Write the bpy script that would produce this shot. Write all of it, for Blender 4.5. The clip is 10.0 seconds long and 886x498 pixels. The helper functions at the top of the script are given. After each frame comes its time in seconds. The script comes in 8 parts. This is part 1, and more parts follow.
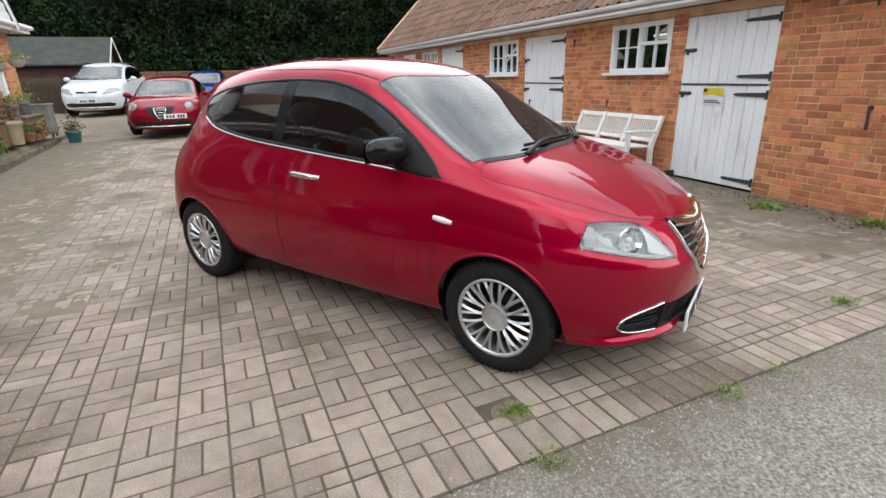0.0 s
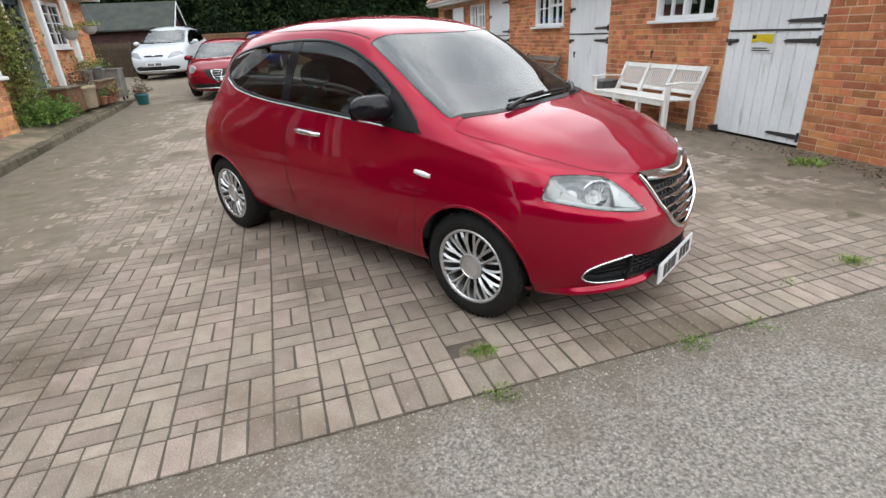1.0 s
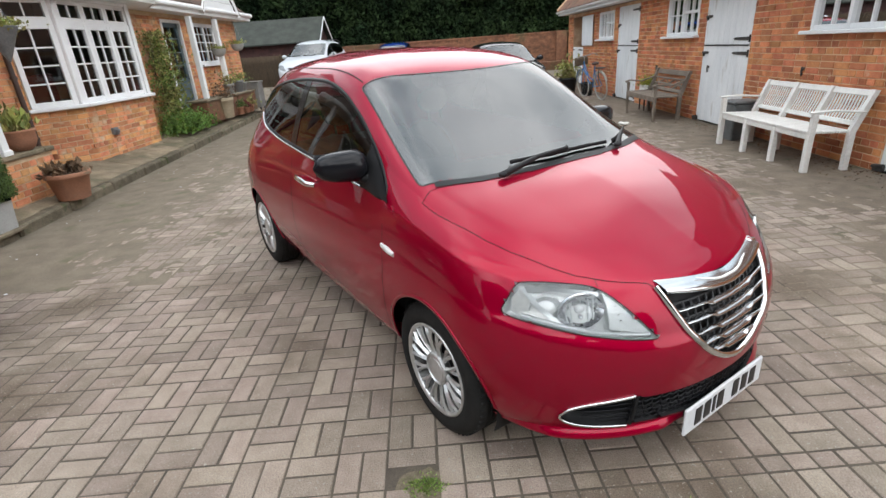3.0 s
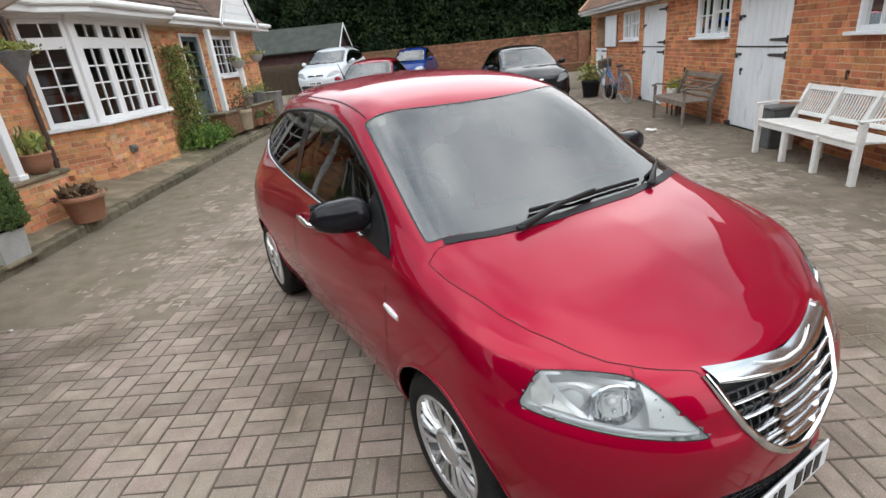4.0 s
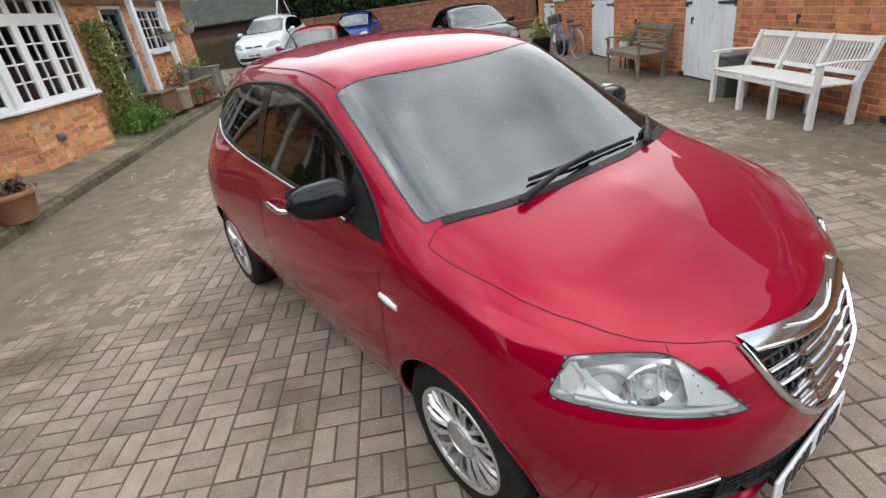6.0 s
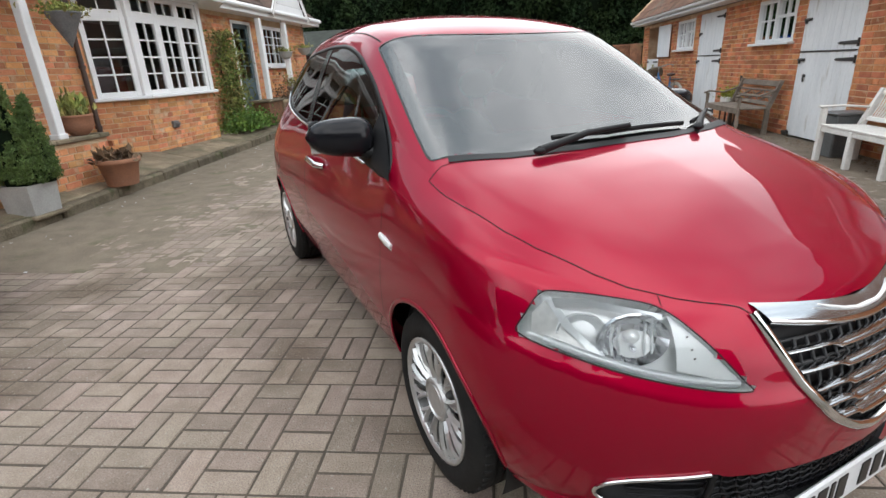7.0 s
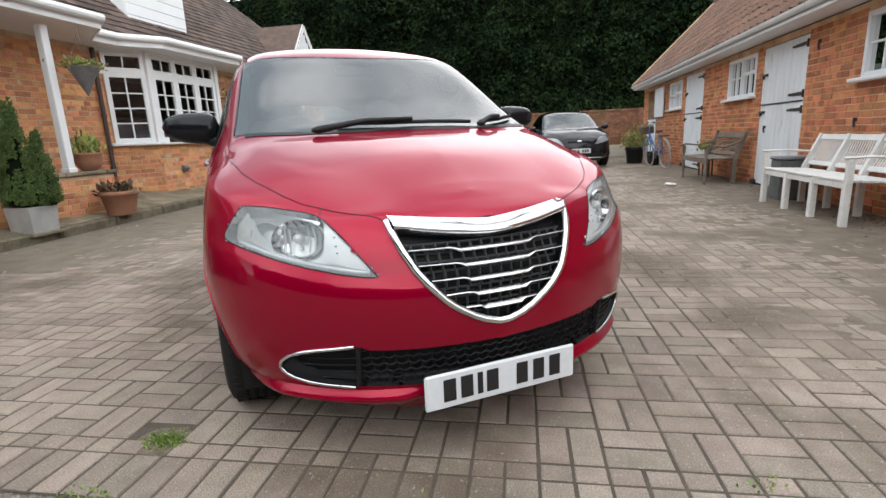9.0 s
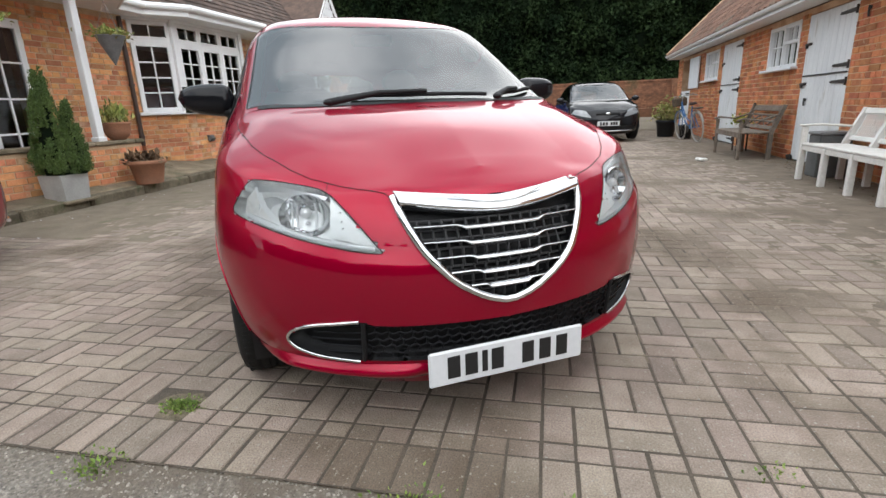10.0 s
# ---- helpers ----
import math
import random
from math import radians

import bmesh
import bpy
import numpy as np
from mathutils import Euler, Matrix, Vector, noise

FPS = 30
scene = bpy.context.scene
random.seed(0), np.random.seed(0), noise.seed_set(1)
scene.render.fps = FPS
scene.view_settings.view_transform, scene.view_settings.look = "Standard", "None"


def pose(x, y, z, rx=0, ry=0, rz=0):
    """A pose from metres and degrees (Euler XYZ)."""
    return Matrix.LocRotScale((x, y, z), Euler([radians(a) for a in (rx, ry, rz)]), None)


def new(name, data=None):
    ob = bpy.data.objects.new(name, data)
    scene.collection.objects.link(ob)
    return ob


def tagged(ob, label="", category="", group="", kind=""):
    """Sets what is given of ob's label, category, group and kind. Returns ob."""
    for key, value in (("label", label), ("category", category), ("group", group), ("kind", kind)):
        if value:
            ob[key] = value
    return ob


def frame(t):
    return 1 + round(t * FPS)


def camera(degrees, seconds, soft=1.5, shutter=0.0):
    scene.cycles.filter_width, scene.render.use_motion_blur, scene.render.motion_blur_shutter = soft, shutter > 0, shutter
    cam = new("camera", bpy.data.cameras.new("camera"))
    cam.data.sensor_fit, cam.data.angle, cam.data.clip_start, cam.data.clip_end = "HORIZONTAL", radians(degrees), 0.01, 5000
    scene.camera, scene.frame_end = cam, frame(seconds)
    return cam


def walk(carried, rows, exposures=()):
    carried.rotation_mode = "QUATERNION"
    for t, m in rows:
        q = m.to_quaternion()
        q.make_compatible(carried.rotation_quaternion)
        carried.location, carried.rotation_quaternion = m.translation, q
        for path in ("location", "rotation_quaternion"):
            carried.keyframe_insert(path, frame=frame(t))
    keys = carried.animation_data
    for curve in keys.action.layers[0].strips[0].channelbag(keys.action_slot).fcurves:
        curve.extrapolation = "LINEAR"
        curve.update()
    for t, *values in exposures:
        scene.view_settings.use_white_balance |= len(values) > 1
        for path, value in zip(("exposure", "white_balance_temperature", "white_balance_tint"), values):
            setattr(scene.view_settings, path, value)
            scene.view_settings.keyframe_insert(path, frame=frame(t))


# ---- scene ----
cam = camera(83.3, 10.0)
METRES, TILT, LEAN, TURN = 3.824, -19.156, 1.155, -22.616
BASE = pose(0.039, 0.032, 1.385, TILT, LEAN, TURN)
ROWS = [
    (0.0, 0.0, 0.0, 0.0, 0.0, 0.0, -0.0),
    (0.5, 0.0656, -0.0386, -0.0143, 4.31, -2.63, -1.93),
    (1.0, 0.1037, -0.0368, -0.0091, 6.71, -4.69, -0.51),
    (1.5, 0.1431, 0.0215, 0.0154, 10.61, -6.15, 1.03),
    (2.0, 0.1845, 0.067, 0.0389, 15.13, -6.41, -1.26),
    (2.5, 0.2434, 0.1029, 0.0608, 20.13, -7.11, -4.2),
    (3.0, 0.251, 0.136, 0.0867, 21.71, -4.85, -4.34),
    (4.5, 0.2229, 0.225, 0.1648, 24.85, -5.01, -3.55),
    (5.0, 0.2154, 0.2348, 0.1837, 21.47, -7.83, -0.94),
    (5.5, 0.1971, 0.214, 0.1855, 18.22, -7.71, 0.54),
    (6.0, 0.1848, 0.2268, 0.1458, 19.0, -8.44, 0.31),
    (7.5, 0.3085, 0.2614, 0.041, 31.18, -1.14, -10.31),
    (8.0, 0.383, 0.2466, 0.0241, 30.53, 0.45, -10.62),
    (8.5, 0.4378, 0.2723, 0.0089, 31.01, 2.34, -8.06),
    (9.0, 0.5095, 0.3052, 0.0018, 32.4, 2.66, -8.99),
    (9.5, 0.52, 0.3129, 0.0025, 33.47, 1.42, -9.57),
    (10.0, 0.5178, 0.3158, 0.0077, 35.2, -0.98, -10.08),
]
walk(cam, [(t, BASE @ pose(METRES * x, METRES * y, METRES * z, 90 + pitch, roll, yaw)) for t, x, y, z, yaw, pitch, roll in ROWS],
     exposures=[(0.0, 0.52), (1.0, 0.46), (2.0, 0.42), (3.0, 0.39), (5.0, 0.34), (8.0, 0.29), (10.0, 0.33)])

# ---- sky and sun: bright broken cloud, soft light ----
SUN_EL, SUN_AZ = radians(66), radians(205)
world = bpy.data.worlds.new("sky")
scene.world = world
world.use_nodes = True
wn, wl = world.node_tree.nodes, world.node_tree.links
wn.clear()
w_out = wn.new("ShaderNodeOutputWorld")
w_bg = wn.new("ShaderNodeBackground")
w_sky = wn.new("ShaderNodeTexSky")
w_sky.sky_type, w_sky.sun_disc = "NISHITA", False
w_sky.sun_elevation, w_sky.sun_rotation = SUN_EL, SUN_AZ
w_co = wn.new("ShaderNodeTexCoord")
w_map = wn.new("ShaderNodeMapping")
w_map.inputs["Scale"].default_value = (1.0, 1.0, 1.0)
w_no = wn.new("ShaderNodeTexNoise")
w_no.inputs["Scale"].default_value, w_no.inputs["Detail"].default_value = 1.25, 6.0
w_no.inputs["Roughness"].default_value = 0.5
w_r1 = wn.new("ShaderNodeValToRGB")
w_r1.color_ramp.elements[0].position, w_r1.color_ramp.elements[0].color = 0.40, (4.9, 5.7, 6.3, 1)
w_r1.color_ramp.elements[1].position, w_r1.color_ramp.elements[1].color = 0.62, (18.5, 18.7, 18.9, 1)
w_mix = wn.new("ShaderNodeMix")
w_mix.data_type = "RGBA"
w_mix.inputs[0].default_value = 0.87
wl.new(w_co.outputs["Generated"], w_map.inputs["Vector"])
wl.new(w_map.outputs["Vector"], w_no.inputs["Vector"])
wl.new(w_no.outputs["Fac"], w_r1.inputs["Fac"])
wl.new(w_sky.outputs["Color"], w_mix.inputs[6])
# a cloudy sky is brighter overhead than along the horizon
w_sep, w_gr, w_mul = wn.new("ShaderNodeSeparateXYZ"), wn.new("ShaderNodeMapRange"), wn.new("ShaderNodeVectorMath")
w_gr.inputs["From Min"].default_value, w_gr.inputs["From Max"].default_value = 0.0, 1.0
w_gr.inputs["To Min"].default_value, w_gr.inputs["To Max"].default_value = 1.0, 1.12
w_mul.operation = "SCALE"
wl.new(w_co.outputs["Generated"], w_sep.inputs[0])
wl.new(w_sep.outputs["Z"], w_gr.inputs["Value"])
wl.new(w_r1.outputs["Color"], w_mul.inputs[0])
# and brightest in the thin cloud round the hidden sun
w_dot, w_pow, w_glow = wn.new("ShaderNodeVectorMath"), wn.new("ShaderNodeMapRange"), wn.new("ShaderNodeMath")
w_dot.operation, w_glow.operation, w_pow.interpolation_type = "DOT_PRODUCT", "MULTIPLY", "SMOOTHSTEP"
w_dot.inputs[1].default_value = (math.sin(SUN_AZ) * math.cos(SUN_EL), math.cos(SUN_AZ) * math.cos(SUN_EL), math.sin(SUN_EL))
w_pow.inputs["From Min"].default_value, w_pow.inputs["From Max"].default_value = 0.35, 1.0
w_pow.inputs["To Min"].default_value, w_pow.inputs["To Max"].default_value = 1.15, 1.45
wl.new(w_co.outputs["Generated"], w_dot.inputs[0])
wl.new(w_dot.outputs["Value"], w_pow.inputs["Value"])
wl.new(w_gr.outputs["Result"], w_glow.inputs[0])
wl.new(w_pow.outputs["Result"], w_glow.inputs[1])
wl.new(w_glow.outputs[0], w_mul.inputs["Scale"])
wl.new(w_mul.outputs["Vector"], w_mix.inputs[7])
wl.new(w_mix.outputs[2], w_bg.inputs["Color"])
w_bg.inputs["Strength"].default_value = 0.128
wl.new(w_bg.outputs["Background"], w_out.inputs["Surface"])

sun = new("sun", bpy.data.lights.new("sun", "SUN"))
sun.data.energy, sun.data.angle, sun.data.color = 0.55, radians(50), (1.0, 0.96, 0.9)
# the sky's rotation runs clockwise from +Y
sun_way = Vector((math.sin(SUN_AZ) * math.cos(SUN_EL), math.cos(SUN_AZ) * math.cos(SUN_EL), math.sin(SUN_EL)))
sun.matrix_world = Matrix.Translation((0, 0, 30)) @ sun_way.to_track_quat("Z", "Y").to_matrix().to_4x4()

# ---- materials ----
def mat(name, col, rough=0.7, metal=0.0, col2=None, scale=6.0, grain=60.0, grain_amt=0.25, bump=0.0, bump_scale=80.0,
        vary=0.0, spec=0.5, coat=0.0, stain=None, stain_scale=1.5, stain_at=0.58, stretch=None, hue=0.0, speck=None, speck_scale=90.0, speck_at=0.62):
    """Two scales of variation, grain bump, and a change from piece to piece (vary: how strong)."""
    m = bpy.data.materials.new(name)
    m.use_nodes = True
    n, l = m.node_tree.nodes, m.node_tree.links
    b = n["Principled BSDF"]
    b.inputs["Roughness"].default_value, b.inputs["Metallic"].default_value = rough, metal
    b.inputs["Specular IOR Level"].default_value = spec
    b.inputs["Coat Weight"].default_value, b.inputs["Coat Roughness"].default_value = coat, 0.03
    co = n.new("ShaderNodeTexCoord")
    vec = co.outputs["Object"]
    if vary:
        # pieces that share a mesh must not share their marks
        info = n.new("ShaderNodeObjectInfo")
        add = n.new("ShaderNodeVectorMath")
        add.operation = "MULTIPLY_ADD"
        l.new(info.outputs["Location"], add.inputs[0])
        add.inputs[1].default_value = (1.0, 1.0, 1.0)
        l.new(co.outputs["Object"], add.inputs[2])
        vec = add.outputs[0]
    if stretch:
        mp = n.new("ShaderNodeMapping")
        mp.inputs["Scale"].default_value = stretch
        l.new(vec, mp.inputs["Vector"])
        vec = mp.outputs["Vector"]

    def noise_node(s, detail=5.0):
        t = n.new("ShaderNodeTexNoise")
        t.inputs["Scale"].default_value, t.inputs["Detail"].default_value = s, detail
        l.new(vec, t.inputs["Vector"])
        return t.outputs["Fac"]

    def blend(fac, a, c, mode="MIX"):
        x = n.new("ShaderNodeMix")
        x.data_type, x.blend_type = "RGBA", mode
        for sock, val in ((x.inputs[0], fac), (x.inputs[6], a), (x.inputs[7], c)):
            if hasattr(val, "default_value"):
                l.new(val, sock)
            elif isinstance(val, (int, float)):
                sock.default_value = val
            else:
                sock.default_value = (*val[:3], 1)
        return x.outputs[2]

    def ramp(fac, lo, hi):
        r = n.new("ShaderNodeMapRange")
        r.inputs["From Min"].default_value, r.inputs["From Max"].default_value = lo, hi
        l.new(fac, r.inputs["Value"])
        return r.outputs["Result"]

    c = blend(ramp(noise_node(scale), 0.35, 0.65), col, col2 or [0.75 * v for v in col])
    if vary:
        geo = n.new("ShaderNodeNewGeometry")
        s = n.new("ShaderNodeMath")
        s.operation = "ADD"
        l.new(info.outputs["Random"], s.inputs[0])
        l.new(geo.outputs["Random Per Island"], s.inputs[1])
        f = n.new("ShaderNodeMath")
        f.operation = "FRACT"
        l.new(s.outputs[0], f.inputs[0])
        hsv = n.new("ShaderNodeHueSaturation")
        val = n.new("ShaderNodeMapRange")
        val.inputs["To Min"].default_value, val.inputs["To Max"].default_value = 1 - vary, 1 + vary
        l.new(f.outputs[0], val.inputs["Value"])
        l.new(val.outputs["Result"], hsv.inputs["Value"])
        if hue:
            s2 = n.new("ShaderNodeMath")
            s2.operation = "MULTIPLY"
            l.new(f.outputs[0], s2.inputs[0])
            s2.inputs[1].default_value = 7.31
            f2 = n.new("ShaderNodeMath")
            f2.operation = "FRACT"
            l.new(s2.outputs[0], f2.inputs[0])
            hh = n.new("ShaderNodeMapRange")
            hh.inputs["To Min"].default_value, hh.inputs["To Max"].default_value = 0.5 - hue, 0.5 + hue
            l.new(f2.outputs[0], hh.inputs["Value"])
            l.new(hh.outputs["Result"], hsv.inputs["Hue"])
        l.new(c, hsv.inputs["Color"])
        c = hsv.outputs["Color"]
    if stain:
        c = blend(ramp(noise_node(stain_scale, 8.0), stain_at, stain_at + 0.14), c, stain)
    if speck:
        c = blend(ramp(noise_node(speck_scale, 3.0), speck_at, speck_at + 0.06), c, speck)
    g = noise_node(grain, 3.0)
    if grain_amt:
        c = blend(ramp(g, 0.3, 0.7), blend(1.0, c, [1 - grain_amt] * 3, "MULTIPLY"), c)
    l.new(c, b.inputs["Base Color"])
    if bump:
        bp = n.new("ShaderNodeBump")
        bp.inputs["Strength"].default_value, bp.inputs["Distance"].default_value = bump, 0.01
        l.new(noise_node(bump_scale, 4.0), bp.inputs["Height"])
        l.new(bp.outputs["Normal"], b.inputs["Normal"])
    return m


def pane_mat(name, tint, ior=1.5, rough=0.0):
    """Thin glass: sees through with its tint, and mirrors by its angle."""
    m = bpy.data.materials.new(name)
    m.use_nodes = True
    n, l = m.node_tree.nodes, m.node_tree.links
    n.clear()
    out, mix = n.new("ShaderNodeOutputMaterial"), n.new("ShaderNodeMixShader")
    tr, gl, fr = n.new("ShaderNodeBsdfTransparent"), n.new("ShaderNodeBsdfGlossy"), n.new("ShaderNodeFresnel")
    tr.inputs["Color"].default_value = (*tint, 1)
    gl.inputs["Roughness"].default_value = rough
    fr.inputs["IOR"].default_value = ior
    l.new(fr.outputs[0], mix.inputs[0])
    l.new(tr.outputs[0], mix.inputs[1])
    l.new(gl.outputs[0], mix.inputs[2])
    l.new(mix.outputs[0], out.inputs["Surface"])
    return m


PAVER = mat("paver_concrete", (0.302, 0.243, 0.196), 0.9, col2=(0.376, 0.307, 0.253), scale=9, grain=190, grain_amt=0.42, bump=0.7,
            bump_scale=160, vary=0.20, hue=0.012, stain=(0.175, 0.134, 0.097), stain_scale=1.1, stain_at=0.51, speck=(0.40, 0.37, 0.32),
            speck_scale=70, speck_at=0.63)
n, l = PAVER.node_tree.nodes, PAVER.node_tree.links
b_ = n["Principled BSDF"]
was = b_.inputs["Base Color"].links[0].from_socket
info, co, add = n.new("ShaderNodeObjectInfo"), n.new("ShaderNodeTexCoord"), n.new("ShaderNodeVectorMath")
l.new(info.outputs["Location"], add.inputs[0])
l.new(co.outputs["Object"], add.inputs[1])
nz, mr, mx = n.new("ShaderNodeTexNoise"), n.new("ShaderNodeMapRange"), n.new("ShaderNodeMix")
nz.inputs["Scale"].default_value, nz.inputs["Detail"].default_value, nz.inputs["Roughness"].default_value = 0.55, 8.0, 0.65
l.new(add.outputs[0], nz.inputs["Vector"])
mr.inputs["From Min"].default_value, mr.inputs["From Max"].default_value = 0.40, 0.62
mr.inputs["To Max"].default_value = 0.6
l.new(nz.outputs["Fac"], mr.inputs["Value"])
mx.data_type, mx.blend_type = "RGBA", "MULTIPLY"
l.new(mr.outputs["Result"], mx.inputs[0])
l.new(was, mx.inputs[6])
mx.inputs[7].default_value = (0.78, 0.75, 0.70, 1)
l.new(mx.outputs[2], b_.inputs["Base Color"])
JOINT = mat("joint_soil", (0.075, 0.061, 0.047), 1.0, col2=(0.12, 0.098, 0.074), scale=5, grain=200, grain_amt=0.4, bump=0.5,
            stain=(0.07, 0.08, 0.03), stain_scale=1.1, stain_at=0.63)
YARD = mat("worn_yard_paving", (0.23, 0.19, 0.14), 0.95, col2=(0.18, 0.148, 0.11), scale=1.1, grain=60, grain_amt=0.3, bump=0.4,
           stain=(0.17, 0.145, 0.11), stain_scale=0.6)
ROADDIRT = (0.12, 0.095, 0.07)
ASPHALT = mat("asphalt", (0.150, 0.135, 0.115), 0.92, col2=(0.36, 0.33, 0.285), scale=62, grain=110, grain_amt=0.5, bump=1.0,
              bump_scale=90, stain=(0.52, 0.485, 0.42), stain_scale=80, stain_at=0.60)
GRIT = mat("loose_grit", (0.33, 0.30, 0.255), 0.9, col2=(0.18, 0.16, 0.135), scale=90, vary=0.35, grain_amt=0.1)
SOIL = mat("dark_soil", (0.07, 0.055, 0.04), 1.0, col2=(0.13, 0.105, 0.08), scale=9, grain=90, grain_amt=0.5, bump=0.8)
SLAB = mat("path_slab", (0.29, 0.235, 0.16), 0.9, col2=(0.165, 0.132, 0.088), scale=4, grain=90, grain_amt=0.35, bump=0.5, vary=0.28,
           stain=(0.14, 0.125, 0.075), stain_scale=2.2, stain_at=0.53)
KERBSTONE = mat("mossy_kerbstone", (0.20, 0.165, 0.115), 0.95, col2=(0.12, 0.10, 0.065), scale=7, grain=80, grain_amt=0.45, bump=0.7, vary=0.25,
                stain=(0.075, 0.085, 0.035), stain_scale=5, stain_at=0.55)
BRICK = mat("orange_brick", (0.62, 0.245, 0.108), 0.88, col2=(0.48, 0.168, 0.072), scale=9, grain=110, grain_amt=0.3, bump=0.5,
            bump_scale=120, vary=0.33, hue=0.012, stain=(0.66, 0.46, 0.31), stain_scale=6.5, stain_at=0.63)
MORTAR = mat("lime_mortar", (0.78, 0.55, 0.36), 0.95, col2=(0.56, 0.33, 0.19), scale=3.5, grain=160, grain_amt=0.35, bump=0.4)
HOUSEMORTAR = mat("pale_house_mortar", (0.70, 0.53, 0.35), 0.95, col2=(0.56, 0.38, 0.23), scale=5, grain=160, grain_amt=0.35, bump=0.4)
HOUSEBRICK = mat("pale_orange_brick", (0.72, 0.34, 0.16), 0.88, col2=(0.60, 0.25, 0.11), scale=9, grain=110, grain_amt=0.3, bump=0.5,
                 bump_scale=120, vary=0.32, hue=0.016, stain=(0.66, 0.50, 0.34), stain_scale=5.0, stain_at=0.58)
WALLBRICK = mat("garden_brick", (0.30, 0.135, 0.072), 0.9, col2=(0.20, 0.092, 0.052), scale=9, grain=40, grain_amt=0.4, bump=0.4,
                vary=0.28, stain=(0.13, 0.115, 0.055), stain_scale=0.9, stain_at=0.56)
WHITEWOOD = mat("white_painted_boards", (0.79, 0.805, 0.82), 0.55, col2=(0.71, 0.73, 0.75), scale=5, grain=60, grain_amt=0.10, bump=0.15,
                bump_scale=40, stretch=(1, 1, 0.25), stain=(0.50, 0.48, 0.45), stain_scale=6.0, stain_at=0.63)
PVC = mat("white_frame_paint", (0.78, 0.79, 0.80), 0.4, col2=(0.74, 0.75, 0.755), scale=3, grain=40, grain_amt=0.05)
BENCHWHITE = mat("white_bench_paint", (0.80, 0.785, 0.75), 0.6, col2=(0.72, 0.70, 0.665), scale=7, grain=50, grain_amt=0.15, bump=0.2,
                 stain=(0.45, 0.40, 0.35), stain_scale=6, stain_at=0.70)
IRON = mat("black_iron", (0.025, 0.025, 0.027), 0.55, col2=(0.05, 0.045, 0.04), scale=20, grain_amt=0.2, bump=0.2)
TEAK = mat("weathered_teak", (0.26, 0.21, 0.17), 0.85, col2=(0.17, 0.135, 0.105), scale=6, grain=45, grain_amt=0.4, bump=0.4, bump_scale=50,
           vary=0.12)
CLAYTILE = mat("clay_roof_tile", (0.215, 0.115, 0.078), 0.9, col2=(0.15, 0.088, 0.064), scale=6, grain=60, grain_amt=0.3, bump=0.4, vary=0.25,
               stain=(0.15, 0.13, 0.10), stain_scale=1.3, stain_at=0.56)
DARKTILE = mat("brown_roof_tile", (0.12, 0.078, 0.06), 0.9, col2=(0.075, 0.052, 0.043), scale=6, grain=60, grain_amt=0.3, bump=0.4, vary=0.45,
               stain=(0.17, 0.16, 0.13), stain_scale=2.4, stain_at=0.66)
FELT = mat("grey_roof_felt", (0.066, 0.072, 0.064), 0.95, col2=(0.048, 0.053, 0.047), scale=3, grain=80, grain_amt=0.2, bump=0.2, spec=0.15)
DARKWOOD = mat("dark_timber", (0.075, 0.042, 0.035), 0.85, col2=(0.05, 0.03, 0.025), scale=5, grain=50, grain_amt=0.3, bump=0.3)
SHEDWOOD = mat("maroon_stained_boards", (0.072, 0.024, 0.021), 0.8, col2=(0.045, 0.016, 0.014), scale=5, grain=50, grain_amt=0.3, bump=0.3)
POTSTONE = mat("tan_stone_pot", (0.44, 0.36, 0.25), 0.9, col2=(0.34, 0.275, 0.19), scale=6, grain=70, grain_amt=0.25, bump=0.3,
               stain=(0.22, 0.20, 0.12), stain_scale=3, stain_at=0.6)
WATTLE = mat("brown_brushwood", (0.13, 0.092, 0.058), 0.95, col2=(0.10, 0.072, 0.048), scale=9, grain=70, grain_amt=0.5, bump=0.8, vary=0.2)
CONCRETE = mat("cast_concrete", (0.40, 0.40, 0.385), 0.85, col2=(0.33, 0.33, 0.315), scale=5, grain=70, grain_amt=0.15, bump=0.25,
               stain=(0.25, 0.24, 0.20), stain_scale=4, stain_at=0.64)
TERRACOTTA = mat("terracotta", (0.36, 0.165, 0.095), 0.85, col2=(0.29, 0.14, 0.085), scale=8, grain=70, grain_amt=0.2, bump=0.2,
                 stain=(0.42, 0.32, 0.25), stain_scale=5, stain_at=0.64)
TEAL = mat("teal_glaze", (0.03, 0.16, 0.17), 0.3, col2=(0.02, 0.12, 0.13))
ZINC = mat("dull_galvanised", (0.36, 0.36, 0.35), 0.5, 0.6, col2=(0.26, 0.26, 0.25), scale=5, grain_amt=0.2)
LEAD = mat("grey_metal", (0.22, 0.225, 0.23), 0.5, 0.4, col2=(0.16, 0.165, 0.17), scale=8)
BLUEDOOR = mat("grey_blue_paint", (0.085, 0.125, 0.14), 0.5, col2=(0.07, 0.10, 0.115), scale=4)
BROWNPIPE = mat("brown_pipe", (0.07, 0.045, 0.035), 0.5, col2=(0.055, 0.035, 0.03))
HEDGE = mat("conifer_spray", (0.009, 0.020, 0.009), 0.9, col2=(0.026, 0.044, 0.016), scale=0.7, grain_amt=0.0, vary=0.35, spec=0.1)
# near-black green: the shade inside foliage is put into this colour
LEAFSHADE = mat("foliage_shade", (0.005, 0.010, 0.005), 1.0, col2=(0.008, 0.014, 0.006), scale=2, spec=0.1)
LEAF = mat("green_leaf", (0.125, 0.175, 0.045), 0.65, col2=(0.075, 0.12, 0.03), scale=4, grain_amt=0.0, vary=0.45, hue=0.03)
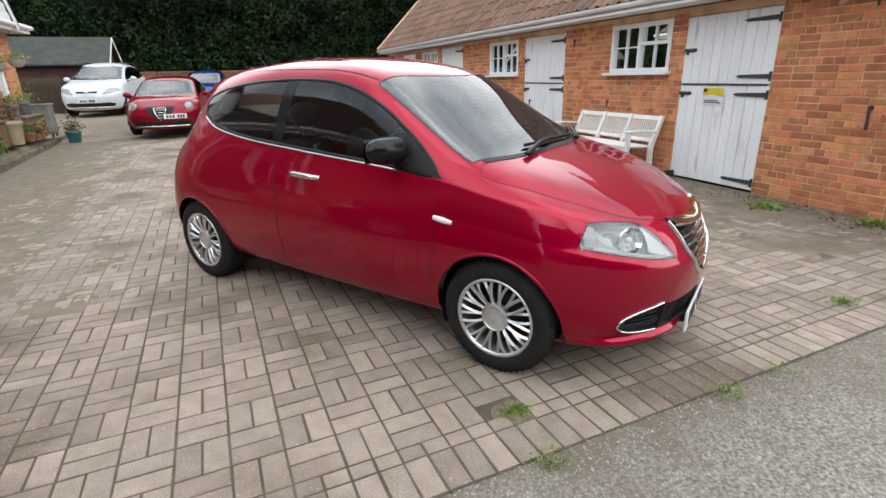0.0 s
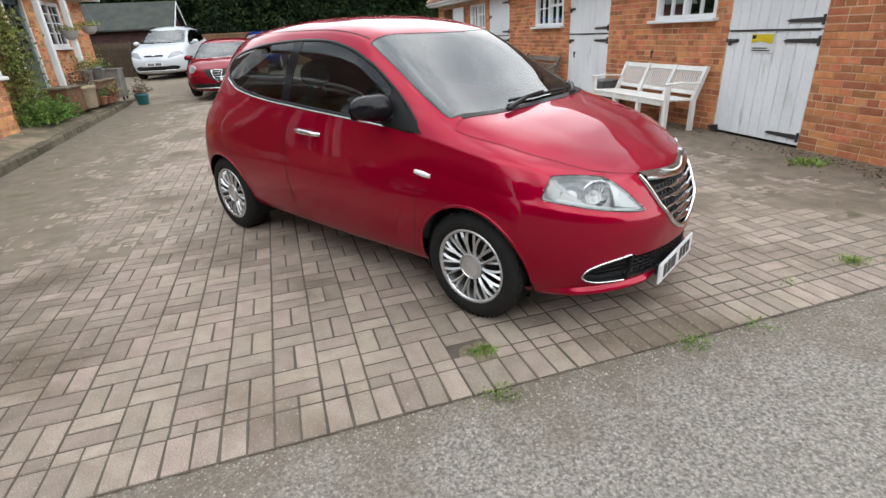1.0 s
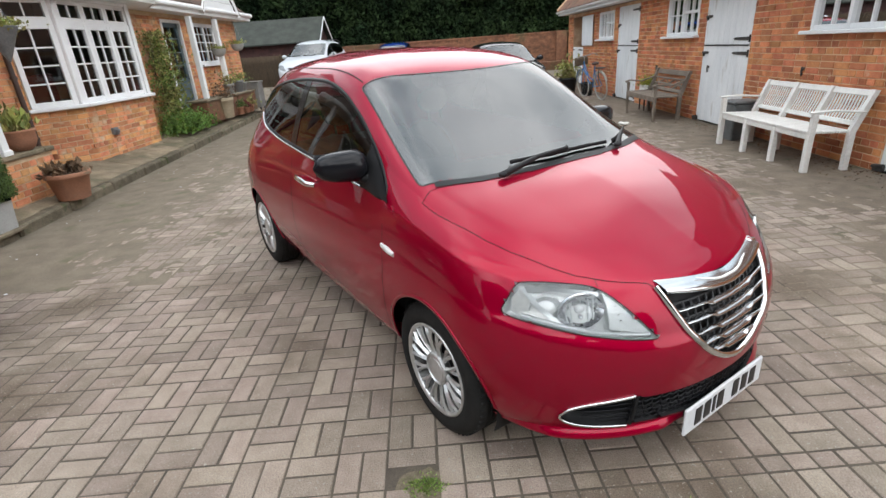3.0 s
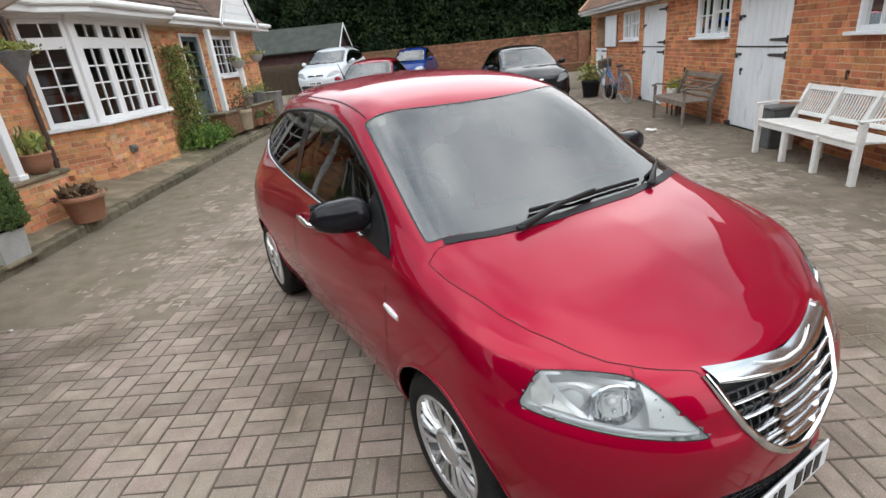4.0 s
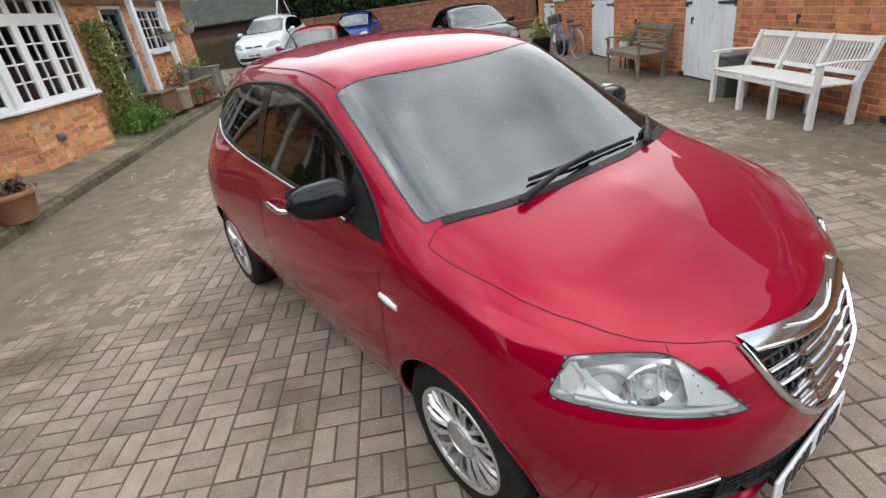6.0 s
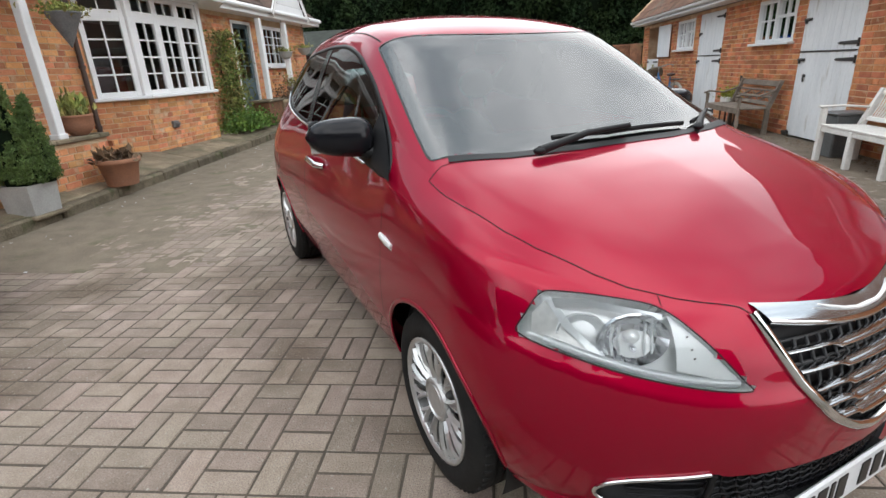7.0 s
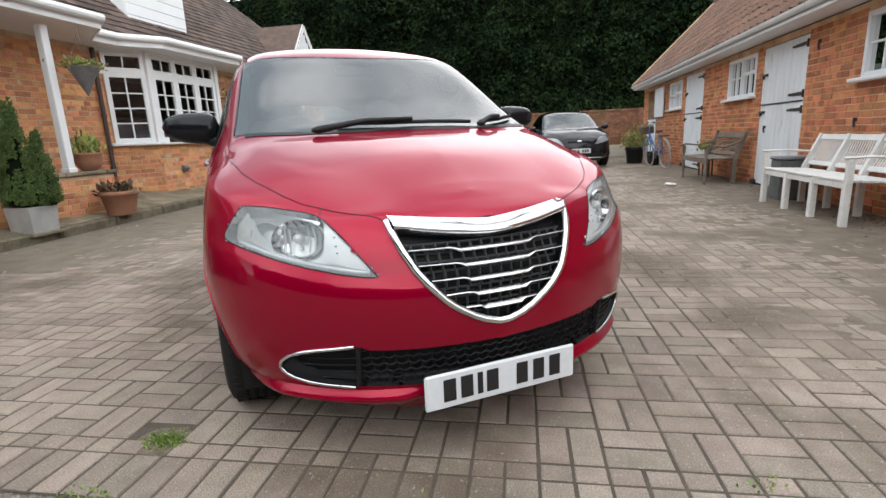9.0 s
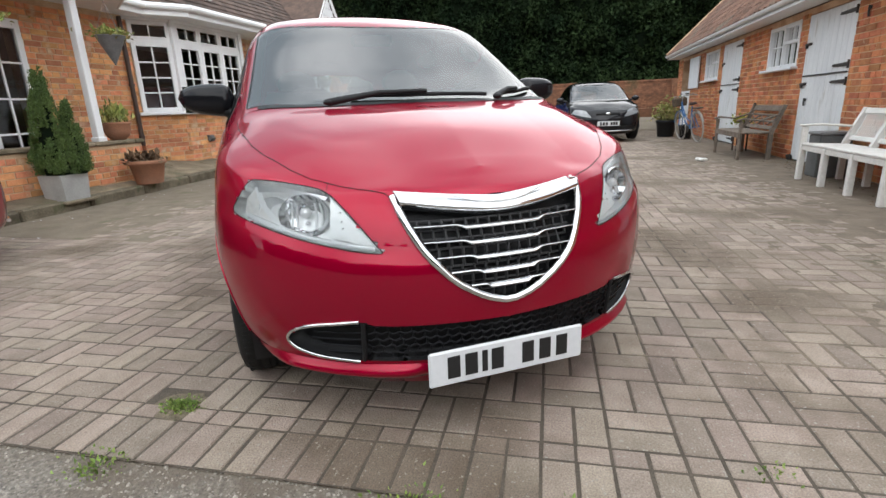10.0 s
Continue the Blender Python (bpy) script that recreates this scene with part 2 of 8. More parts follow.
TOPIARY = mat("dwarf_conifer", (0.060, 0.105, 0.024), 0.75, col2=(0.095, 0.145, 0.034), scale=6, grain_amt=0.0, vary=0.4)
DEADLEAF = mat("dry_stalks", (0.18, 0.11, 0.06), 0.9, col2=(0.10, 0.065, 0.04), scale=8, vary=0.4)
CLIMBER = mat("climber_leaf", (0.23, 0.27, 0.06), 0.7, col2=(0.26, 0.23, 0.08), scale=3, grain_amt=0.0, vary=0.45, hue=0.03)
YELLOW = mat("yellow_print", (0.72, 0.56, 0.02), 0.4, col2=(0.70, 0.54, 0.02))
PLATEWHITE = mat("white_plastic", (0.68, 0.69, 0.71), 0.4, col2=(0.66, 0.67, 0.69), grain_amt=0.06)
INK = mat("black_print", (0.012, 0.012, 0.013), 0.45)
ROOMDARK = mat("dim_room", (0.16, 0.145, 0.13), 0.9, col2=(0.24, 0.21, 0.18), scale=2)
CURTAIN = mat("red_cloth", (0.16, 0.03, 0.03), 0.9)
WINGLASS = pane_mat("window_glass", (0.70, 0.73, 0.73), 1.85)

# ---- mesh tools ----
class Shape:
    """Vertices and faces gathered from simple forms, for one mesh."""

    def __init__(self):
        self.v, self.f, self.smooth = [], [], []

    def add(self, v, f, m=None, smooth=False):
        o = len(self.v)
        self.v += [tuple(m @ Vector(p)) for p in v] if m is not None else [tuple(p) for p in v]
        self.f += [tuple(i + o for i in q) for q in f]
        self.smooth += [smooth] * len(f)
        return self

    def box(self, c, s, bevel=0.0, m=None):
        """A box by centre and size, its edges chamfered by bevel."""
        hx, hy, hz = s[0] / 2, s[1] / 2, s[2] / 2
        t = Matrix.Translation(c)
        m = t if m is None else m @ t
        b = min(bevel, 0.45 * min(s))
        if b <= 0:
            v = [(x, y, z) for x in (-hx, hx) for y in (-hy, hy) for z in (-hz, hz)]
            return self.add(v, [(0, 1, 3, 2), (4, 6, 7, 5), (0, 4, 5, 1), (2, 3, 7, 6), (0, 2, 6, 4), (1, 5, 7, 3)], m)
        v, idx = [], {}
        for sx in (-1, 1):
            for sy in (-1, 1):
                for sz in (-1, 1):
                    for a in range(3):
                        p = [sx * (hx - b), sy * (hy - b), sz * (hz - b)]
                        p[a] += (sx, sy, sz)[a] * b
                        idx[sx, sy, sz, a] = len(v)
                        v.append(p)
        f = []
        for a in range(3):
            for sg in (-1, 1):
                q = []
                for s1, s2 in ((-1, -1), (1, -1), (1, 1), (-1, 1)):
                    k = [0, 0, 0]
                    k[a], k[(a + 1) % 3], k[(a + 2) % 3] = sg, s1, s2
                    q.append(idx[(*k, a)])
                f.append(tuple(q) if sg > 0 else tuple(reversed(q)))
            b1, b2 = (a + 1) % 3, (a + 2) % 3
            for s1 in (-1, 1):
                for s2 in (-1, 1):
                    k0, k1 = [0, 0, 0], [0, 0, 0]
                    k0[a], k1[a] = -1, 1
                    k0[b1] = k1[b1] = s1
                    k0[b2] = k1[b2] = s2
                    q = (idx[(*k0, b1)], idx[(*k1, b1)], idx[(*k1, b2)], idx[(*k0, b2)])
                    f.append(q if s1 * s2 > 0 else tuple(reversed(q)))
        for sx in (-1, 1):
            for sy in (-1, 1):
                for sz in (-1, 1):
                    q = tuple(idx[sx, sy, sz, a] for a in range(3))
                    f.append(q if sx * sy * sz > 0 else tuple(reversed(q)))
        return self.add(v, f, m)

    def lathe(self, prof, n=24, m=None, cap=True, smooth=True):
        """A turned form: prof is (radius, height) from the bottom up, round z."""
        v = [(r * math.cos(2 * math.pi * k / n), r * math.sin(2 * math.pi * k / n), z) for r, z in prof for k in range(n)]
        f = [(i * n + k, i * n + (k + 1) % n, (i + 1) * n + (k + 1) % n, (i + 1) * n + k) for i in range(len(prof) - 1) for k in range(n)]
        self.add(v, f, m, smooth)
        if cap:
            if prof[0][0] > 1e-4:
                self.add(v[:n], [tuple(reversed(range(n)))], m)
            if prof[-1][0] > 1e-4:
                self.add(v[-n:], [tuple(range(n))], m)
        return self

    def tube(self, path, r, n=8, m=None, closed=False, flat=None, smooth=True):
        """A round bar along a path; r may be a list; flat=(a, b) makes it an oval of those factors."""
        path = [Vector(p) for p in path]
        k = len(path)
        rs = r if isinstance(r, (list, tuple)) else [r] * k
        fa, fb = flat or (1.0, 1.0)
        up, v = None, []
        for i, p in enumerate(path):
            a = path[(i - 1) % k] if closed or i else p
            b = path[(i + 1) % k] if closed or i < k - 1 else p
            d = (b - a).normalized()
            if up is None:
                up = Vector((0, 0, 1)) if abs(d.z) < 0.9 else Vector((1, 0, 0))
            sx = d.cross(up).normalized()
            up = sx.cross(d).normalized()
            v += [p + sx * (rs[i] * fa * math.cos(2 * math.pi * j / n)) + up * (rs[i] * fb * math.sin(2 * math.pi * j / n)) for j in range(n)]
        f = [(i * n + j, i * n + (j + 1) % n, ((i + 1) % k) * n + (j + 1) % n, ((i + 1) % k) * n + j)
             for i in range(k if closed else k - 1) for j in range(n)]
        self.add(v, f, m, smooth)
        if not closed:
            self.add(v[:n], [tuple(reversed(range(n)))], m)
            self.add(v[-n:], [tuple(range(n))], m)
        return self

    def prism(self, poly, d0, d1, m=None):
        """A flat outline in x and z, thick from y = d0 to d1."""
        k = len(poly)
        v = [(x, d0, z) for x, z in poly] + [(x, d1, z) for x, z in poly]
        f = [tuple(range(k)), tuple(reversed(range(k, 2 * k)))] + [(i, i + k, (i + 1) % k + k, (i + 1) % k) for i in range(k)]
        return self.add(v, f, m)

    def ball(self, c, r, m=None, nu=12, nv=8):
        """An oval ball by centre and three radii."""
        prof = [(math.sin(math.pi * i / nv), -math.cos(math.pi * i / nv)) for i in range(nv + 1)]
        t = Matrix.Translation(c) @ Matrix.Diagonal((*r, 1))
        return self.lathe([(max(a, 1e-5), b) for a, b in prof], nu, t if m is None else m @ t, cap=False)

    def mesh(self, name):
        me = bpy.data.meshes.new(name)
        me.from_pydata([tuple(p) for p in self.v], [], self.f)
        me.polygons.foreach_set("use_smooth", self.smooth)
        me.update()
        return me


def part(name, shape, material, parent=None, label="", m=None):
    """Links a shape (or a finished mesh) as one mesh object, under a thing or a part where one is given."""
    me = shape.mesh(name) if isinstance(shape, Shape) else shape
    if material and not me.materials:
        me.materials.append(material)
    ob = new(name, me)
    ob.parent = parent
    if m is not None:
        ob.matrix_basis = m
    return tagged(ob, label)


def thing(name, m, label, category, group="", kind=""):
    ob = new(name)
    ob.empty_display_size = 0.1
    ob.matrix_basis = m
    return tagged(ob, label, category, group, kind)


def structure(name, shape, material, label, m=None):
    return tagged(part(name, shape, material, None, m=m), label, kind="structure")


def rough_leaf(s, p, size, rng, way=None):
    """One small bent leaf of two triangles at p."""
    a = Vector((rng.uniform(-1, 1), rng.uniform(-1, 1), rng.uniform(-0.6, 1))).normalized() if way is None else Vector(way)
    b = a.cross(Vector((rng.uniform(-1, 1), rng.uniform(-1, 1), rng.uniform(-1, 1)))).normalized()
    p = Vector(p)
    n = a.cross(b) * size * 0.25
    s.v += [tuple(p), tuple(p + a * size * 0.5 + b * size * 0.28 + n), tuple(p + a * size), tuple(p + a * size * 0.5 - b * size * 0.28 + n)]
    o = len(s.v) - 4
    s.f += [(o, o + 1, o + 2), (o, o + 2, o + 3)]
    s.smooth += [False, False]


def rise(x, y):
    """The yard lies flat, and climbs a little at its far end."""
    k = min(max((y - 14.5) / 6.0, 0.0), 1.0)
    return 0.38 * k * k * (3 - 2 * k)

# ---- ground ----
def sheet(x0, x1, y0, y1, step, z, edge=None):
    """A level sheet of squares that follows the yard's rise."""
    s = Shape()
    nx, ny = max(1, round((x1 - x0) / step)), max(1, round((y1 - y0) / step))
    for j in range(ny + 1):
        for i in range(nx + 1):
            x, y = x0 + (x1 - x0) * i / nx, y0 + (y1 - y0) * j / ny
            s.v.append((x, y, z + rise(x, y)))
    s.f = [(j * (nx + 1) + i, j * (nx + 1) + i + 1, (j + 1) * (nx + 1) + i + 1, (j + 1) * (nx + 1) + i) for j in range(ny) for i in range(nx)]
    s.smooth = [True] * len(s.f)
    return s


GRASS = mat("far_grass", (0.06, 0.09, 0.03), 0.95, col2=(0.09, 0.10, 0.04), scale=0.3, grain=20, grain_amt=0.3)
g = Shape()
g.add([(-400, -400, -0.06), (400, -400, -0.06), (400, 400, -0.06), (-400, 400, -0.06)], [(0, 1, 2, 3)])
structure("ground", g, GRASS, "rough grass land round the yard")

EDGE_Y = 1.285            # where the paving meets the asphalt at x = 0
EDGE_SLOPE = 0.036
def edge_y(x):
    return EDGE_Y + EDGE_SLOPE * x


s = Shape()
nx = 90
for i in range(nx + 1):
    x = -12 + 26 * i / nx
    for k in range(3):
        y = (-16, -3, edge_y(x) + 0.01)[k]
        s.v.append((x, y, -0.012))
s.f = [(i * 3 + k, (i + 1) * 3 + k, (i + 1) * 3 + k + 1, i * 3 + k + 1) for i in range(nx) for k in range(2)]
s.smooth = [False] * len(s.f)
# trodden soil gathers on the asphalt beside the blocks
n, l = ASPHALT.node_tree.nodes, ASPHALT.node_tree.links
bsdf = n["Principled BSDF"]
old = bsdf.inputs["Base Color"].links[0].from_socket
co, sep = n.new("ShaderNodeTexCoord"), n.new("ShaderNodeSeparateXYZ")
l.new(co.outputs["Object"], sep.inputs[0])
gap, reach, nz, tot, mr, mx = n.new("ShaderNodeMath"), n.new("ShaderNodeMapRange"), n.new("ShaderNodeTexNoise"), n.new("ShaderNodeMath"), n.new("ShaderNodeMapRange"), n.new("ShaderNodeMix")
gap.operation = "MULTIPLY_ADD"
l.new(sep.outputs["X"], gap.inputs[0])
gap.inputs[1].default_value = -EDGE_SLOPE
l.new(sep.outputs["Y"], gap.inputs[2])
reach.inputs["From Min"].default_value, reach.inputs["From Max"].default_value = EDGE_Y - 0.55, EDGE_Y
reach.inputs["To Min"].default_value, reach.inputs["To Max"].default_value = 0.0, 0.32
l.new(gap.outputs[0], reach.inputs["Value"])
nz.inputs["Scale"].default_value, nz.inputs["Detail"].default_value, nz.inputs["Roughness"].default_value = 3.2, 9.0, 0.7
l.new(co.outputs["Object"], nz.inputs["Vector"])
tot.operation = "ADD"
l.new(reach.outputs["Result"], tot.inputs[0])
l.new(nz.outputs["Fac"], tot.inputs[1])
mr.inputs["From Min"].default_value, mr.inputs["From Max"].default_value = 0.58, 0.86
mr.inputs["To Max"].default_value = 0.85
l.new(tot.outputs[0], mr.inputs["Value"])
mx.data_type = "RGBA"
l.new(mr.outputs["Result"], mx.inputs[0])
l.new(old, mx.inputs[6])
mx.inputs[7].default_value = (*ROADDIRT, 1)
l.new(mx.outputs[2], bsdf.inputs["Base Color"])
structure("road", s, ASPHALT, "worn grey asphalt lane with loose grit at its edge")
bed = sheet(-4.6, 5.75, 1.0, 6.5, 0.5, -0.0032)
bed.v = [(x, max(y, edge_y(x) + 0.004), z) for x, y, z in bed.v]
structure("paving_bed", bed, JOINT, "dark sandy bed between the paving blocks")
s = sheet(-4.6, 5.75, 6.5, 17.0, 0.5, -0.0032)
s.v = [(x, y, z + 0.0007 * min((y - 6.5) / 3.0, 1)) for x, y, z in s.v]
structure("paving_bed_far", s, YARD, "pale sand filling the joints of the far paving")
structure("yard", sheet(-14, 9, 16.9, 30, 0.5, -0.004), YARD, "worn pale paving at the far end of the yard")


# ---- stable block ----
WX = 5.60                 # face of the bricks
S0, S1 = 0.6, 18.4       # its ends along y
EAVE = 2.14
DOORS = [(3.99, 5.22, 2.03), (7.82, 9.14, 2.05), (12.08, 13.42, 2.08)]
WINDOWS = [(5.47, 6.64), (9.41, 10.64), (13.76, 14.98)]
SILL, HEAD = 1.38, 2.04
HALF = (16.55, 17.75)     # the far stable door, its upper leaf open


def wall_core(name, x0, x1, y0, y1, z0, z1, holes, material, label):
    """A thick wall with openings right through it, made of blocks between them."""
    s = Shape()
    ys = sorted({y0, y1, *[h[0] for h in holes], *[h[1] for h in holes]})
    for a, b in zip(ys, ys[1:]):
        cuts = sorted((h[2], h[3]) for h in holes if h[0] < (a + b) / 2 < h[1])
        z = z0
        for c0, c1 in cuts + [(z1, z1)]:
            if c0 > z + 1e-4:
                s.box(((x0 + x1) / 2, (a + b) / 2, (z + c0) / 2), (x1 - x0, b - a, c0 - z))
            z = max(z, c1)
    return structure(name, s, material, label)


S_HOLES = [(a, b, -0.1, t) for a, b, t in DOORS] + [(a, b, SILL, HEAD) for a, b in WINDOWS] + [(*HALF, -0.1, 2.05)]
stable_wall = wall_core("wall_stable", WX + 0.006, WX + 0.30, S0, S1, -0.1, EAVE, S_HOLES, MORTAR,
                        "stable wall of orange brick with pale mortar")
s = Shape()
s.box((WX + 2.4, S1 - 0.12, 1.05), (4.0, 0.24, 2.3))
s.prism([(WX + 0.02, 2.14), (WX + 4.4, 2.14), (WX + 2.3, 4.5)], S1 - 0.24, S1)
s.box((WX + 4.4, (S0 + S1) / 2, 1.0), (0.2, S1 - S0, 2.3))
s.box((WX + 2.4, S0 + 0.12, 1.05), (4.0, 0.24, 2.3))
structure("wall_stable_back", s, MORTAR, "plain gable and rear walls of the stable")
s = Shape()
s.box((WX + 2.3, (S0 + S1) / 2, 2.22), (3.8, S1 - S0 - 0.5, 0.06))
structure("ceiling", s, ROOMDARK, "dark boarded ceiling of the stable")
s = Shape()
s.box((WX + 2.4, (S0 + S1) / 2, -0.03), (4.1, S1 - S0 - 0.5, 0.05))
structure("floor", s, ROOMDARK, "dark stable floor")


def stable_door(y0, y1, top, notice=False):
    """Two-leaved boarded door with strap hinges, hung on its near jamb."""
    w = y1 - y0
    d = thing("stable_door", pose(WX + 0.02, y0, 0), "white boarded stable door in two leaves with black strap hinges, closed", "stable door",
              "stable doors")
    split = 1.22
    for name, z0, z1 in (("lower_leaf", 0.03, split - 0.006), ("upper_leaf", split + 0.006, top - 0.01)):
        s = Shape()
        n = 9
        for k in range(n):
            s.box((0.0, w * (k + 0.5) / n, (z0 + z1) / 2), (0.035, w / n - 0.003, z1 - z0), 0.005)
        leaf = part(name, s, WHITEWOOD, d)
        for z, n_len in (((0.12, 0.42), (split - 0.11, 0.42)) if name == "lower_leaf" else ((split + 0.09, 0.42), (top - 0.12, 0.42))):
            s = Shape()
            s.prism([(0, -0.025), (n_len - 0.05, -0.017), (n_len, 0), (n_len - 0.05, 0.017), (0, 0.025)], 0.02, 0.03, pose(0, 0.02, z, 0, 0, 90))
            s.tube([(-0.03, 0.012, z - 0.05), (-0.03, 0.012, z + 0.05)], 0.014, 8)
            part("strap_hinge", s, IRON, leaf)
        s = Shape()
        zb = split - 0.11 if name == "lower_leaf" else top - 0.40
        s.box((-0.025, w - 0.09, zb), (0.02, 0.19, 0.04), 0.006)
        s.tube([(-0.04, w - 0.16, zb), (-0.04, w - 0.02, zb)], 0.011, 8)
        s.box((-0.035, w - 0.06, zb - 0.03), (0.03, 0.035, 0.05), 0.006)
        part("bolt", s, IRON, leaf)
    s = Shape()
    s.box((-0.024, w / 2, split), (0.012, w - 0.06, 0.022), 0.003)
    part("cover_strip", s, IRON, d)
    s = Shape()
    s.box((-0.04, w - 0.02, 0.05), (0.05, 0.12, 0.07), 0.01)
    s.tube([(-0.05, w + 0.05, 0.06), (-0.06, w - 0.1, 0.09)], 0.016, 8)
    part("kick_bolt", s, IRON, d)
    s = Shape()
    s.box((0.11, w + 0.0, top / 2), (0.16, 0.05, top), 0.004)
    s.box((0.11, 0.0, top / 2), (0.16, 0.05, top), 0.004)
    s.box((0.11, w / 2, top), (0.16, w, 0.05), 0.004)
    part("frame", s, WHITEWOOD, d)
    s = Shape()
    s.box((0.2, w / 2, top / 2), (0.02, w, top))
    part("backing", s, ROOMDARK, d)
    return d


for a, b, t in DOORS:
    stable_door(a, b, t)
NOT = thing("notice", pose(WX - 0.002, 4.70, 1.08), "small yellow and white notice fixed to the stable door", "sign")
s = Shape()
s.box((0, 0, 0), (0.008, 0.30, 0.21), 0.003)
part("board", s, PLATEWHITE, NOT)
s = Shape()
s.prism([(-0.145, 0.10), (0.145, 0.10), (0.145, -0.005), (0.0, 0.025), (-0.145, 0.005)], 0, 0.003, pose(-0.008, 0, 0, 0, 0, -90))
part("heading", s, YELLOW, NOT)
s = Shape()
s.box((-0.006, 0.02, -0.05), (0.003, 0.2, 0.012))
s.box((-0.006, 0.0, -0.075), (0.003, 0.24, 0.012))
s.box((-0.008, 0.11, 0.07), (0.003, 0.05, 0.04))
part("print", s, INK, NOT)


def casement(y0, y1, k):
    """Painted two-light window with glazing bars; one light has a hopper above."""
    w, h = y1 - y0, HEAD - SILL
    win = thing("window_%d" % k, pose(WX + 0.03, y0, SILL), "white painted stable window with small panes and a sloping sill", "window",
                "stable windows", "structure")
    s = Shape()
    for y in (0.028, w / 2, w - 0.028):
        s.box((0.0, y, h / 2), (0.07, 0.056, h), 0.006)
    for z in (0.028, h - 0.028):
        s.box((0.003, w / 2, z), (0.066, w, 0.056), 0.006)
    part("window_frame", s, PVC, win)
    s = Shape()
    s.box((-0.05, w / 2, -0.02), (0.16, w + 0.12, 0.04), 0.008)
    part("window_sill", s, PVC, win)
    for y_a, y_b, hop in ((0.056, w / 2 - 0.028, True), (w / 2 + 0.028, w - 0.056, False)):
        s = Shape()
        ym = (y_a + y_b) / 2
        zc = h * 0.58 if hop else h * 0.52
        s.box((0.0, ym, h / 2), (0.03, 0.02, h - 0.1), 0.003)
        s.box((-0.004 if hop else 0.002, ym, zc), (0.05 if hop else 0.03, y_b - y_a, 0.045 if hop else 0.02), 0.003)
        if hop:
            for y in (y_a + 0.012, y_b - 0.012):
                s.box((-0.012, y, (zc + h) / 2), (0.05, 0.026, h - zc - 0.05), 0.003)
        part("glazing_bar", s, PVC, win)
        for pa, pb in ((y_a, ym), (ym, y_b)):
            for za, zb in ((0.056, zc), (zc, h - 0.056)):
                q = Shape()
                q.add([(0.012, pa, za), (0.012, pb, za), (0.012, pb, zb), (0.012, pa, zb)], [(0, 1, 2, 3)])
                part("pane", q, WINGLASS, win)
    s = Shape()
    s.box((0.45, w / 2, h / 2), (0.02, w + 0.4, h + 0.4))
    part("backing", s, ROOMDARK, win)


for k, (a, b) in enumerate(WINDOWS):
    casement(a, b, k + 1)

# the far stable door: lower leaf shut, upper leaf folded back against the wall
hd = thing("stable_door", pose(WX + 0.02, HALF[0], 0), "white boarded stable door, its upper leaf folded open against the wall", "stable door", "stable doors")
s = Shape()
for k in range(8):
    s.box((0, (HALF[1] - HALF[0]) * (k + 0.5) / 8, 0.6), (0.035, 0.146, 1.16), 0.005)
part("lower_leaf", s, WHITEWOOD, hd)
s = Shape()
for k in range(8):
    s.box((-0.07, -0.06 - 1.05 * (k + 0.5) / 8, 1.63), (0.035, 0.128, 0.80), 0.005)
part("upper_leaf", s, WHITEWOOD, hd)
s = Shape()
s.box((-0.03, 1.1, 1.1), (0.02, 0.2, 0.04), 0.005)
s.box((-0.03, 0.25, 1.1), (0.02, 0.4, 0.04), 0.005)
part("strap_hinge", s, IRON, hd)
s = Shape()
s.box((0.6, 0.6, 1.1), (0.02, 2.0, 2.2))
part("backing", s, ROOMDARK, hd)

# old iron wall ties and hooks in the brickwork
for y, z, ln in ((2.96, 0.93, 0.22), (3.1, 1.98, 0.14), (6.62, 0.92, 0.1), (7.55, 1.86, 0.12), (8.9, 0.86, 0.1), (10.95, 0.8, 0.1)):
    s = Shape()
    s.tube([(-0.015, 0, -ln / 2), (-0.022, 0, 0), (-0.015, 0.01, ln / 2)], 0.012, 8)
    s.box((-0.004, 0, ln / 2 - 0.02), (0.02, 0.04, 0.04), 0.006)
    tagged(part("wall_tie", s, IRON, None, m=pose(WX, y, z)), "rusty black iron tie set in brick wall", "wall tie", "wall ties")

# gutter, fascia and roof
GX = 5.24
s = Shape()
s.box((GX + 0.19, (S0 + S1) / 2, EAVE + 0.03), (0.36, S1 - S0 + 0.1, 0.03))
s.box((GX + 0.07, (S0 + S1) / 2, EAVE + 0.075), (0.03, S1 - S0 + 0.12, 0.10), 0.004)
structure("trim_eaves", s, PVC, "white fascia and soffit boards under the stable roof")
s = Shape()
ring = [(-0.06 * math.cos(a), -0.06 * math.sin(a)) for a in [math.pi * i / 8 for i in range(9)]]
prof = ring + [(p[0] * 0.86, p[1] * 0.86) for p in reversed(ring)]
s.prism([(GX + 0.005 + x, EAVE + 0.13 + z) for x, z in prof], S0 - 0.05, S1 + 0.12)
gut = tagged(part("gutter", s, PVC), "white half-round gutter along the stable eaves", "gutter", kind="structure")
ROOF_TAN = math.tan(radians(45))


def roof_point(d, y, up=0.0):
    """d metres up the slope from the stable's eaves."""
    c = math.cos(radians(45))
    return (GX + 0.02 + d * c - up * c, y, EAVE + 0.15 + d * c + up * c)


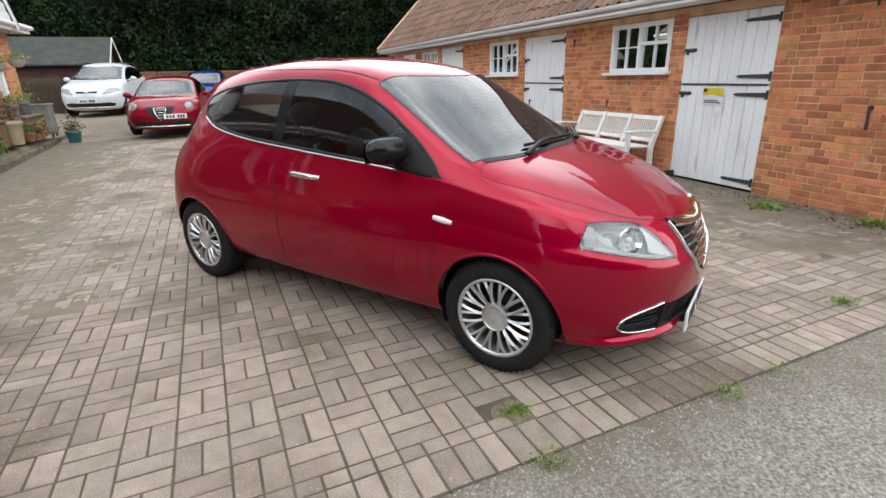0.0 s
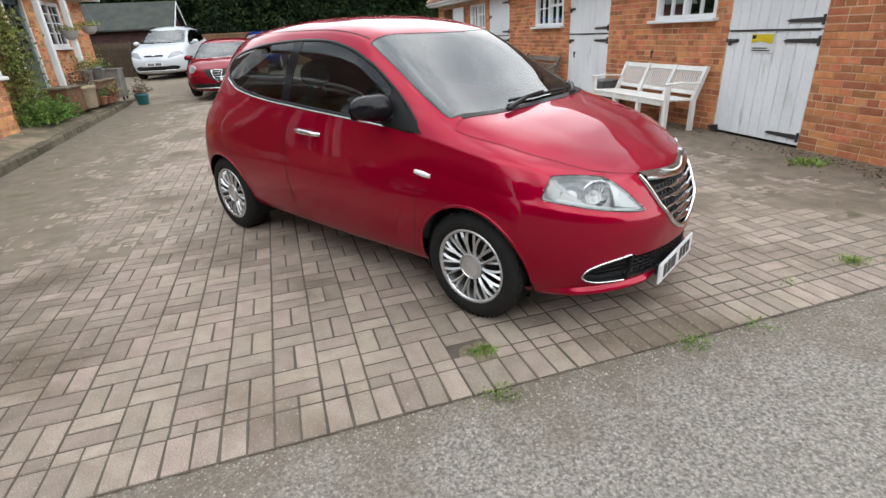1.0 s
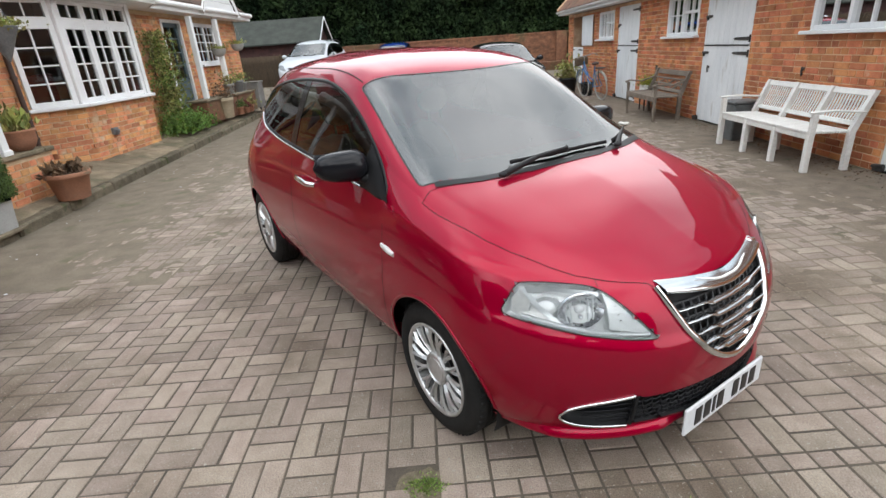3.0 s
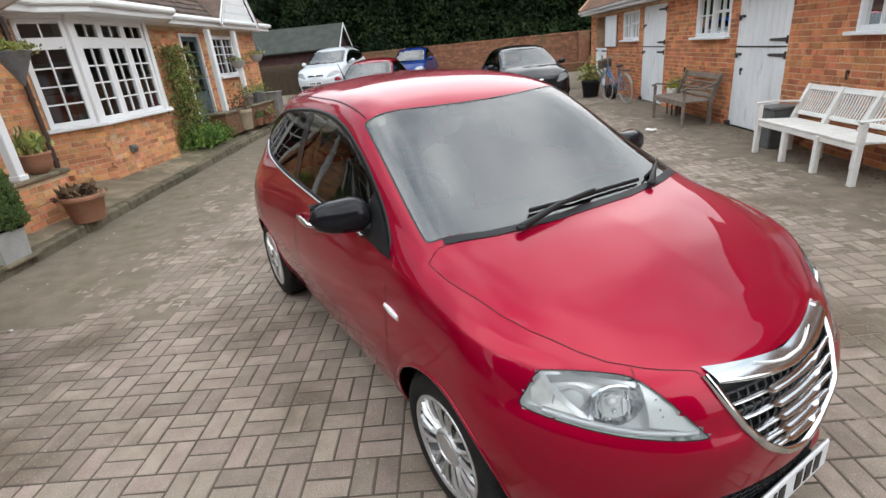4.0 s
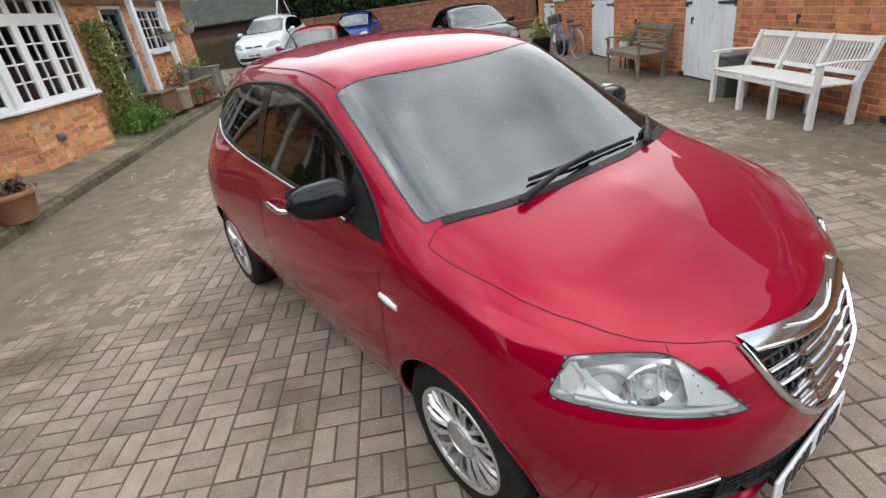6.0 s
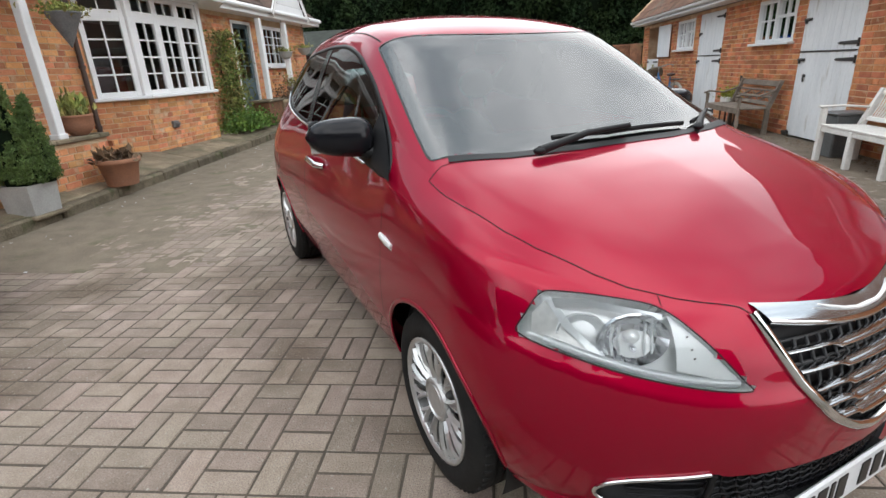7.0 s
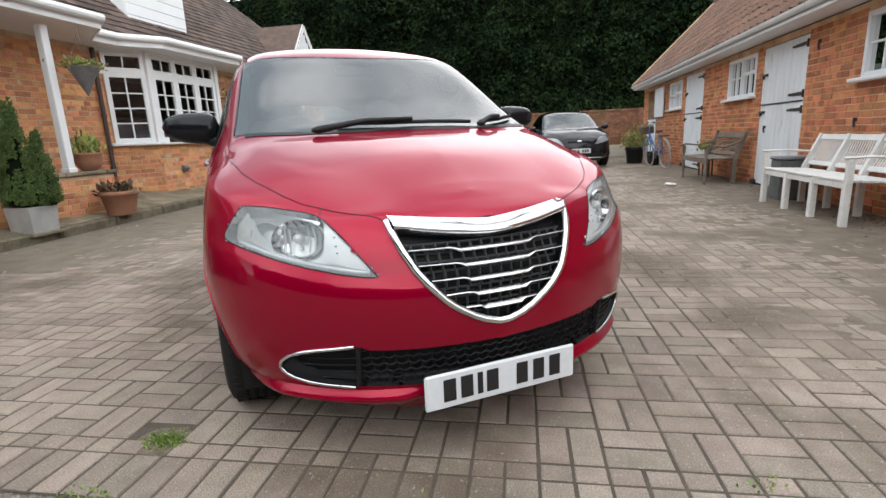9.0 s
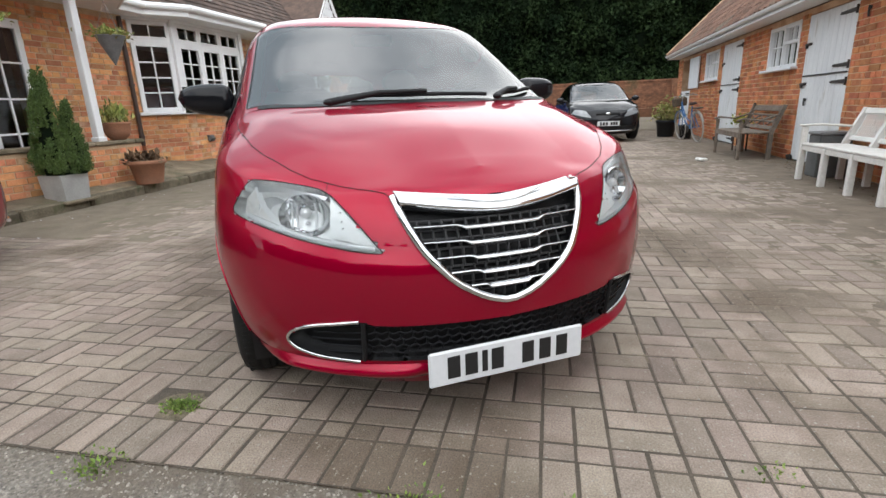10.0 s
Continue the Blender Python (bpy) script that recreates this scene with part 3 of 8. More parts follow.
SLOPE = 3.35
s = Shape()
s.add([roof_point(-0.02, S0 - 0.1, -0.03), roof_point(SLOPE, S0 - 0.1, -0.03), roof_point(SLOPE, S1 + 0.1, -0.03), roof_point(-0.02, S1 + 0.1, -0.03)], [(0, 3, 2, 1)])
top = roof_point(SLOPE, 0)
s.add([(top[0], S0 - 0.1, top[2] - 0.03), (2 * top[0] - GX, S0 - 0.1, EAVE + 0.1), (2 * top[0] - GX, S1 + 0.1, EAVE + 0.1), (top[0], S1 + 0.1, top[2] - 0.03)], [(0, 1, 2, 3)])
stable_roof = structure("roof_stable", s, CLAYTILE, "red-brown clay tile roof of the stable block")
s = Shape()
s.tube([(top[0], S0 - 0.1, top[2] + 0.02), (top[0], S1 + 0.12, top[2] + 0.02)], 0.11, 10)
part("ridge", s, CLAYTILE, stable_roof)
s = Shape()
for d0, d1 in ((0.0, SLOPE),):
    a, b = roof_point(d0, S1 + 0.11, 0.03), roof_point(d1, S1 + 0.11, 0.03)
    s.tube([a, b], 0.045, 6)
part("verge", s, MORTAR, stable_roof)


# ---- house ----
HX = -4.5                 # face of its long wall
PATH_Z = 0.30             # path level against the house
H0, H1 = -1.5, 15.6
H_HOLES = [(11.55, 12.35, 0.0, 2.38), (12.95, 14.1, 1.48, 2.40), (7.45, 10.2, 1.02, 2.50), (4.40, 5.70, 0.2, 2.25)]
house_wall = wall_core("wall_house", HX - 0.30, HX - 0.006, H0, H1, -0.1, 2.62, H_HOLES, HOUSEMORTAR, "long house wall of orange brick")
s = Shape()
s.box((HX - 4.2, H1 - 0.15, 1.3), (7.8, 0.3, 2.7))
s.box((HX - 4.2, H0 + 0.15, 1.3), (7.8, 0.3, 2.7))
s.box((HX - 8.0, (H0 + H1) / 2, 1.3), (0.3, H1 - H0, 2.7))
structure("wall_house_back", s, BRICK, "plain rear and end walls of the house")
s = Shape()
s.box((HX - 4.1, (H0 + H1) / 2, 0.1), (7.6, H1 - H0 - 0.5, 0.1))
s.box((HX - 4.1, (H0 + H1) / 2, 2.66), (7.6, H1 - H0 - 0.5, 0.08))
s.box((HX - 3.0, (H0 + H1) / 2, 1.3), (0.1, H1 - H0 - 0.5, 2.5))
structure("floor_house", s, ROOMDARK, "dim rooms inside the house")

# raised stone path and its kerb
def kerb_x(y):
    return -2.80 - 0.075 * y


s = Shape()
ys = [3.5 + 0.5 * i for i in range(25)]
for y in ys:
    s.v += [(kerb_x(y) - 0.1, y, 0.10), (HX + 0.05, y, PATH_Z - 0.03), (HX - 0.1, y, PATH_Z - 0.03)]
s.f = [(i * 3 + k, i * 3 + k + 1, (i + 1) * 3 + k + 1, (i + 1) * 3 + k) for i in range(len(ys) - 1) for k in range(2)]
s.f = [tuple(reversed(q)) for q in s.f]
s.smooth = [False] * len(s.f)
path = structure("path", s, SOIL, "raised path of old stone slabs along the house")
rng = random.Random(4)
kerb = tagged(new("kerb"), "low worn stone kerb of the path", "kerb", kind="structure")
y = 3.5
while y < 15.6:
    ln = rng.uniform(0.55, 0.95)
    s = Shape()
    s.box((0, 0, 0), (0.125 + rng.uniform(-0.008, 0.008), ln - 0.016, 0.17), rng.uniform(0.012, 0.024))
    part("kerbstone", s, KERBSTONE, kerb, m=pose(kerb_x(y + ln / 2) - 0.06 + rng.uniform(-0.010, 0.010), y + ln / 2, 0.042 + rng.uniform(-0.010, 0.006), rng.uniform(-1.0, 1.0), rng.uniform(-3, 3), 4.3 + rng.uniform(-1.2, 1.2)))
    y += ln
y = 3.52
while y < 15.3:
    ln = rng.uniform(0.5, 0.75)
    x0, x1 = kerb_x(y + ln / 2) - 0.14, HX + 0.01
    n = 2 if rng.random() < 0.7 else 1
    cut = rng.uniform(0.4, 0.6)
    for a, b in (((0, cut), (cut, 1)) if n == 2 else ((0, 1),)):
        s = Shape()
        w = (x1 - x0) * (b - a)
        s.box((0, 0, 0), (abs(w) - 0.015, ln - 0.015, 0.05), 0.01)
        xc = x0 + (x1 - x0) * (a + b) / 2
        slope = math.degrees(math.atan2(PATH_Z - 0.115, abs(x1 - x0)))
        zc = 0.115 + (PATH_Z - 0.115) * (a + b) / 2 - 0.02 + rng.uniform(-0.004, 0.004)
        part("slab", s, SLAB, path, m=pose(xc, y + ln / 2, zc, rng.uniform(-0.5, 0.5), slope, rng.uniform(-0.7, 0.7)))
    y += ln

# bay window
BX, BY0, BY1, BD = -4.12, 7.93, 9.72, 0.60
BZ0, BZ1 = 1.04, 2.53
bay_pts = [(HX, BY0 - BD), (BX, BY0), (BX, BY1), (HX, BY1 + BD)]


def bay_run(i):
    """Pose whose x runs along the bay's face i and whose -y looks out of the house."""
    (xa, ya), (xb, yb) = bay_pts[i], bay_pts[i + 1]
    ln = math.hypot(xb - xa, yb - ya)
    return Matrix.Translation((xa, ya, 0)) @ Matrix.Rotation(math.atan2(yb - ya, xb - xa), 4, "Z"), ln


s = Shape()
for i in range(3):
    m, ln = bay_run(i)
    s.box((ln / 2, 0.116, 0.5), (ln, 0.22, 1.06), 0, m)
bay_base = structure("wall_bay", s, HOUSEMORTAR, "orange brick plinth under the bay window")
bay = thing("window_bay", pose(0, 0, 0), "white bay window of many small panes over a brick plinth", "window", "house windows", "structure")
TOPL = 0.31


def light(m, x0, x1, cols, name="casement"):
    """One light of the bay: a leaf of small panes with a top light over it."""
    zt = BZ1 - 0.05 - TOPL
    s = Shape()
    for x in (x0 + 0.035, x1 - 0.035):
        s.box((x, 0.03, (BZ0 + zt) / 2 + 0.02), (0.07, 0.06, zt - BZ0 - 0.04), 0.006, m)
    for z in (BZ0 + 0.075, zt - 0.035):
        s.box(((x0 + x1) / 2, 0.033, z), (x1 - x0, 0.054, 0.07), 0.006, m)
    leaf = part(name, s, PVC, bay)
    s = Shape()
    for k in range(1, cols):
        x = x0 + 0.07 + (x1 - x0 - 0.14) * k / cols
        s.box((x, 0.035, (BZ0 + zt) / 2 + 0.02), (0.022, 0.035, zt - BZ0 - 0.1), 0.003, m)
    for k in range(1, 4):
        z = BZ0 + 0.11 + (zt - 0.07 - BZ0 - 0.11) * k / 4
        s.box(((x0 + x1) / 2, 0.035, z), (x1 - x0 - 0.12, 0.033, 0.022), 0.003, m)
    s.box(((x0 + x1) / 2, 0.035, BZ1 - 0.06 - TOPL / 2), (0.022, 0.035, TOPL - 0.08), 0.003, m)
    for x in (x0 + 0.03, x1 - 0.03):
        s.box((x, 0.035, BZ1 - 0.05 - TOPL / 2), (0.06, 0.05, TOPL - 0.02), 0.004, m)
    for z in (zt + 0.055, BZ1 - 0.075):
        s.box(((x0 + x1) / 2, 0.037, z), (x1 - x0 - 0.004, 0.048, 0.058), 0.004, m)
    part("glazing_bar", s, PVC, leaf)
    for c in range(cols):
        xa, xb = (x0 + 0.07 + (x1 - x0 - 0.14) * q / cols for q in (c, c + 1))
        for k in range(4):
            za, zb = (BZ0 + 0.11 + (zt - 0.07 - BZ0 - 0.11) * q / 4 for q in (k, k + 1))
            q = Shape()
            q.add([(xa, 0.04, za), (xb, 0.04, za), (xb, 0.04, zb), (xa, 0.04, zb)], [(0, 1, 2, 3)], m)
            part("pane", q, WINGLASS, leaf)
        q = Shape()
        q.add([(xa, 0.04, zt + 0.03), (xb, 0.04, zt + 0.03), (xb, 0.04, BZ1 - 0.08), (xa, 0.04, BZ1 - 0.08)], [(0, 1, 2, 3)], m)
        part("pane", q, WINGLASS, leaf)


m, ln = bay_run(0)
light(m, 0.05, ln - 0.06, 2)
m2, ln2 = bay_run(2)
light(m2, 0.06, ln2 - 0.05, 2)
m, ln = bay_run(1)
for k in range(3):
    light(m, 0.06 + (ln - 0.12) * k / 3, 0.06 + (ln - 0.12) * (k + 1) / 3, 2)
s = Shape()
for i in range(3):
    m, ln = bay_run(i)
    s.box((ln / 2, 0.04, BZ1), (ln + 0.03, 0.09, 0.09), 0.006, m)
    s.box((ln / 2, 0.04, BZ1 - 0.05 - TOPL), (ln + 0.02, 0.071, 0.06), 0.005, m)
for x, y in bay_pts[1:3]:
    s.box((x - 0.03, y, (BZ0 + BZ1) / 2), (0.10, 0.10, BZ1 - BZ0), 0.01)
part("window_frame", s, PVC, bay)
s = Shape()
for i in range(3):
    m, ln = bay_run(i)
    s.box((ln / 2, -0.02, BZ0 + 0.015), (ln + 0.05, 0.17, 0.05), 0.01, m)
part("window_sill", s, PVC, bay)
s = Shape()
s.box((HX - 0.55, 8.3, 1.25), (0.05, 0.9, 0.55), 0.02)
tagged(part("chair_back", s, CURTAIN), "dark red chair back behind the bay window", "chair")

# fascia, gutter and roof of the house, stepping out over the bay and the porch
def band(name, pts, z, hgt, thick, material, label, lift=0.0):
    s = Shape()
    for (xa, ya), (xb, yb) in zip(pts, pts[1:]):
        ln = math.hypot(xb - xa, yb - ya)
        m = Matrix.Translation((xa, ya, z)) @ Matrix.Rotation(math.atan2(yb - ya, xb - xa), 4, "Z")
        s.box((ln / 2, 0, 0), (ln + thick, thick, hgt), 0.006, m)
    return structure(name, s, material, label)


EAVE_PTS = [(-3.42, -1.5), (-3.42, 6.35), (-4.12, 6.9), (-4.12, 7.35), (-3.72, 7.85), (-3.72, 9.95), (-4.12, 10.5), (-4.12, 15.85)]
band("trim_fascia", EAVE_PTS, 2.60, 0.15, 0.03, PVC, "white fascia board under the house gutter")
s = Shape()
s.tube([(x + 0.06, y, 2.655) for x, y in EAVE_PTS], 0.050, 10, smooth=False)
tagged(part("gutter", s, PVC), "white gutter stepping round the house eaves", "gutter", kind="structure")
s = Shape()
for (xa, ya), (xb, yb) in zip(EAVE_PTS, EAVE_PTS[1:]):
    s.add([(xa, ya, 2.535), (xb, yb, 2.535), (HX - 0.2, yb, 2.535), (HX - 0.2, ya, 2.535)], [(0, 1, 2, 3)])
structure("trim_soffit", s, PVC, "white soffit boards")
s = Shape()
RIDGE_X, RIDGE_Z = HX - 3.4, 6.2
def house_roof_z(x):
    return 2.66 + (RIDGE_Z - 2.66) * (x - (-4.12)) / (RIDGE_X - (-4.12))


s.add([(-4.14, -1.7, 2.64), (-4.14, 15.9, 2.64), (RIDGE_X, 13.6, RIDGE_Z), (RIDGE_X, -1.7, RIDGE_Z)], [(0, 1, 2, 3)])
s.add([(-4.14, 15.9, 2.64), (HX - 7.9, 15.9, 2.64), (RIDGE_X, 13.6, RIDGE_Z)], [(0, 1, 2)])
s.add([(RIDGE_X, -1.7, RIDGE_Z), (RIDGE_X, 13.6, RIDGE_Z), (HX - 7.9, 15.9, 2.64), (HX - 7.9, -1.7, 2.64)], [(0, 1, 2, 3)])
s.add([(-3.40, -1.7, 2.66), (-3.40, 6.4, 2.66), (-4.2, 6.4, 2.98), (-4.2, -1.7, 2.98)], [(0, 1, 2, 3)])
s.add([(-3.70, 7.85, 2.66), (-3.70, 9.95, 2.66), (-4.2, 9.95, 2.80), (-4.2, 7.85, 2.80)], [(0, 1, 2, 3)])
s.add([(-3.70, 7.85, 2.66), (-4.2, 7.85, 2.80), (-4.14, 7.3, 2.66)], [(0, 1, 2)])
s.add([(-3.70, 9.95, 2.66), (-4.14, 10.5, 2.66), (-4.2, 9.95, 2.80)], [(0, 1, 2)])
house_roof = structure("roof_house", s, DARKTILE, "steep brown tile roof of the house with mossy patches")
# white boarded dormer over the bay
dm = thing("dormer", pose(-4.70, 9.06, 2.48), "white weatherboarded dormer standing out of the roof", "dormer")
s = Shape()
s.box((-0.6, 0, 0.9), (1.2, 1.5, 2.2))
part("body", s, PVC, dm)
for k in range(11):
    s = Shape()
    s.box((0.012, 0, -0.1 + 0.19 * k), (0.03, 1.5, 0.185), 0.006, pose(0, 0, 0.0, 0, 0, 0))
    part("board", s, PVC, dm)
s = Shape()
s.add([(0.15, -0.9, 2.0), (0.15, 0, 2.7), (0.15, 0.9, 2.0), (-1.8, -0.9, 2.0), (-1.8, 0, 2.7), (-1.8, 0.9, 2.0)],
      [(0, 3, 4, 1), (1, 4, 5, 2), (0, 1, 2)])
part("roof", s, DARKTILE, dm)
# small gable over the door and window beyond the bay
gb = thing("gable", pose(-4.10, 13.75, 2.66), "small white boarded gable over the house door", "gable")
s = Shape()
s.prism([(-1.0, 0), (1.0, 0), (0, 1.25)], -0.02, 0.3, pose(0, 0, 0, 0, 0, 90))
part("face", s, PVC, gb)
for k in range(6):
    s = Shape()
    w = 1.86 * (1 - (k + 0.6) / 6.4)
    s.box((0.03, 0, 0.1 + 0.19 * k), (0.03, w, 0.185), 0.006)
    part("board", s, PVC, gb)
s = Shape()
for sg in (-1, 1):
    s.tube([(0.07, sg * 1.12, -0.08), (0.07, 0, 1.33)], 0.06, 4, flat=(0.5, 1.4), smooth=False)
part("barge_board", s, PVC, gb)
s = Shape()
s.add([(0.1, -1.15, -0.06), (0.1, 0, 1.40), (0.1, 1.15, -0.06), (-2.2, -1.15, -0.06), (-2.2, 0, 1.40), (-2.2, 1.15, -0.06)], [(0, 3, 4, 1), (1, 4, 5, 2)])
part("roof", s, DARKTILE, gb)

# house door beyond the bay
dr = thing("door_1", pose(HX - 0.06, 11.55, PATH_Z + 0.05), "grey-blue half-glazed house door in a white frame", "door", kind="structure")
s = Shape()
s.box((0, 0.4, 0.45), (0.05, 0.74, 0.86), 0.006)
s.box((0, 0.08, 1.45), (0.05, 0.1, 1.15), 0.006)
s.box((0, 0.72, 1.45), (0.05, 0.1, 1.15), 0.006)
s.box((0, 0.4, 1.97), (0.05, 0.74, 0.1), 0.006)
s.box((0.002, 0.4, 1.42), (0.04, 0.6, 0.03), 0.004)
s.box((0.002, 0.4, 1.7), (0.04, 0.6, 0.03), 0.004)
s.box((0.002, 0.4, 1.15), (0.04, 0.6, 0.03), 0.004)
s.box((0.004, 0.4, 1.45), (0.03, 0.03, 1.1), 0.004)
part("leaf", s, BLUEDOOR, dr)
s = Shape()
s.add([(-0.01, 0.13, 0.88), (-0.01, 0.67, 0.88), (-0.01, 0.67, 1.92), (-0.01, 0.13, 1.92)], [(0, 1, 2, 3)])
part("pane", s, WINGLASS, dr)
s = Shape()
for y in (0.0, 0.8):
    s.box((0.03, y, 1.02), (0.09, 0.06, 2.04), 0.006)
s.box((0.033, 0.4, 2.04), (0.084, 0.86, 0.06), 0.006)
part("frame", s, PVC, dr)
s = Shape()
s.tube([(0.04, 0.69, 0.85), (0.07, 0.69, 0.87), (0.07, 0.62, 0.87)], 0.01, 6)
part("handle", s, IRON, dr)

# house window beyond the door
w5 = thing("window_porch", pose(HX - 0.03, 12.95, 1.48), "white house window of small panes", "window", "house windows", "structure")
s = Shape()
for y in (0.04, 0.575, 1.11):
    s.box((0, y, 0.46), (0.07, 0.08, 0.92), 0.006)
for z in (0.04, 0.88):
    s.box((0.003, 0.575, z), (0.066, 1.15, 0.08), 0.006)
part("window_frame", s, PVC, w5)
s = Shape()
for y in (0.31, 0.84):
    s.box((0, y, 0.46), (0.03, 0.022, 0.8), 0.003)
for z in (0.3, 0.5, 0.68):
    s.box((0.002, 0.575, z), (0.03, 1.1, 0.022), 0.003)
part("glazing_bar", s, PVC, w5)
for a, b in ((0.08, 0.535), (0.615, 1.07)):
    s = Shape()
    s.add([(0.0, a, 0.08), (0.0, b, 0.08), (0.0, b, 0.84), (0.0, a, 0.84)], [(0, 1, 2, 3)])
    part("pane", s, WINGLASS, w5)
s = Shape()
s.box((0.06, 0.575, -0.02), (0.18, 1.25, 0.05), 0.008)
part("window_sill", s, PVC, w5)
for y in (12.15, 13.50):
    s = Shape()
    s.box((0, 0, 0.95), (0.11, 0.11, 1.9), 0.01)
    tagged(part("porch_post", s, PVC, None, m=pose(-4.18, y, PATH_Z + 0.28)), "white square timber post under the gable", "post", "gable posts")

# glazed door under the porch
fd = thing("door_2", pose(HX - 0.04, 4.40, PATH_Z), "white glazed double door under the porch", "door", kind="structure")
s = Shape()
for y in (0.03, 0.62, 0.70, 1.27):
    s.box((0, y, 0.97), (0.07, 0.08, 1.94), 0.006)
for z in (0.1, 1.9):
    s.box((0.003, 0.65, z), (0.066, 1.3, 0.14), 0.006)
for z in (0.55, 0.98, 1.42):
    s.box((0.003, 0.65, z), (0.03, 1.24, 0.025), 0.003)
for y in (0.33, 0.98):
    s.box((0.003, y, 0.97), (0.03, 0.025, 1.8), 0.003)
part("leaf", s, PVC, fd)
s = Shape()
s.add([(0, 0.05, 0.15), (0, 1.25, 0.15), (0, 1.25, 1.85), (0, 0.05, 1.85)], [(0, 1, 2, 3)])
part("pane", s, WINGLASS, fd)

# low brick wall and post of the porch
LWX, LW0, LW1 = -3.60, 3.75, 6.33
s = Shape()
s.box((LWX - 0.119, (LW0 + LW1) / 2, 0.345), (0.226, LW1 - LW0 - 0.012, 0.63))
low_wall = structure("wall_porch", s, HOUSEMORTAR, "low brick wall in front of the porch")
s = Shape()
y = LW0 - 0.03
while y < LW1:
    ln = min(0.62, LW1 + 0.03 - y)
    s.box((LWX - 0.13, y + ln / 2, 0.69), (0.32, ln - 0.008, 0.05), 0.01)
    y += ln
part("coping", s, SLAB, low_wall, "worn stone coping")
for y in (5.72, 4.0):
    s = Shape()
    s.box((0, 0, 0.885), (0.10, 0.10, 1.77), 0.008)
    s.box((0, 0, 0.03), (0.13, 0.13, 0.06), 0.008)
    tagged(part("porch_post", s, PVC, None, m=pose(-3.66, y, 0.712)), "white square timber post standing on the low wall", "post", "porch posts")
s = Shape()
s.tube([(-4.43, 7.20, 2.5), (-4.43, 7.20, 0.32)], 0.034, 10)
for z in (0.7, 1.5, 2.3):
    s.tube([(-4.43, 7.20, z - 0.02), (-4.43, 7.20, z + 0.02)], 0.045, 10)
tagged(part("downpipe", s, BROWNPIPE), "dark brown rainwater pipe on the brick wall", "downpipe")
s = Shape()
s.box((0, 0, 0), (0.06, 0.14, 0.11), 0.012)
for k in range(4):
    s.box((0.035, 0, -0.035 + 0.024 * k), (0.03, 0.11, 0.008), 0, pose(0, 0, 0, 0, 30, 0))
tagged(part("wall_vent", s, LEAD, None, m=pose(BX + 0.02, 8.42, 0.60)), "grey metal vent cowl on the bay plinth", "vent")

# ---- far end: garden wall, fence, shed and hedge ----
GY = 23.6
s = Shape()
s.box((1.6, GY, 0.95), (10.4, 0.22, 1.5))
for x in (-2.6, 6.5):
    s.box((x, GY - 0.06, 0.98), (0.40, 0.34, 1.6))
gwall = structure("wall_garden", s, WALLBRICK, "old red-brown brick garden wall with a brick coping")
s = Shape()
x = -3.6
while x < 6.8:
    s.box((x + 0.11, GY, 1.735), (0.215, 0.30, 0.07), 0.008)
    x += 0.225
part("coping", s, WALLBRICK, gwall)
s = Shape()
s.box((7.5, GY - 2.6, 0.95), (0.22, 5.0, 1.5))
structure("wall_garden_side", s, WALLBRICK, "return of the garden wall behind the stable")
s = Shape()
s.box((4.5, GY - 3.2, 0.48), (3.6, 0.25, 0.42), 0.02)
tagged(part("planting_wall", s, WALLBRICK), "low brick planting bed wall before garden wall", "low wall")
# brushwood screen before the shed
fence = thing("fence", pose(-7.2, 22.6, 0.36), "brown brushwood screening in upright panels before the shed", "fence")
rngf = random.Random(8)
for k in range(4):
    s = Shape()
    s.box((-2.7 + 1.8 * k, 0.03, 0.63), (1.78, 0.03, 1.22))
    for _ in range(420):
        x, z0 = -2.7 + 1.8 * k + rngf.uniform(-0.89, 0.89), rngf.uniform(-0.02, 0.62)
        ln = rngf.uniform(0.35, 0.8)
        lean = rngf.gauss(0, 0.06)
        s.tube([(x, rngf.uniform(-0.03, 0.01), z0), (x + lean * 0.5, rngf.uniform(-0.05, 0.0), z0 + ln * 0.5), (x + lean, rngf.uniform(-0.03, 0.01), min(z0 + ln, 1.33))], rngf.uniform(0.004, 0.010), 3)
    tagged(part("brushwood_panel", s, WATTLE, fence), kind="stuff")
for k in range(5):
    s = Shape()
    s.tube([(-3.6 + 1.8 * k, -0.03, -0.02), (-3.6 + 1.8 * k, -0.03, 1.29)], 0.03, 6)
    part("stake", s, WATTLE, fence)
for z in (0.32, 1.0):
    s = Shape()
    s.tube([(-3.6, -0.055, z), (0, -0.06, z + 0.01), (3.6, -0.055, z)], 0.006, 5)
    part("binding_wire", s, WATTLE, fence)
shed = thing("shed", pose(-6.95, 25.4, 0.36), "dark maroon timber shed with grey felt roof and white barge boards", "shed")
for k in range(13):
    s = Shape()
    s.box((0, -1.2, 0.08 + 0.145 * k), (5.6, 0.03, 0.15), 0.006, pose(0, 0, 0, 0, 0, 0))
    part("board", s, SHEDWOOD, shed)
s = Shape()
s.box((0, 0.02, 0.95), (5.58, 2.36, 1.9))
s.prism([(-1.2, 1.9), (1.2, 1.9), (0, 2.72)], -2.79, 2.79, pose(0, 0, 0, 0, 0, 90))
part("body", s, SHEDWOOD, shed)
s = Shape()
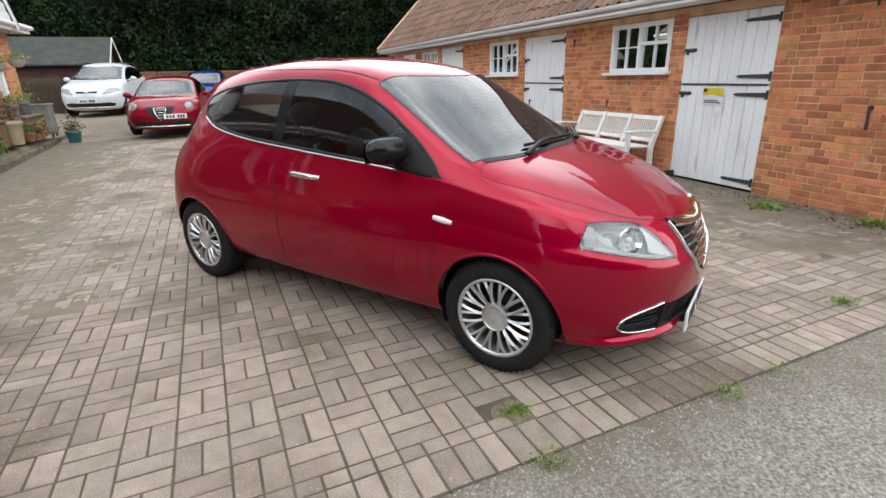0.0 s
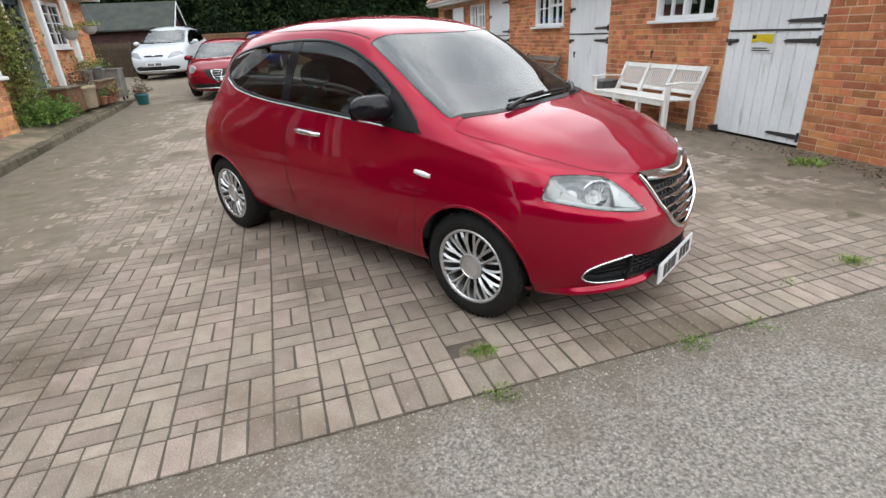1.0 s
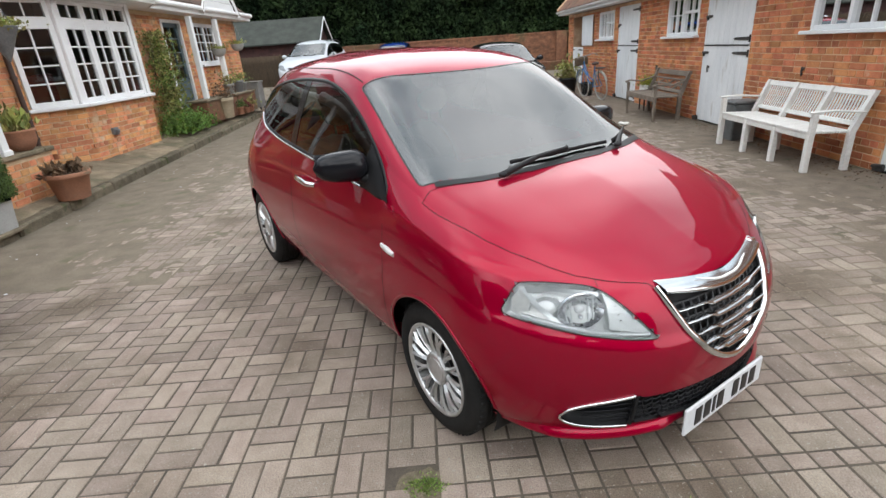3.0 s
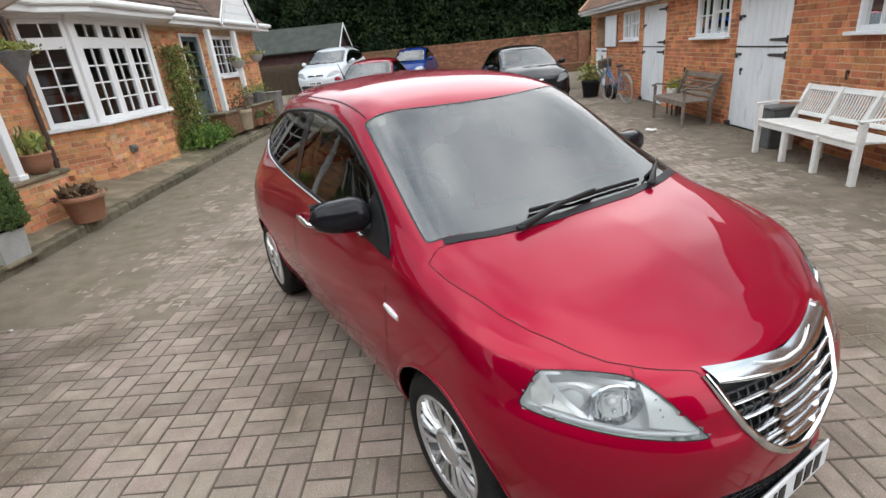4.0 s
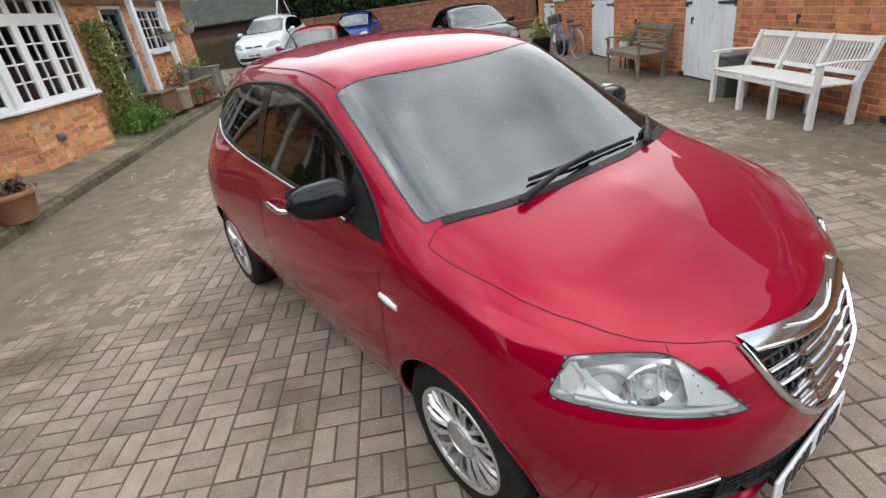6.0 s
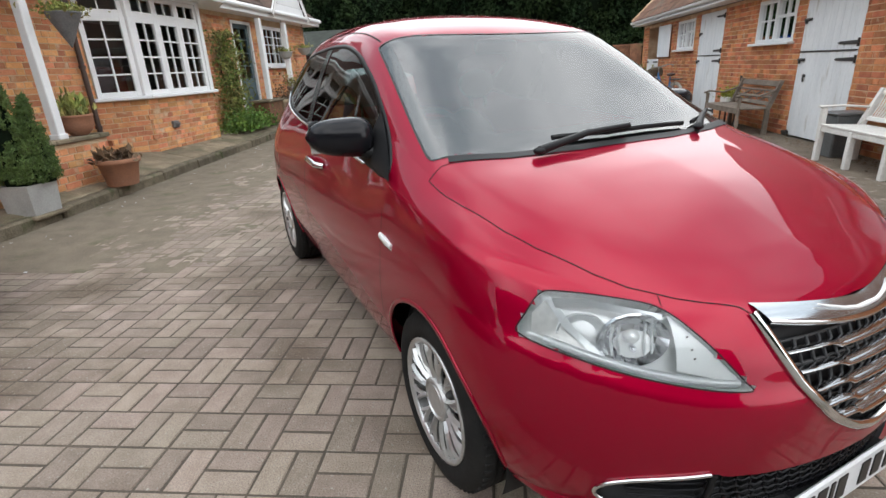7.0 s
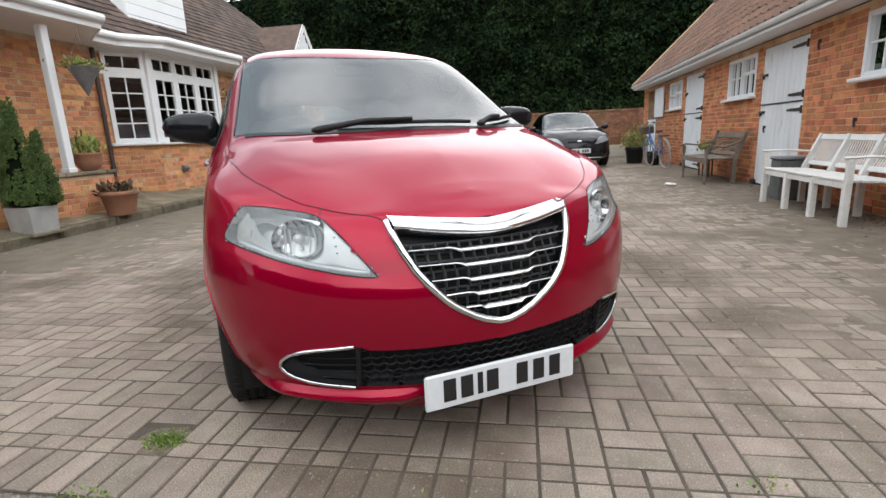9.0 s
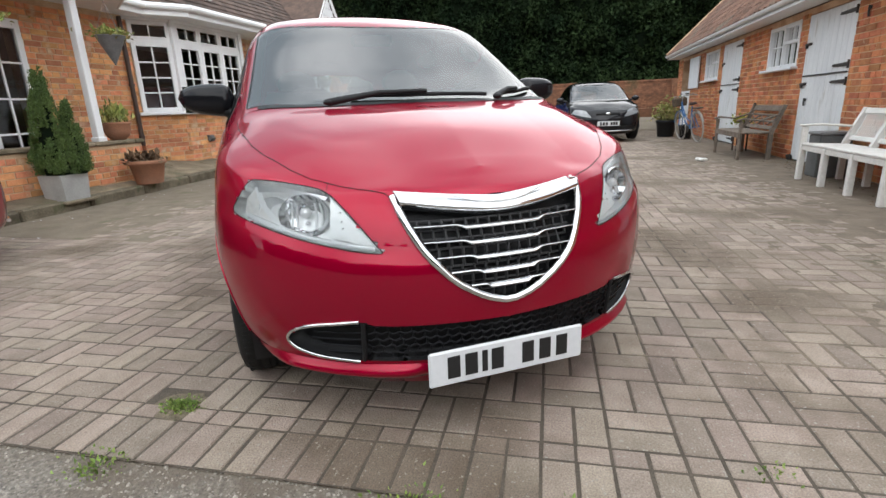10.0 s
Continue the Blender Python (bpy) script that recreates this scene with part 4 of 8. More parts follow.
for sg in (-1, 1):
    s.add([(-3.0, 0, 2.78), (3.0, 0, 2.78), (3.0, sg * 1.5, 1.74), (-3.0, sg * 1.5, 1.74), (-3.0, 0, 2.72), (3.0, 0, 2.72), (3.0, sg * 1.5, 1.68), (-3.0, sg * 1.5, 1.68)],
          [(0, 1, 2, 3), (4, 7, 6, 5), (3, 2, 6, 7), (1, 5, 6, 2), (0, 3, 7, 4)])
part("roof", s, FELT, shed)
s = Shape()
for sg in (-1, 1):
    s.tube([(3.02, 0, 2.74), (3.02, sg * 1.52, 1.69)], 0.07, 4, flat=(0.35, 1.0), smooth=False)
part("barge_board", s, PVC, shed)

# tall conifer hedge, in bulging columns of drooping sprays
rngh = random.Random(11)
hedge = thing("hedge", pose(0, 0, 0), "tall dense dark green conifer hedge behind the garden wall", "hedge", kind="stuff")


def hedge_front(x, z):
    """How far forward the hedge bulges."""
    return 27.6 - 0.9 * noise.noise((x * 0.55, 3.1, z * 0.42)) - 0.6 * noise.noise((x * 1.5, 8.2, z * 1.3)) - 0.25 * noise.noise((x * 3.5, 2.2, z * 3.0)) + 0.05 * z


# near-black sheet behind the sprays, its colour standing for shade in the gaps
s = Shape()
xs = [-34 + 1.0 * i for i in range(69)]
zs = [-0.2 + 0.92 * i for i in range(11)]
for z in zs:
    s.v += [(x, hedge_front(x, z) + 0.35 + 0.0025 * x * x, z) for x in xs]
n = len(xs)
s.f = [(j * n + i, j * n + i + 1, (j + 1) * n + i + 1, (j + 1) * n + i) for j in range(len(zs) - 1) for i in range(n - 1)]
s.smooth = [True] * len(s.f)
tagged(part("shaded_depth", s, LEAFSHADE, hedge), kind="stuff")
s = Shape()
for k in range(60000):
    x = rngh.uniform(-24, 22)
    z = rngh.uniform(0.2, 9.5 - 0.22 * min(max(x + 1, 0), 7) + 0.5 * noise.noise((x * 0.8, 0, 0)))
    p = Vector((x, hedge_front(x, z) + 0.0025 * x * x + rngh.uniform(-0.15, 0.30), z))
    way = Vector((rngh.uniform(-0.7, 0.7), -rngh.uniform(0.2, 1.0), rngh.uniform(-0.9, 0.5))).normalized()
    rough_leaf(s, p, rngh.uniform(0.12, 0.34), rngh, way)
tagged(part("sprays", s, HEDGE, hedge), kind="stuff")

# unseen dark sheet added across the lane behind the camera, blocking low sky light
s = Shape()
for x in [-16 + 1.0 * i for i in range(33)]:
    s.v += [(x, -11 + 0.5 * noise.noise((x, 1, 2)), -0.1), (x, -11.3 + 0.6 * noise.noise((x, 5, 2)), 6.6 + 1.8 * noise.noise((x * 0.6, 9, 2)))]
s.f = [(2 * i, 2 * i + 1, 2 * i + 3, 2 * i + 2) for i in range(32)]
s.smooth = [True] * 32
structure("backdrop", s, LEAFSHADE, "dark hedge-coloured sheet across the lane, unseen, added to block low sky light")

# ---- cars ----
def paint(name, col, flake=0.35):
    m = bpy.data.materials.new(name)
    m.use_nodes = True
    n, l = m.node_tree.nodes, m.node_tree.links
    b = n["Principled BSDF"]
    b.inputs["Metallic"].default_value, b.inputs["Roughness"].default_value = flake, 0.36
    b.inputs["Specular IOR Level"].default_value = 0.0
    b.inputs["Coat Weight"].default_value, b.inputs["Coat Roughness"].default_value, b.inputs["Coat IOR"].default_value = 1.0, 0.015, 1.37
    co, no = n.new("ShaderNodeTexCoord"), n.new("ShaderNodeTexNoise")
    l.new(co.outputs["Object"], no.inputs["Vector"])
    no.inputs["Scale"].default_value, no.inputs["Detail"].default_value = 3.0, 8.0
    mx = n.new("ShaderNodeMix")
    mx.data_type = "RGBA"
    mx.inputs[6].default_value, mx.inputs[7].default_value = (*col, 1), (*[c * 0.88 + 0.001 for c in col], 1)
    l.new(no.outputs["Fac"], mx.inputs[0])
    l.new(mx.outputs[2], b.inputs["Base Color"])
    dust, rr = n.new("ShaderNodeTexNoise"), n.new("ShaderNodeMapRange")
    l.new(co.outputs["Object"], dust.inputs["Vector"])
    dust.inputs["Scale"].default_value, dust.inputs["Detail"].default_value = 14.0, 8.0
    l.new(dust.outputs["Fac"], rr.inputs["Value"])
    rr.inputs["To Min"].default_value, rr.inputs["To Max"].default_value = 0.0, 0.035
    l.new(rr.outputs["Result"], b.inputs["Coat Roughness"])
    return m


REDPAINT = paint("red_metallic_paint", (0.31, 0.0, 0.021), 0.5)
WHITECAR = paint("white_car_paint", (0.56, 0.59, 0.62), 0.1)
REDCAR = paint("bright_red_car_paint", (0.20, 0.003, 0.013), 0.25)
BLUECAR = paint("blue_car_paint", (0.006, 0.03, 0.16), 0.3)
BLACKCAR = paint("black_car_paint", (0.012, 0.012, 0.014), 0.2)
MAROONCAR = paint("maroon_car_paint", (0.24, 0.006, 0.02), 0.4)
CHROME = mat("chrome", (0.74, 0.745, 0.76), 0.12, 1.0, col2=(0.66, 0.665, 0.68), grain_amt=0.0)
ALLOY = mat("silver_alloy", (0.62, 0.62, 0.62), 0.32, 0.7, col2=(0.46, 0.455, 0.45), scale=12, grain_amt=0.08)
# rim barrel darker than the alloy: shade behind the spokes put into its colour
RIMGREY = mat("shade_dark_rim_barrel", (0.16, 0.158, 0.155), 0.5, 0.5, col2=(0.10, 0.098, 0.095), scale=12, grain_amt=0.15)
RUBBER = mat("tyre_rubber", (0.012, 0.012, 0.012), 0.85, col2=(0.019, 0.018, 0.017), scale=9, grain=60, grain_amt=0.2, bump=0.15, spec=0.2)
BLACKPL = mat("black_plastic", (0.011, 0.011, 0.012), 0.45, col2=(0.016, 0.016, 0.017), scale=14, grain_amt=0.1, spec=0.2)
MESHGREY = mat("grey_grille_plastic", (0.030, 0.030, 0.032), 0.4, col2=(0.040, 0.040, 0.042), scale=14, grain_amt=0.1, spec=0.4)
GLOSSBLACK = mat("gloss_black", (0.008, 0.008, 0.010), 0.14, spec=0.22, col2=(0.010, 0.010, 0.012), grain_amt=0.0)
SEAM = mat("panel_gap", (0.012, 0.004, 0.005), 0.9, grain_amt=0.0)
CABIN = mat("cabin_trim", (0.035, 0.035, 0.038), 0.8, col2=(0.05, 0.05, 0.052), scale=10, grain=90, grain_amt=0.2)
SEATCLOTH = mat("seat_cloth", (0.06, 0.058, 0.056), 0.9, col2=(0.08, 0.078, 0.075), scale=12, grain=120, grain_amt=0.3)
LAMPCHROME = mat("lamp_reflector", (0.82, 0.84, 0.85), 0.3, 0.3, col2=(0.74, 0.76, 0.77), grain_amt=0.0)
LAMPBEZEL = mat("silver_lamp_bezel", (0.88, 0.90, 0.90), 0.40, 0.15, col2=(0.80, 0.82, 0.82), scale=20, grain_amt=0.0)
LAMPPALE = mat("pale_lamp_housing", (0.66, 0.655, 0.64), 0.3, 0.2, col2=(0.80, 0.79, 0.77), scale=60, grain_amt=0.0)
LAMPGREY = mat("lamp_bezel", (0.90, 0.91, 0.91), 0.30, 0.3, col2=(0.82, 0.83, 0.83), grain_amt=0.0)
FARLENS = mat("grey_lamp_lens", (0.30, 0.31, 0.32), 0.15, 0.2, col2=(0.22, 0.23, 0.24), scale=14, coat=0.5, grain_amt=0.0)
REDLENS = mat("red_lens", (0.30, 0.005, 0.01), 0.15, coat=0.8, grain_amt=0.0)
CARGLASS = pane_mat("car_window_glass", (0.48, 0.53, 0.52), 1.6)
SCREENGLASS = pane_mat("windscreen_glass", (0.66, 0.73, 0.71), 2.5)
LAMPGLASS = pane_mat("lamp_cover_glass", (0.97, 0.98, 0.98), 1.5)

# Body lines of a small hatchback, front axle at x = 1.195, rear at -1.195: ten rails from the sill (0) to the middle of the roof (9).
RAIL_X, RAIL_W, RAIL_Z = [], [], []


def rail(ends, widths, heights):
    """One body line: its front and rear end, half widths and heights along x."""
    RAIL_X.append(ends)
    RAIL_W.append(widths)
    RAIL_Z.append(heights)


rail((1.8, -1.66),
     [(1.9, 0.6), (-1.8, 0.6)],
     [(1.8, 0.165), (1.3, 0.175), (0, 0.17), (-1.66, 0.24)])
rail((1.935, -1.82),
     [(1.9, 0.745), (0, 0.748), (-1.8, 0.745)],
     [(1.9, 0.18), (1.3, 0.205), (0, 0.205), (-1.2, 0.22), (-1.82, 0.3)])
rail((1.955, -1.86),
     [(1.95, 0.795), (1.2, 0.792), (0, 0.785), (-1.2, 0.80), (-1.87, 0.79)],
     [(1.95, 0.31), (0, 0.33), (-1.87, 0.4)])
rail((1.968, -1.838),
     [(1.96, 0.81), (1.2, 0.835), (0, 0.842), (-0.8, 0.834), (-1.2, 0.838), (-1.5, 0.803), (-1.87, 0.724)],
     [(1.96, 0.47), (1.2, 0.54), (0, 0.56), (-1.87, 0.62)])
rail((1.932, -1.78),
     [(1.93, 0.79), (1.5, 0.81), (1, 0.812), (0, 0.805), (-0.8, 0.805), (-1.2, 0.831), (-1.5, 0.776), (-1.87, 0.684)],
     [(1.93, 0.63), (1.5, 0.7), (1, 0.76), (0, 0.81), (-1.2, 0.87), (-1.86, 0.86)])
rail((1.868, -1.622),
     [(1.86, 0.765), (1.5, 0.775), (1, 0.768), (0.5, 0.762), (0, 0.765), (-0.8, 0.757), (-1.2, 0.709), (-1.5, 0.581), (-1.87, 0.66)],
     [(1.868, 0.725), (1.5, 0.815), (1.2, 0.87), (0.9, 0.915), (0.4, 0.965), (0, 0.995), (-0.6, 1.03), (-1.2, 1.08), (-1.8, 1.07)])
rail((1.835, -1.6),
     [(1.83, 0.68), (1.4, 0.69), (1, 0.7), (0.7, 0.7), (0.3, 0.69), (0, 0.685), (-0.8, 0.661), (-1.2, 0.621), (-1.5, 0.519), (-1.87, 0.58)],
     [(1.835, 0.748), (1.5, 0.865), (1.2, 0.94), (1, 0.985), (0.8, 1.05), (0.6, 1.12), (0.4, 1.18), (0, 1.215), (-0.6, 1.235), (-1.2, 1.235), (-1.74, 1.2)])
rail((1.8, -1.57),
     [(1.8, 0.52), (1.4, 0.575), (1, 0.625), (0.7, 0.62), (0.4, 0.6), (0, 0.585), (-0.8, 0.557), (-1.2, 0.469), (-1.5, 0.44), (-1.87, 0.48)],
     [(1.8, 0.765), (1.5, 0.888), (1.2, 0.97), (1.07, 0.994), (0.85, 1.11), (0.6, 1.265), (0.4, 1.375), (0.2, 1.425), (0, 1.445), (-0.5, 1.45), (-1, 1.42), (-1.4, 1.36), (-1.68, 1.31)])
rail((1.775, -1.577),
     [(1.77, 0.28), (1.4, 0.31), (1, 0.34), (0.4, 0.37), (0, 0.37), (-0.8, 0.354), (-1.2, 0.292), (-1.5, 0.284), (-1.87, 0.295)],
     [(1.775, 0.778), (1.5, 0.902), (1.2, 0.985), (1.11, 0.999), (0.85, 1.135), (0.6, 1.3), (0.42, 1.41), (0.2, 1.47), (0, 1.497), (-0.4, 1.512), (-1, 1.48), (-1.4, 1.42), (-1.64, 1.38)])
rail((1.75, -1.62),
     [(1.75, 0), (-1.6, 0)],
     [(1.75, 0.788), (1.5, 0.91), (1.2, 0.992), (1.13, 1.003), (0.85, 1.15), (0.6, 1.315), (0.46, 1.41), (0.25, 1.475), (0, 1.512), (-0.4, 1.525), (-1, 1.495), (-1.4, 1.44), (-1.62, 1.4)])


def soft_curve(knots, sigma=0.055):
    """A smooth curve through knots in x, rounded over sigma metres."""
    k = sorted(knots)
    x = np.linspace(-2.3, 2.3, 921)
    y = np.interp(x, [a for a, _ in k], [b for _, b in k])
    t = np.arange(-60, 61) * (x[1] - x[0])
    g = np.exp(-t * t / (2 * sigma * sigma))
    y = np.convolve(np.pad(y, 60, mode="edge"), g / g.sum(), mode="valid")
    return lambda q: np.interp(q, x, y)


CURVE_W = [soft_curve(k, 0.12) for k in RAIL_W]
CURVE_Z = [soft_curve(k, 0.055 if j > 5 else 0.09) for j, k in enumerate(RAIL_Z)]
NOSE, TAIL = 0.155, 0.10


# shut line of the bonnet in the plan, and the ledge under the headlight by half width
BONNET_EDGE = [(1.78, 0.36), (1.75, 0.41), (1.645, 0.54), (1.45, 0.655), (1.2, 0.705), (1.06, 0.712)]
LEDGE = ((0.30, 0.35, 0.45, 0.58, 0.69, 0.76), (0.548, 0.552, 0.562, 0.597, 0.634, 0.665))


def ease(a, b, t):
    q = np.clip((t - a) / (b - a), 0, 1)
    return q * q * (3 - 2 * q)


def creases(p, u, v):
    """Pressed lines of the sheet metal: bonnet valley and ridge, wing shoulder, roof seam, bumper ledge."""
    x, y, z = p[..., 0], np.abs(p[..., 1]), p[..., 2]
    upper = ease(0.66, 0.74, z)
    dist, _ = nearest(BONNET_EDGE, np.stack([x, y], -1), False)
    within = y < np.interp(x, [q[0] for q in BONNET_EDGE[::-1]], [q[1] for q in BONNET_EDGE[::-1]])
    dip = 0.008 * np.exp(-(dist / np.where(within, 0.075, 0.045)) ** 2) * upper * ease(1.02, 1.16, x) * (1 - ease(1.72, 1.80, x))
    ridge = 0.010 * np.clip(1 - y / 0.36, 0, 1) * upper * ease(1.16, 1.34, x) * (1 - ease(1.70, 1.80, x))
    wing = 0.019 * np.clip(1 - np.abs(v - 5.0) / 0.95, 0, 1) * ease(0.62, 0.98, x) * (1 - ease(1.48, 1.68, x))
    seam = 0.007 * np.clip(1 - np.abs(v - 7.0) / 0.8, 0, 1) * (1 - ease(0.30, 0.50, x)) * ease(-1.35, -1.1, x)
    s_ = z - np.interp(y, *LEDGE)
    ledge = 0.010 * np.exp(-(s_ / np.where(s_ > 0, 0.032, 0.11)) ** 2) * ease(1.42, 1.62, x) * ease(0.12, 0.24, y)
    way = np.hypot(x - 0.9, y) + 1e-9
    add = np.stack([ledge * (x - 0.9) / way, np.sign(p[..., 1]) * (ledge * y / way + 0.75 * wing), ridge - dip + 0.6 * wing + seam], -1)
    return p + add


def body(u, v):
    """The right half of a body shell at u (0 nose to 3 tail) and v (0 sill to 9 middle of the roof): x forward, y to the right, z up."""
    s = np.where(u < 1, NOSE * (1 - np.cos(np.clip(u, 0, 1) * np.pi / 2)),
                 np.where(u < 2, NOSE + (1 - NOSE - TAIL) * (u - 1), 1 - TAIL * (1 - np.cos(np.clip(3 - u, 0, 1) * np.pi / 2))))
    ctrl = []
    for j in range(10):
        f, r = RAIL_X[j]
        x = f + (r - f) * s
        q1, q2 = np.clip((f - x) / 0.58, 0, 1), np.clip((x - r) / 0.50, 0, 1)
        e = np.sqrt(np.clip(1 - (1 - q1) ** 2, 0, 1)) * np.clip(1 - (1 - q2) ** 2.6, 0, 1) ** (1 / 2.6)
        ctrl.append(np.stack([x, CURVE_W[j](x) * e, CURVE_Z[j](x)], -1))
    low = 2 * ctrl[0] - ctrl[1]
    mir = ctrl[8] * np.array([1.0, -1.0, 1.0])
    rails = [low] + ctrl + [mir]
    out = 0
    for j in range(-1, 11):
        t = np.abs(v - j)
        w = np.where(t < 1, 2 / 3 - t * t + t ** 3 / 2, np.where(t < 2, (2 - t) ** 3 / 6, 0.0))
        out = out + w[..., None] * rails[j + 1]
    return creases(out, u, v)


def body_normal(u, v):
    e = 2e-3
    a = body(np.clip(u + e, 0, 3), v) - body(np.clip(u - e, 0, 3), v)
    b = body(u, np.clip(v + e, 0, 9)) - body(u, np.clip(v - e, 0, 9))
    n = np.cross(a, b)
    ln = np.linalg.norm(n, axis=-1, keepdims=True)
    n = n / np.maximum(ln, 1e-12)
    return np.where(ln > 1e-9, n, np.array([1.0, 0.0, 0.0]))


AXES = {"side": (0, 2), "front": (1, 2), "top": (0, 1)}


def smooth_loop(pts, rounds=2, closed=True):
    """Rounds the corners of an outline by cutting them."""
    for _ in range(rounds):
        k, out = len(pts), []
        for i in range(k if closed else k - 1):
            a, b = pts[i], pts[(i + 1) % k]
            out += [(0.8 * a[0] + 0.2 * b[0], 0.8 * a[1] + 0.2 * b[1]), (0.2 * a[0] + 0.8 * b[0], 0.2 * a[1] + 0.8 * b[1])]
        pts = out if closed else [pts[0]] + out + [pts[-1]]
    return pts


def inside(poly, p):
    x, y = p[..., 0], p[..., 1]
    r = np.zeros(x.shape, bool)
    for (xa, ya), (xb, yb) in zip(poly, poly[1:] + poly[:1]):
        hit = (ya > y) != (yb > y)
        r ^= hit & (x < (xb - xa) * (y - ya) / (yb - ya + 1e-15) + xa)
    return r


def nearest(poly, p, closed=True):
    """Distance to an outline and the nearest point on it."""
    best, where = np.full(p.shape[:-1], 1e9), np.zeros_like(p)
    ends = zip(poly, poly[1:] + poly[:1]) if closed else zip(poly, poly[1:])
    for a, b in ends:
        a, b = np.array(a), np.array(b)
        d = b - a
        t = np.clip(((p - a) @ d) / (d @ d + 1e-15), 0, 1)
        q = a + t[..., None] * d
        dist = np.linalg.norm(p - q, axis=-1)
        m = dist < best
        best, where = np.where(m, dist, best), np.where(m[..., None], q, where)
    return best, where


def pull(u, v, axes, target, steps=4, far=0.2):
    """Moves surface places so that they show at the target in that view."""
    u0, v0 = u.copy(), v.copy()
    for _ in range(steps):
        e = 1e-3
        p = body(u, v)[..., axes]
        ju = (body(np.clip(u + e, 0, 3), v)[..., axes] - body(np.clip(u - e, 0, 3), v)[..., axes]) / (2 * e)
        jv = (body(u, np.clip(v + e, 0, 9))[..., axes] - body(u, np.clip(v - e, 0, 9))[..., axes]) / (2 * e)
        d = target - p
        det = ju[..., 0] * jv[..., 1] - ju[..., 1] * jv[..., 0]
        det = np.where(np.abs(det) < 1e-7, 1e9, det)
        du = (d[..., 0] * jv[..., 1] - d[..., 1] * jv[..., 0]) / det
        dv = (ju[..., 0] * d[..., 1] - ju[..., 1] * d[..., 0]) / det
        u = np.clip(np.clip(u + np.clip(du, -far, far), u0 - far, u0 + far), 0, 3)
        v = np.clip(np.clip(v + np.clip(dv, -4 * far, 4 * far), v0 - 4 * far, v0 + 4 * far), 0, 9)
    return u, v


# outlines on the shell: view, region test, points
OUT_DLO = smooth_loop([(0.90, 0.925), (0.55, 0.965), (0.0, 1.005), (-0.55, 1.045), (-0.92, 1.10), (-1.12, 1.18), (-1.16, 1.27), (-1.0, 1.325), (-0.65, 1.37),
                       (-0.25, 1.385), (0.05, 1.375), (0.28, 1.325), (0.48, 1.235), (0.70, 1.09)], 2)
OUT_SCREEN = smooth_loop([(1.128, -0.2), (1.128, 0.2), (1.092, 0.45), (1.03, 0.625), (1.012, 0.668), (0.985, 0.672), (0.90, 0.660), (0.65, 0.622), (0.43, 0.590), (0.385, 0.583),
                          (0.385, 0.555), (0.40, 0.48), (0.45, 0.3), (0.478, 0.1), (0.478, -0.1)], 2)
OUT_ARCH_F = [(1.195 + 0.330 * math.cos(a), 0.285 + 0.330 * math.sin(a)) for a in [2 * math.pi * i / 48 for i in range(48)]]
OUT_ARCH_R = [(-1.195 + 0.330 * math.cos(a), 0.285 + 0.330 * math.sin(a)) for a in [2 * math.pi * i / 48 for i in range(48)]]
OUT_LAMP = smooth_loop([(0.743, 0.698), (0.730, 0.722), (0.697, 0.772), (0.676, 0.788), (0.655, 0.788), (0.60, 0.783), (0.495, 0.764), (0.465, 0.745), (0.42, 0.688), (0.370, 0.614),
                        (0.350, 0.590), (0.385, 0.592), (0.45, 0.602), (0.58, 0.633), (0.69, 0.670), (0.725, 0.684)], 2)
OUT_GRILLE = smooth_loop([(-0.308, 0.752), (0.0, 0.722), (0.308, 0.752), (0.285, 0.67), (0.24, 0.58), (0.165, 0.50), (0.08, 0.448), (0.0, 0.425), (-0.08, 0.448), (-0.165, 0.50),
                          (-0.24, 0.58), (-0.285, 0.67)], 1)
OUT_INTAKE = smooth_loop([(0.628, 0.330), (0.612, 0.356), (0.56, 0.378), (0.42, 0.395), (0.40, 0.378), (0.0, 0.372), (-0.2, 0.372), (-0.2, 0.250), (0.0, 0.250), (0.40, 0.258), (0.55, 0.270), (0.605, 0.288), (0.628, 0.312)], 1)
OUT_BONNET = smooth_loop([(2.2, -0.3), (2.2, 0.0), (1.815, 0.3), (1.75, 0.41), (1.645, 0.54), (1.45, 0.655), (1.2, 0.705), (1.035, 0.712), (1.125, 0.45), (1.165, 0.2), (1.17, -0.3)], 1)
OUT_DOOR = smooth_loop([(0.865, 0.90), (0.88, 0.60), (0.80, 0.27), (0.70, 0.245), (-0.23, 0.245), (-0.29, 0.30), (-0.29, 1.02), (-0.23, 1.40), (0.1, 1.42), (0.5, 1.28), (0.92, 0.93)], 1)
OUT_REAR = smooth_loop([(-0.298, 1.01), (-0.298, 0.30), (-0.35, 0.245), (-0.80, 0.25), (-0.86, 0.45), (-1.02, 0.66), (-1.22, 0.75), (-1.28, 1.0), (-1.22, 1.30), (-0.9, 1.37), (-0.27, 1.405)], 1)
OUT_TAIL = smooth_loop([(0.70, 0.72), (0.68, 1.0), (0.55, 1.04), (0.52, 0.74)], 1)
OUT_BACK = smooth_loop([(-0.2, 1.02), (0.44, 1.02), (0.36, 1.27), (-0.2, 1.30)], 1)
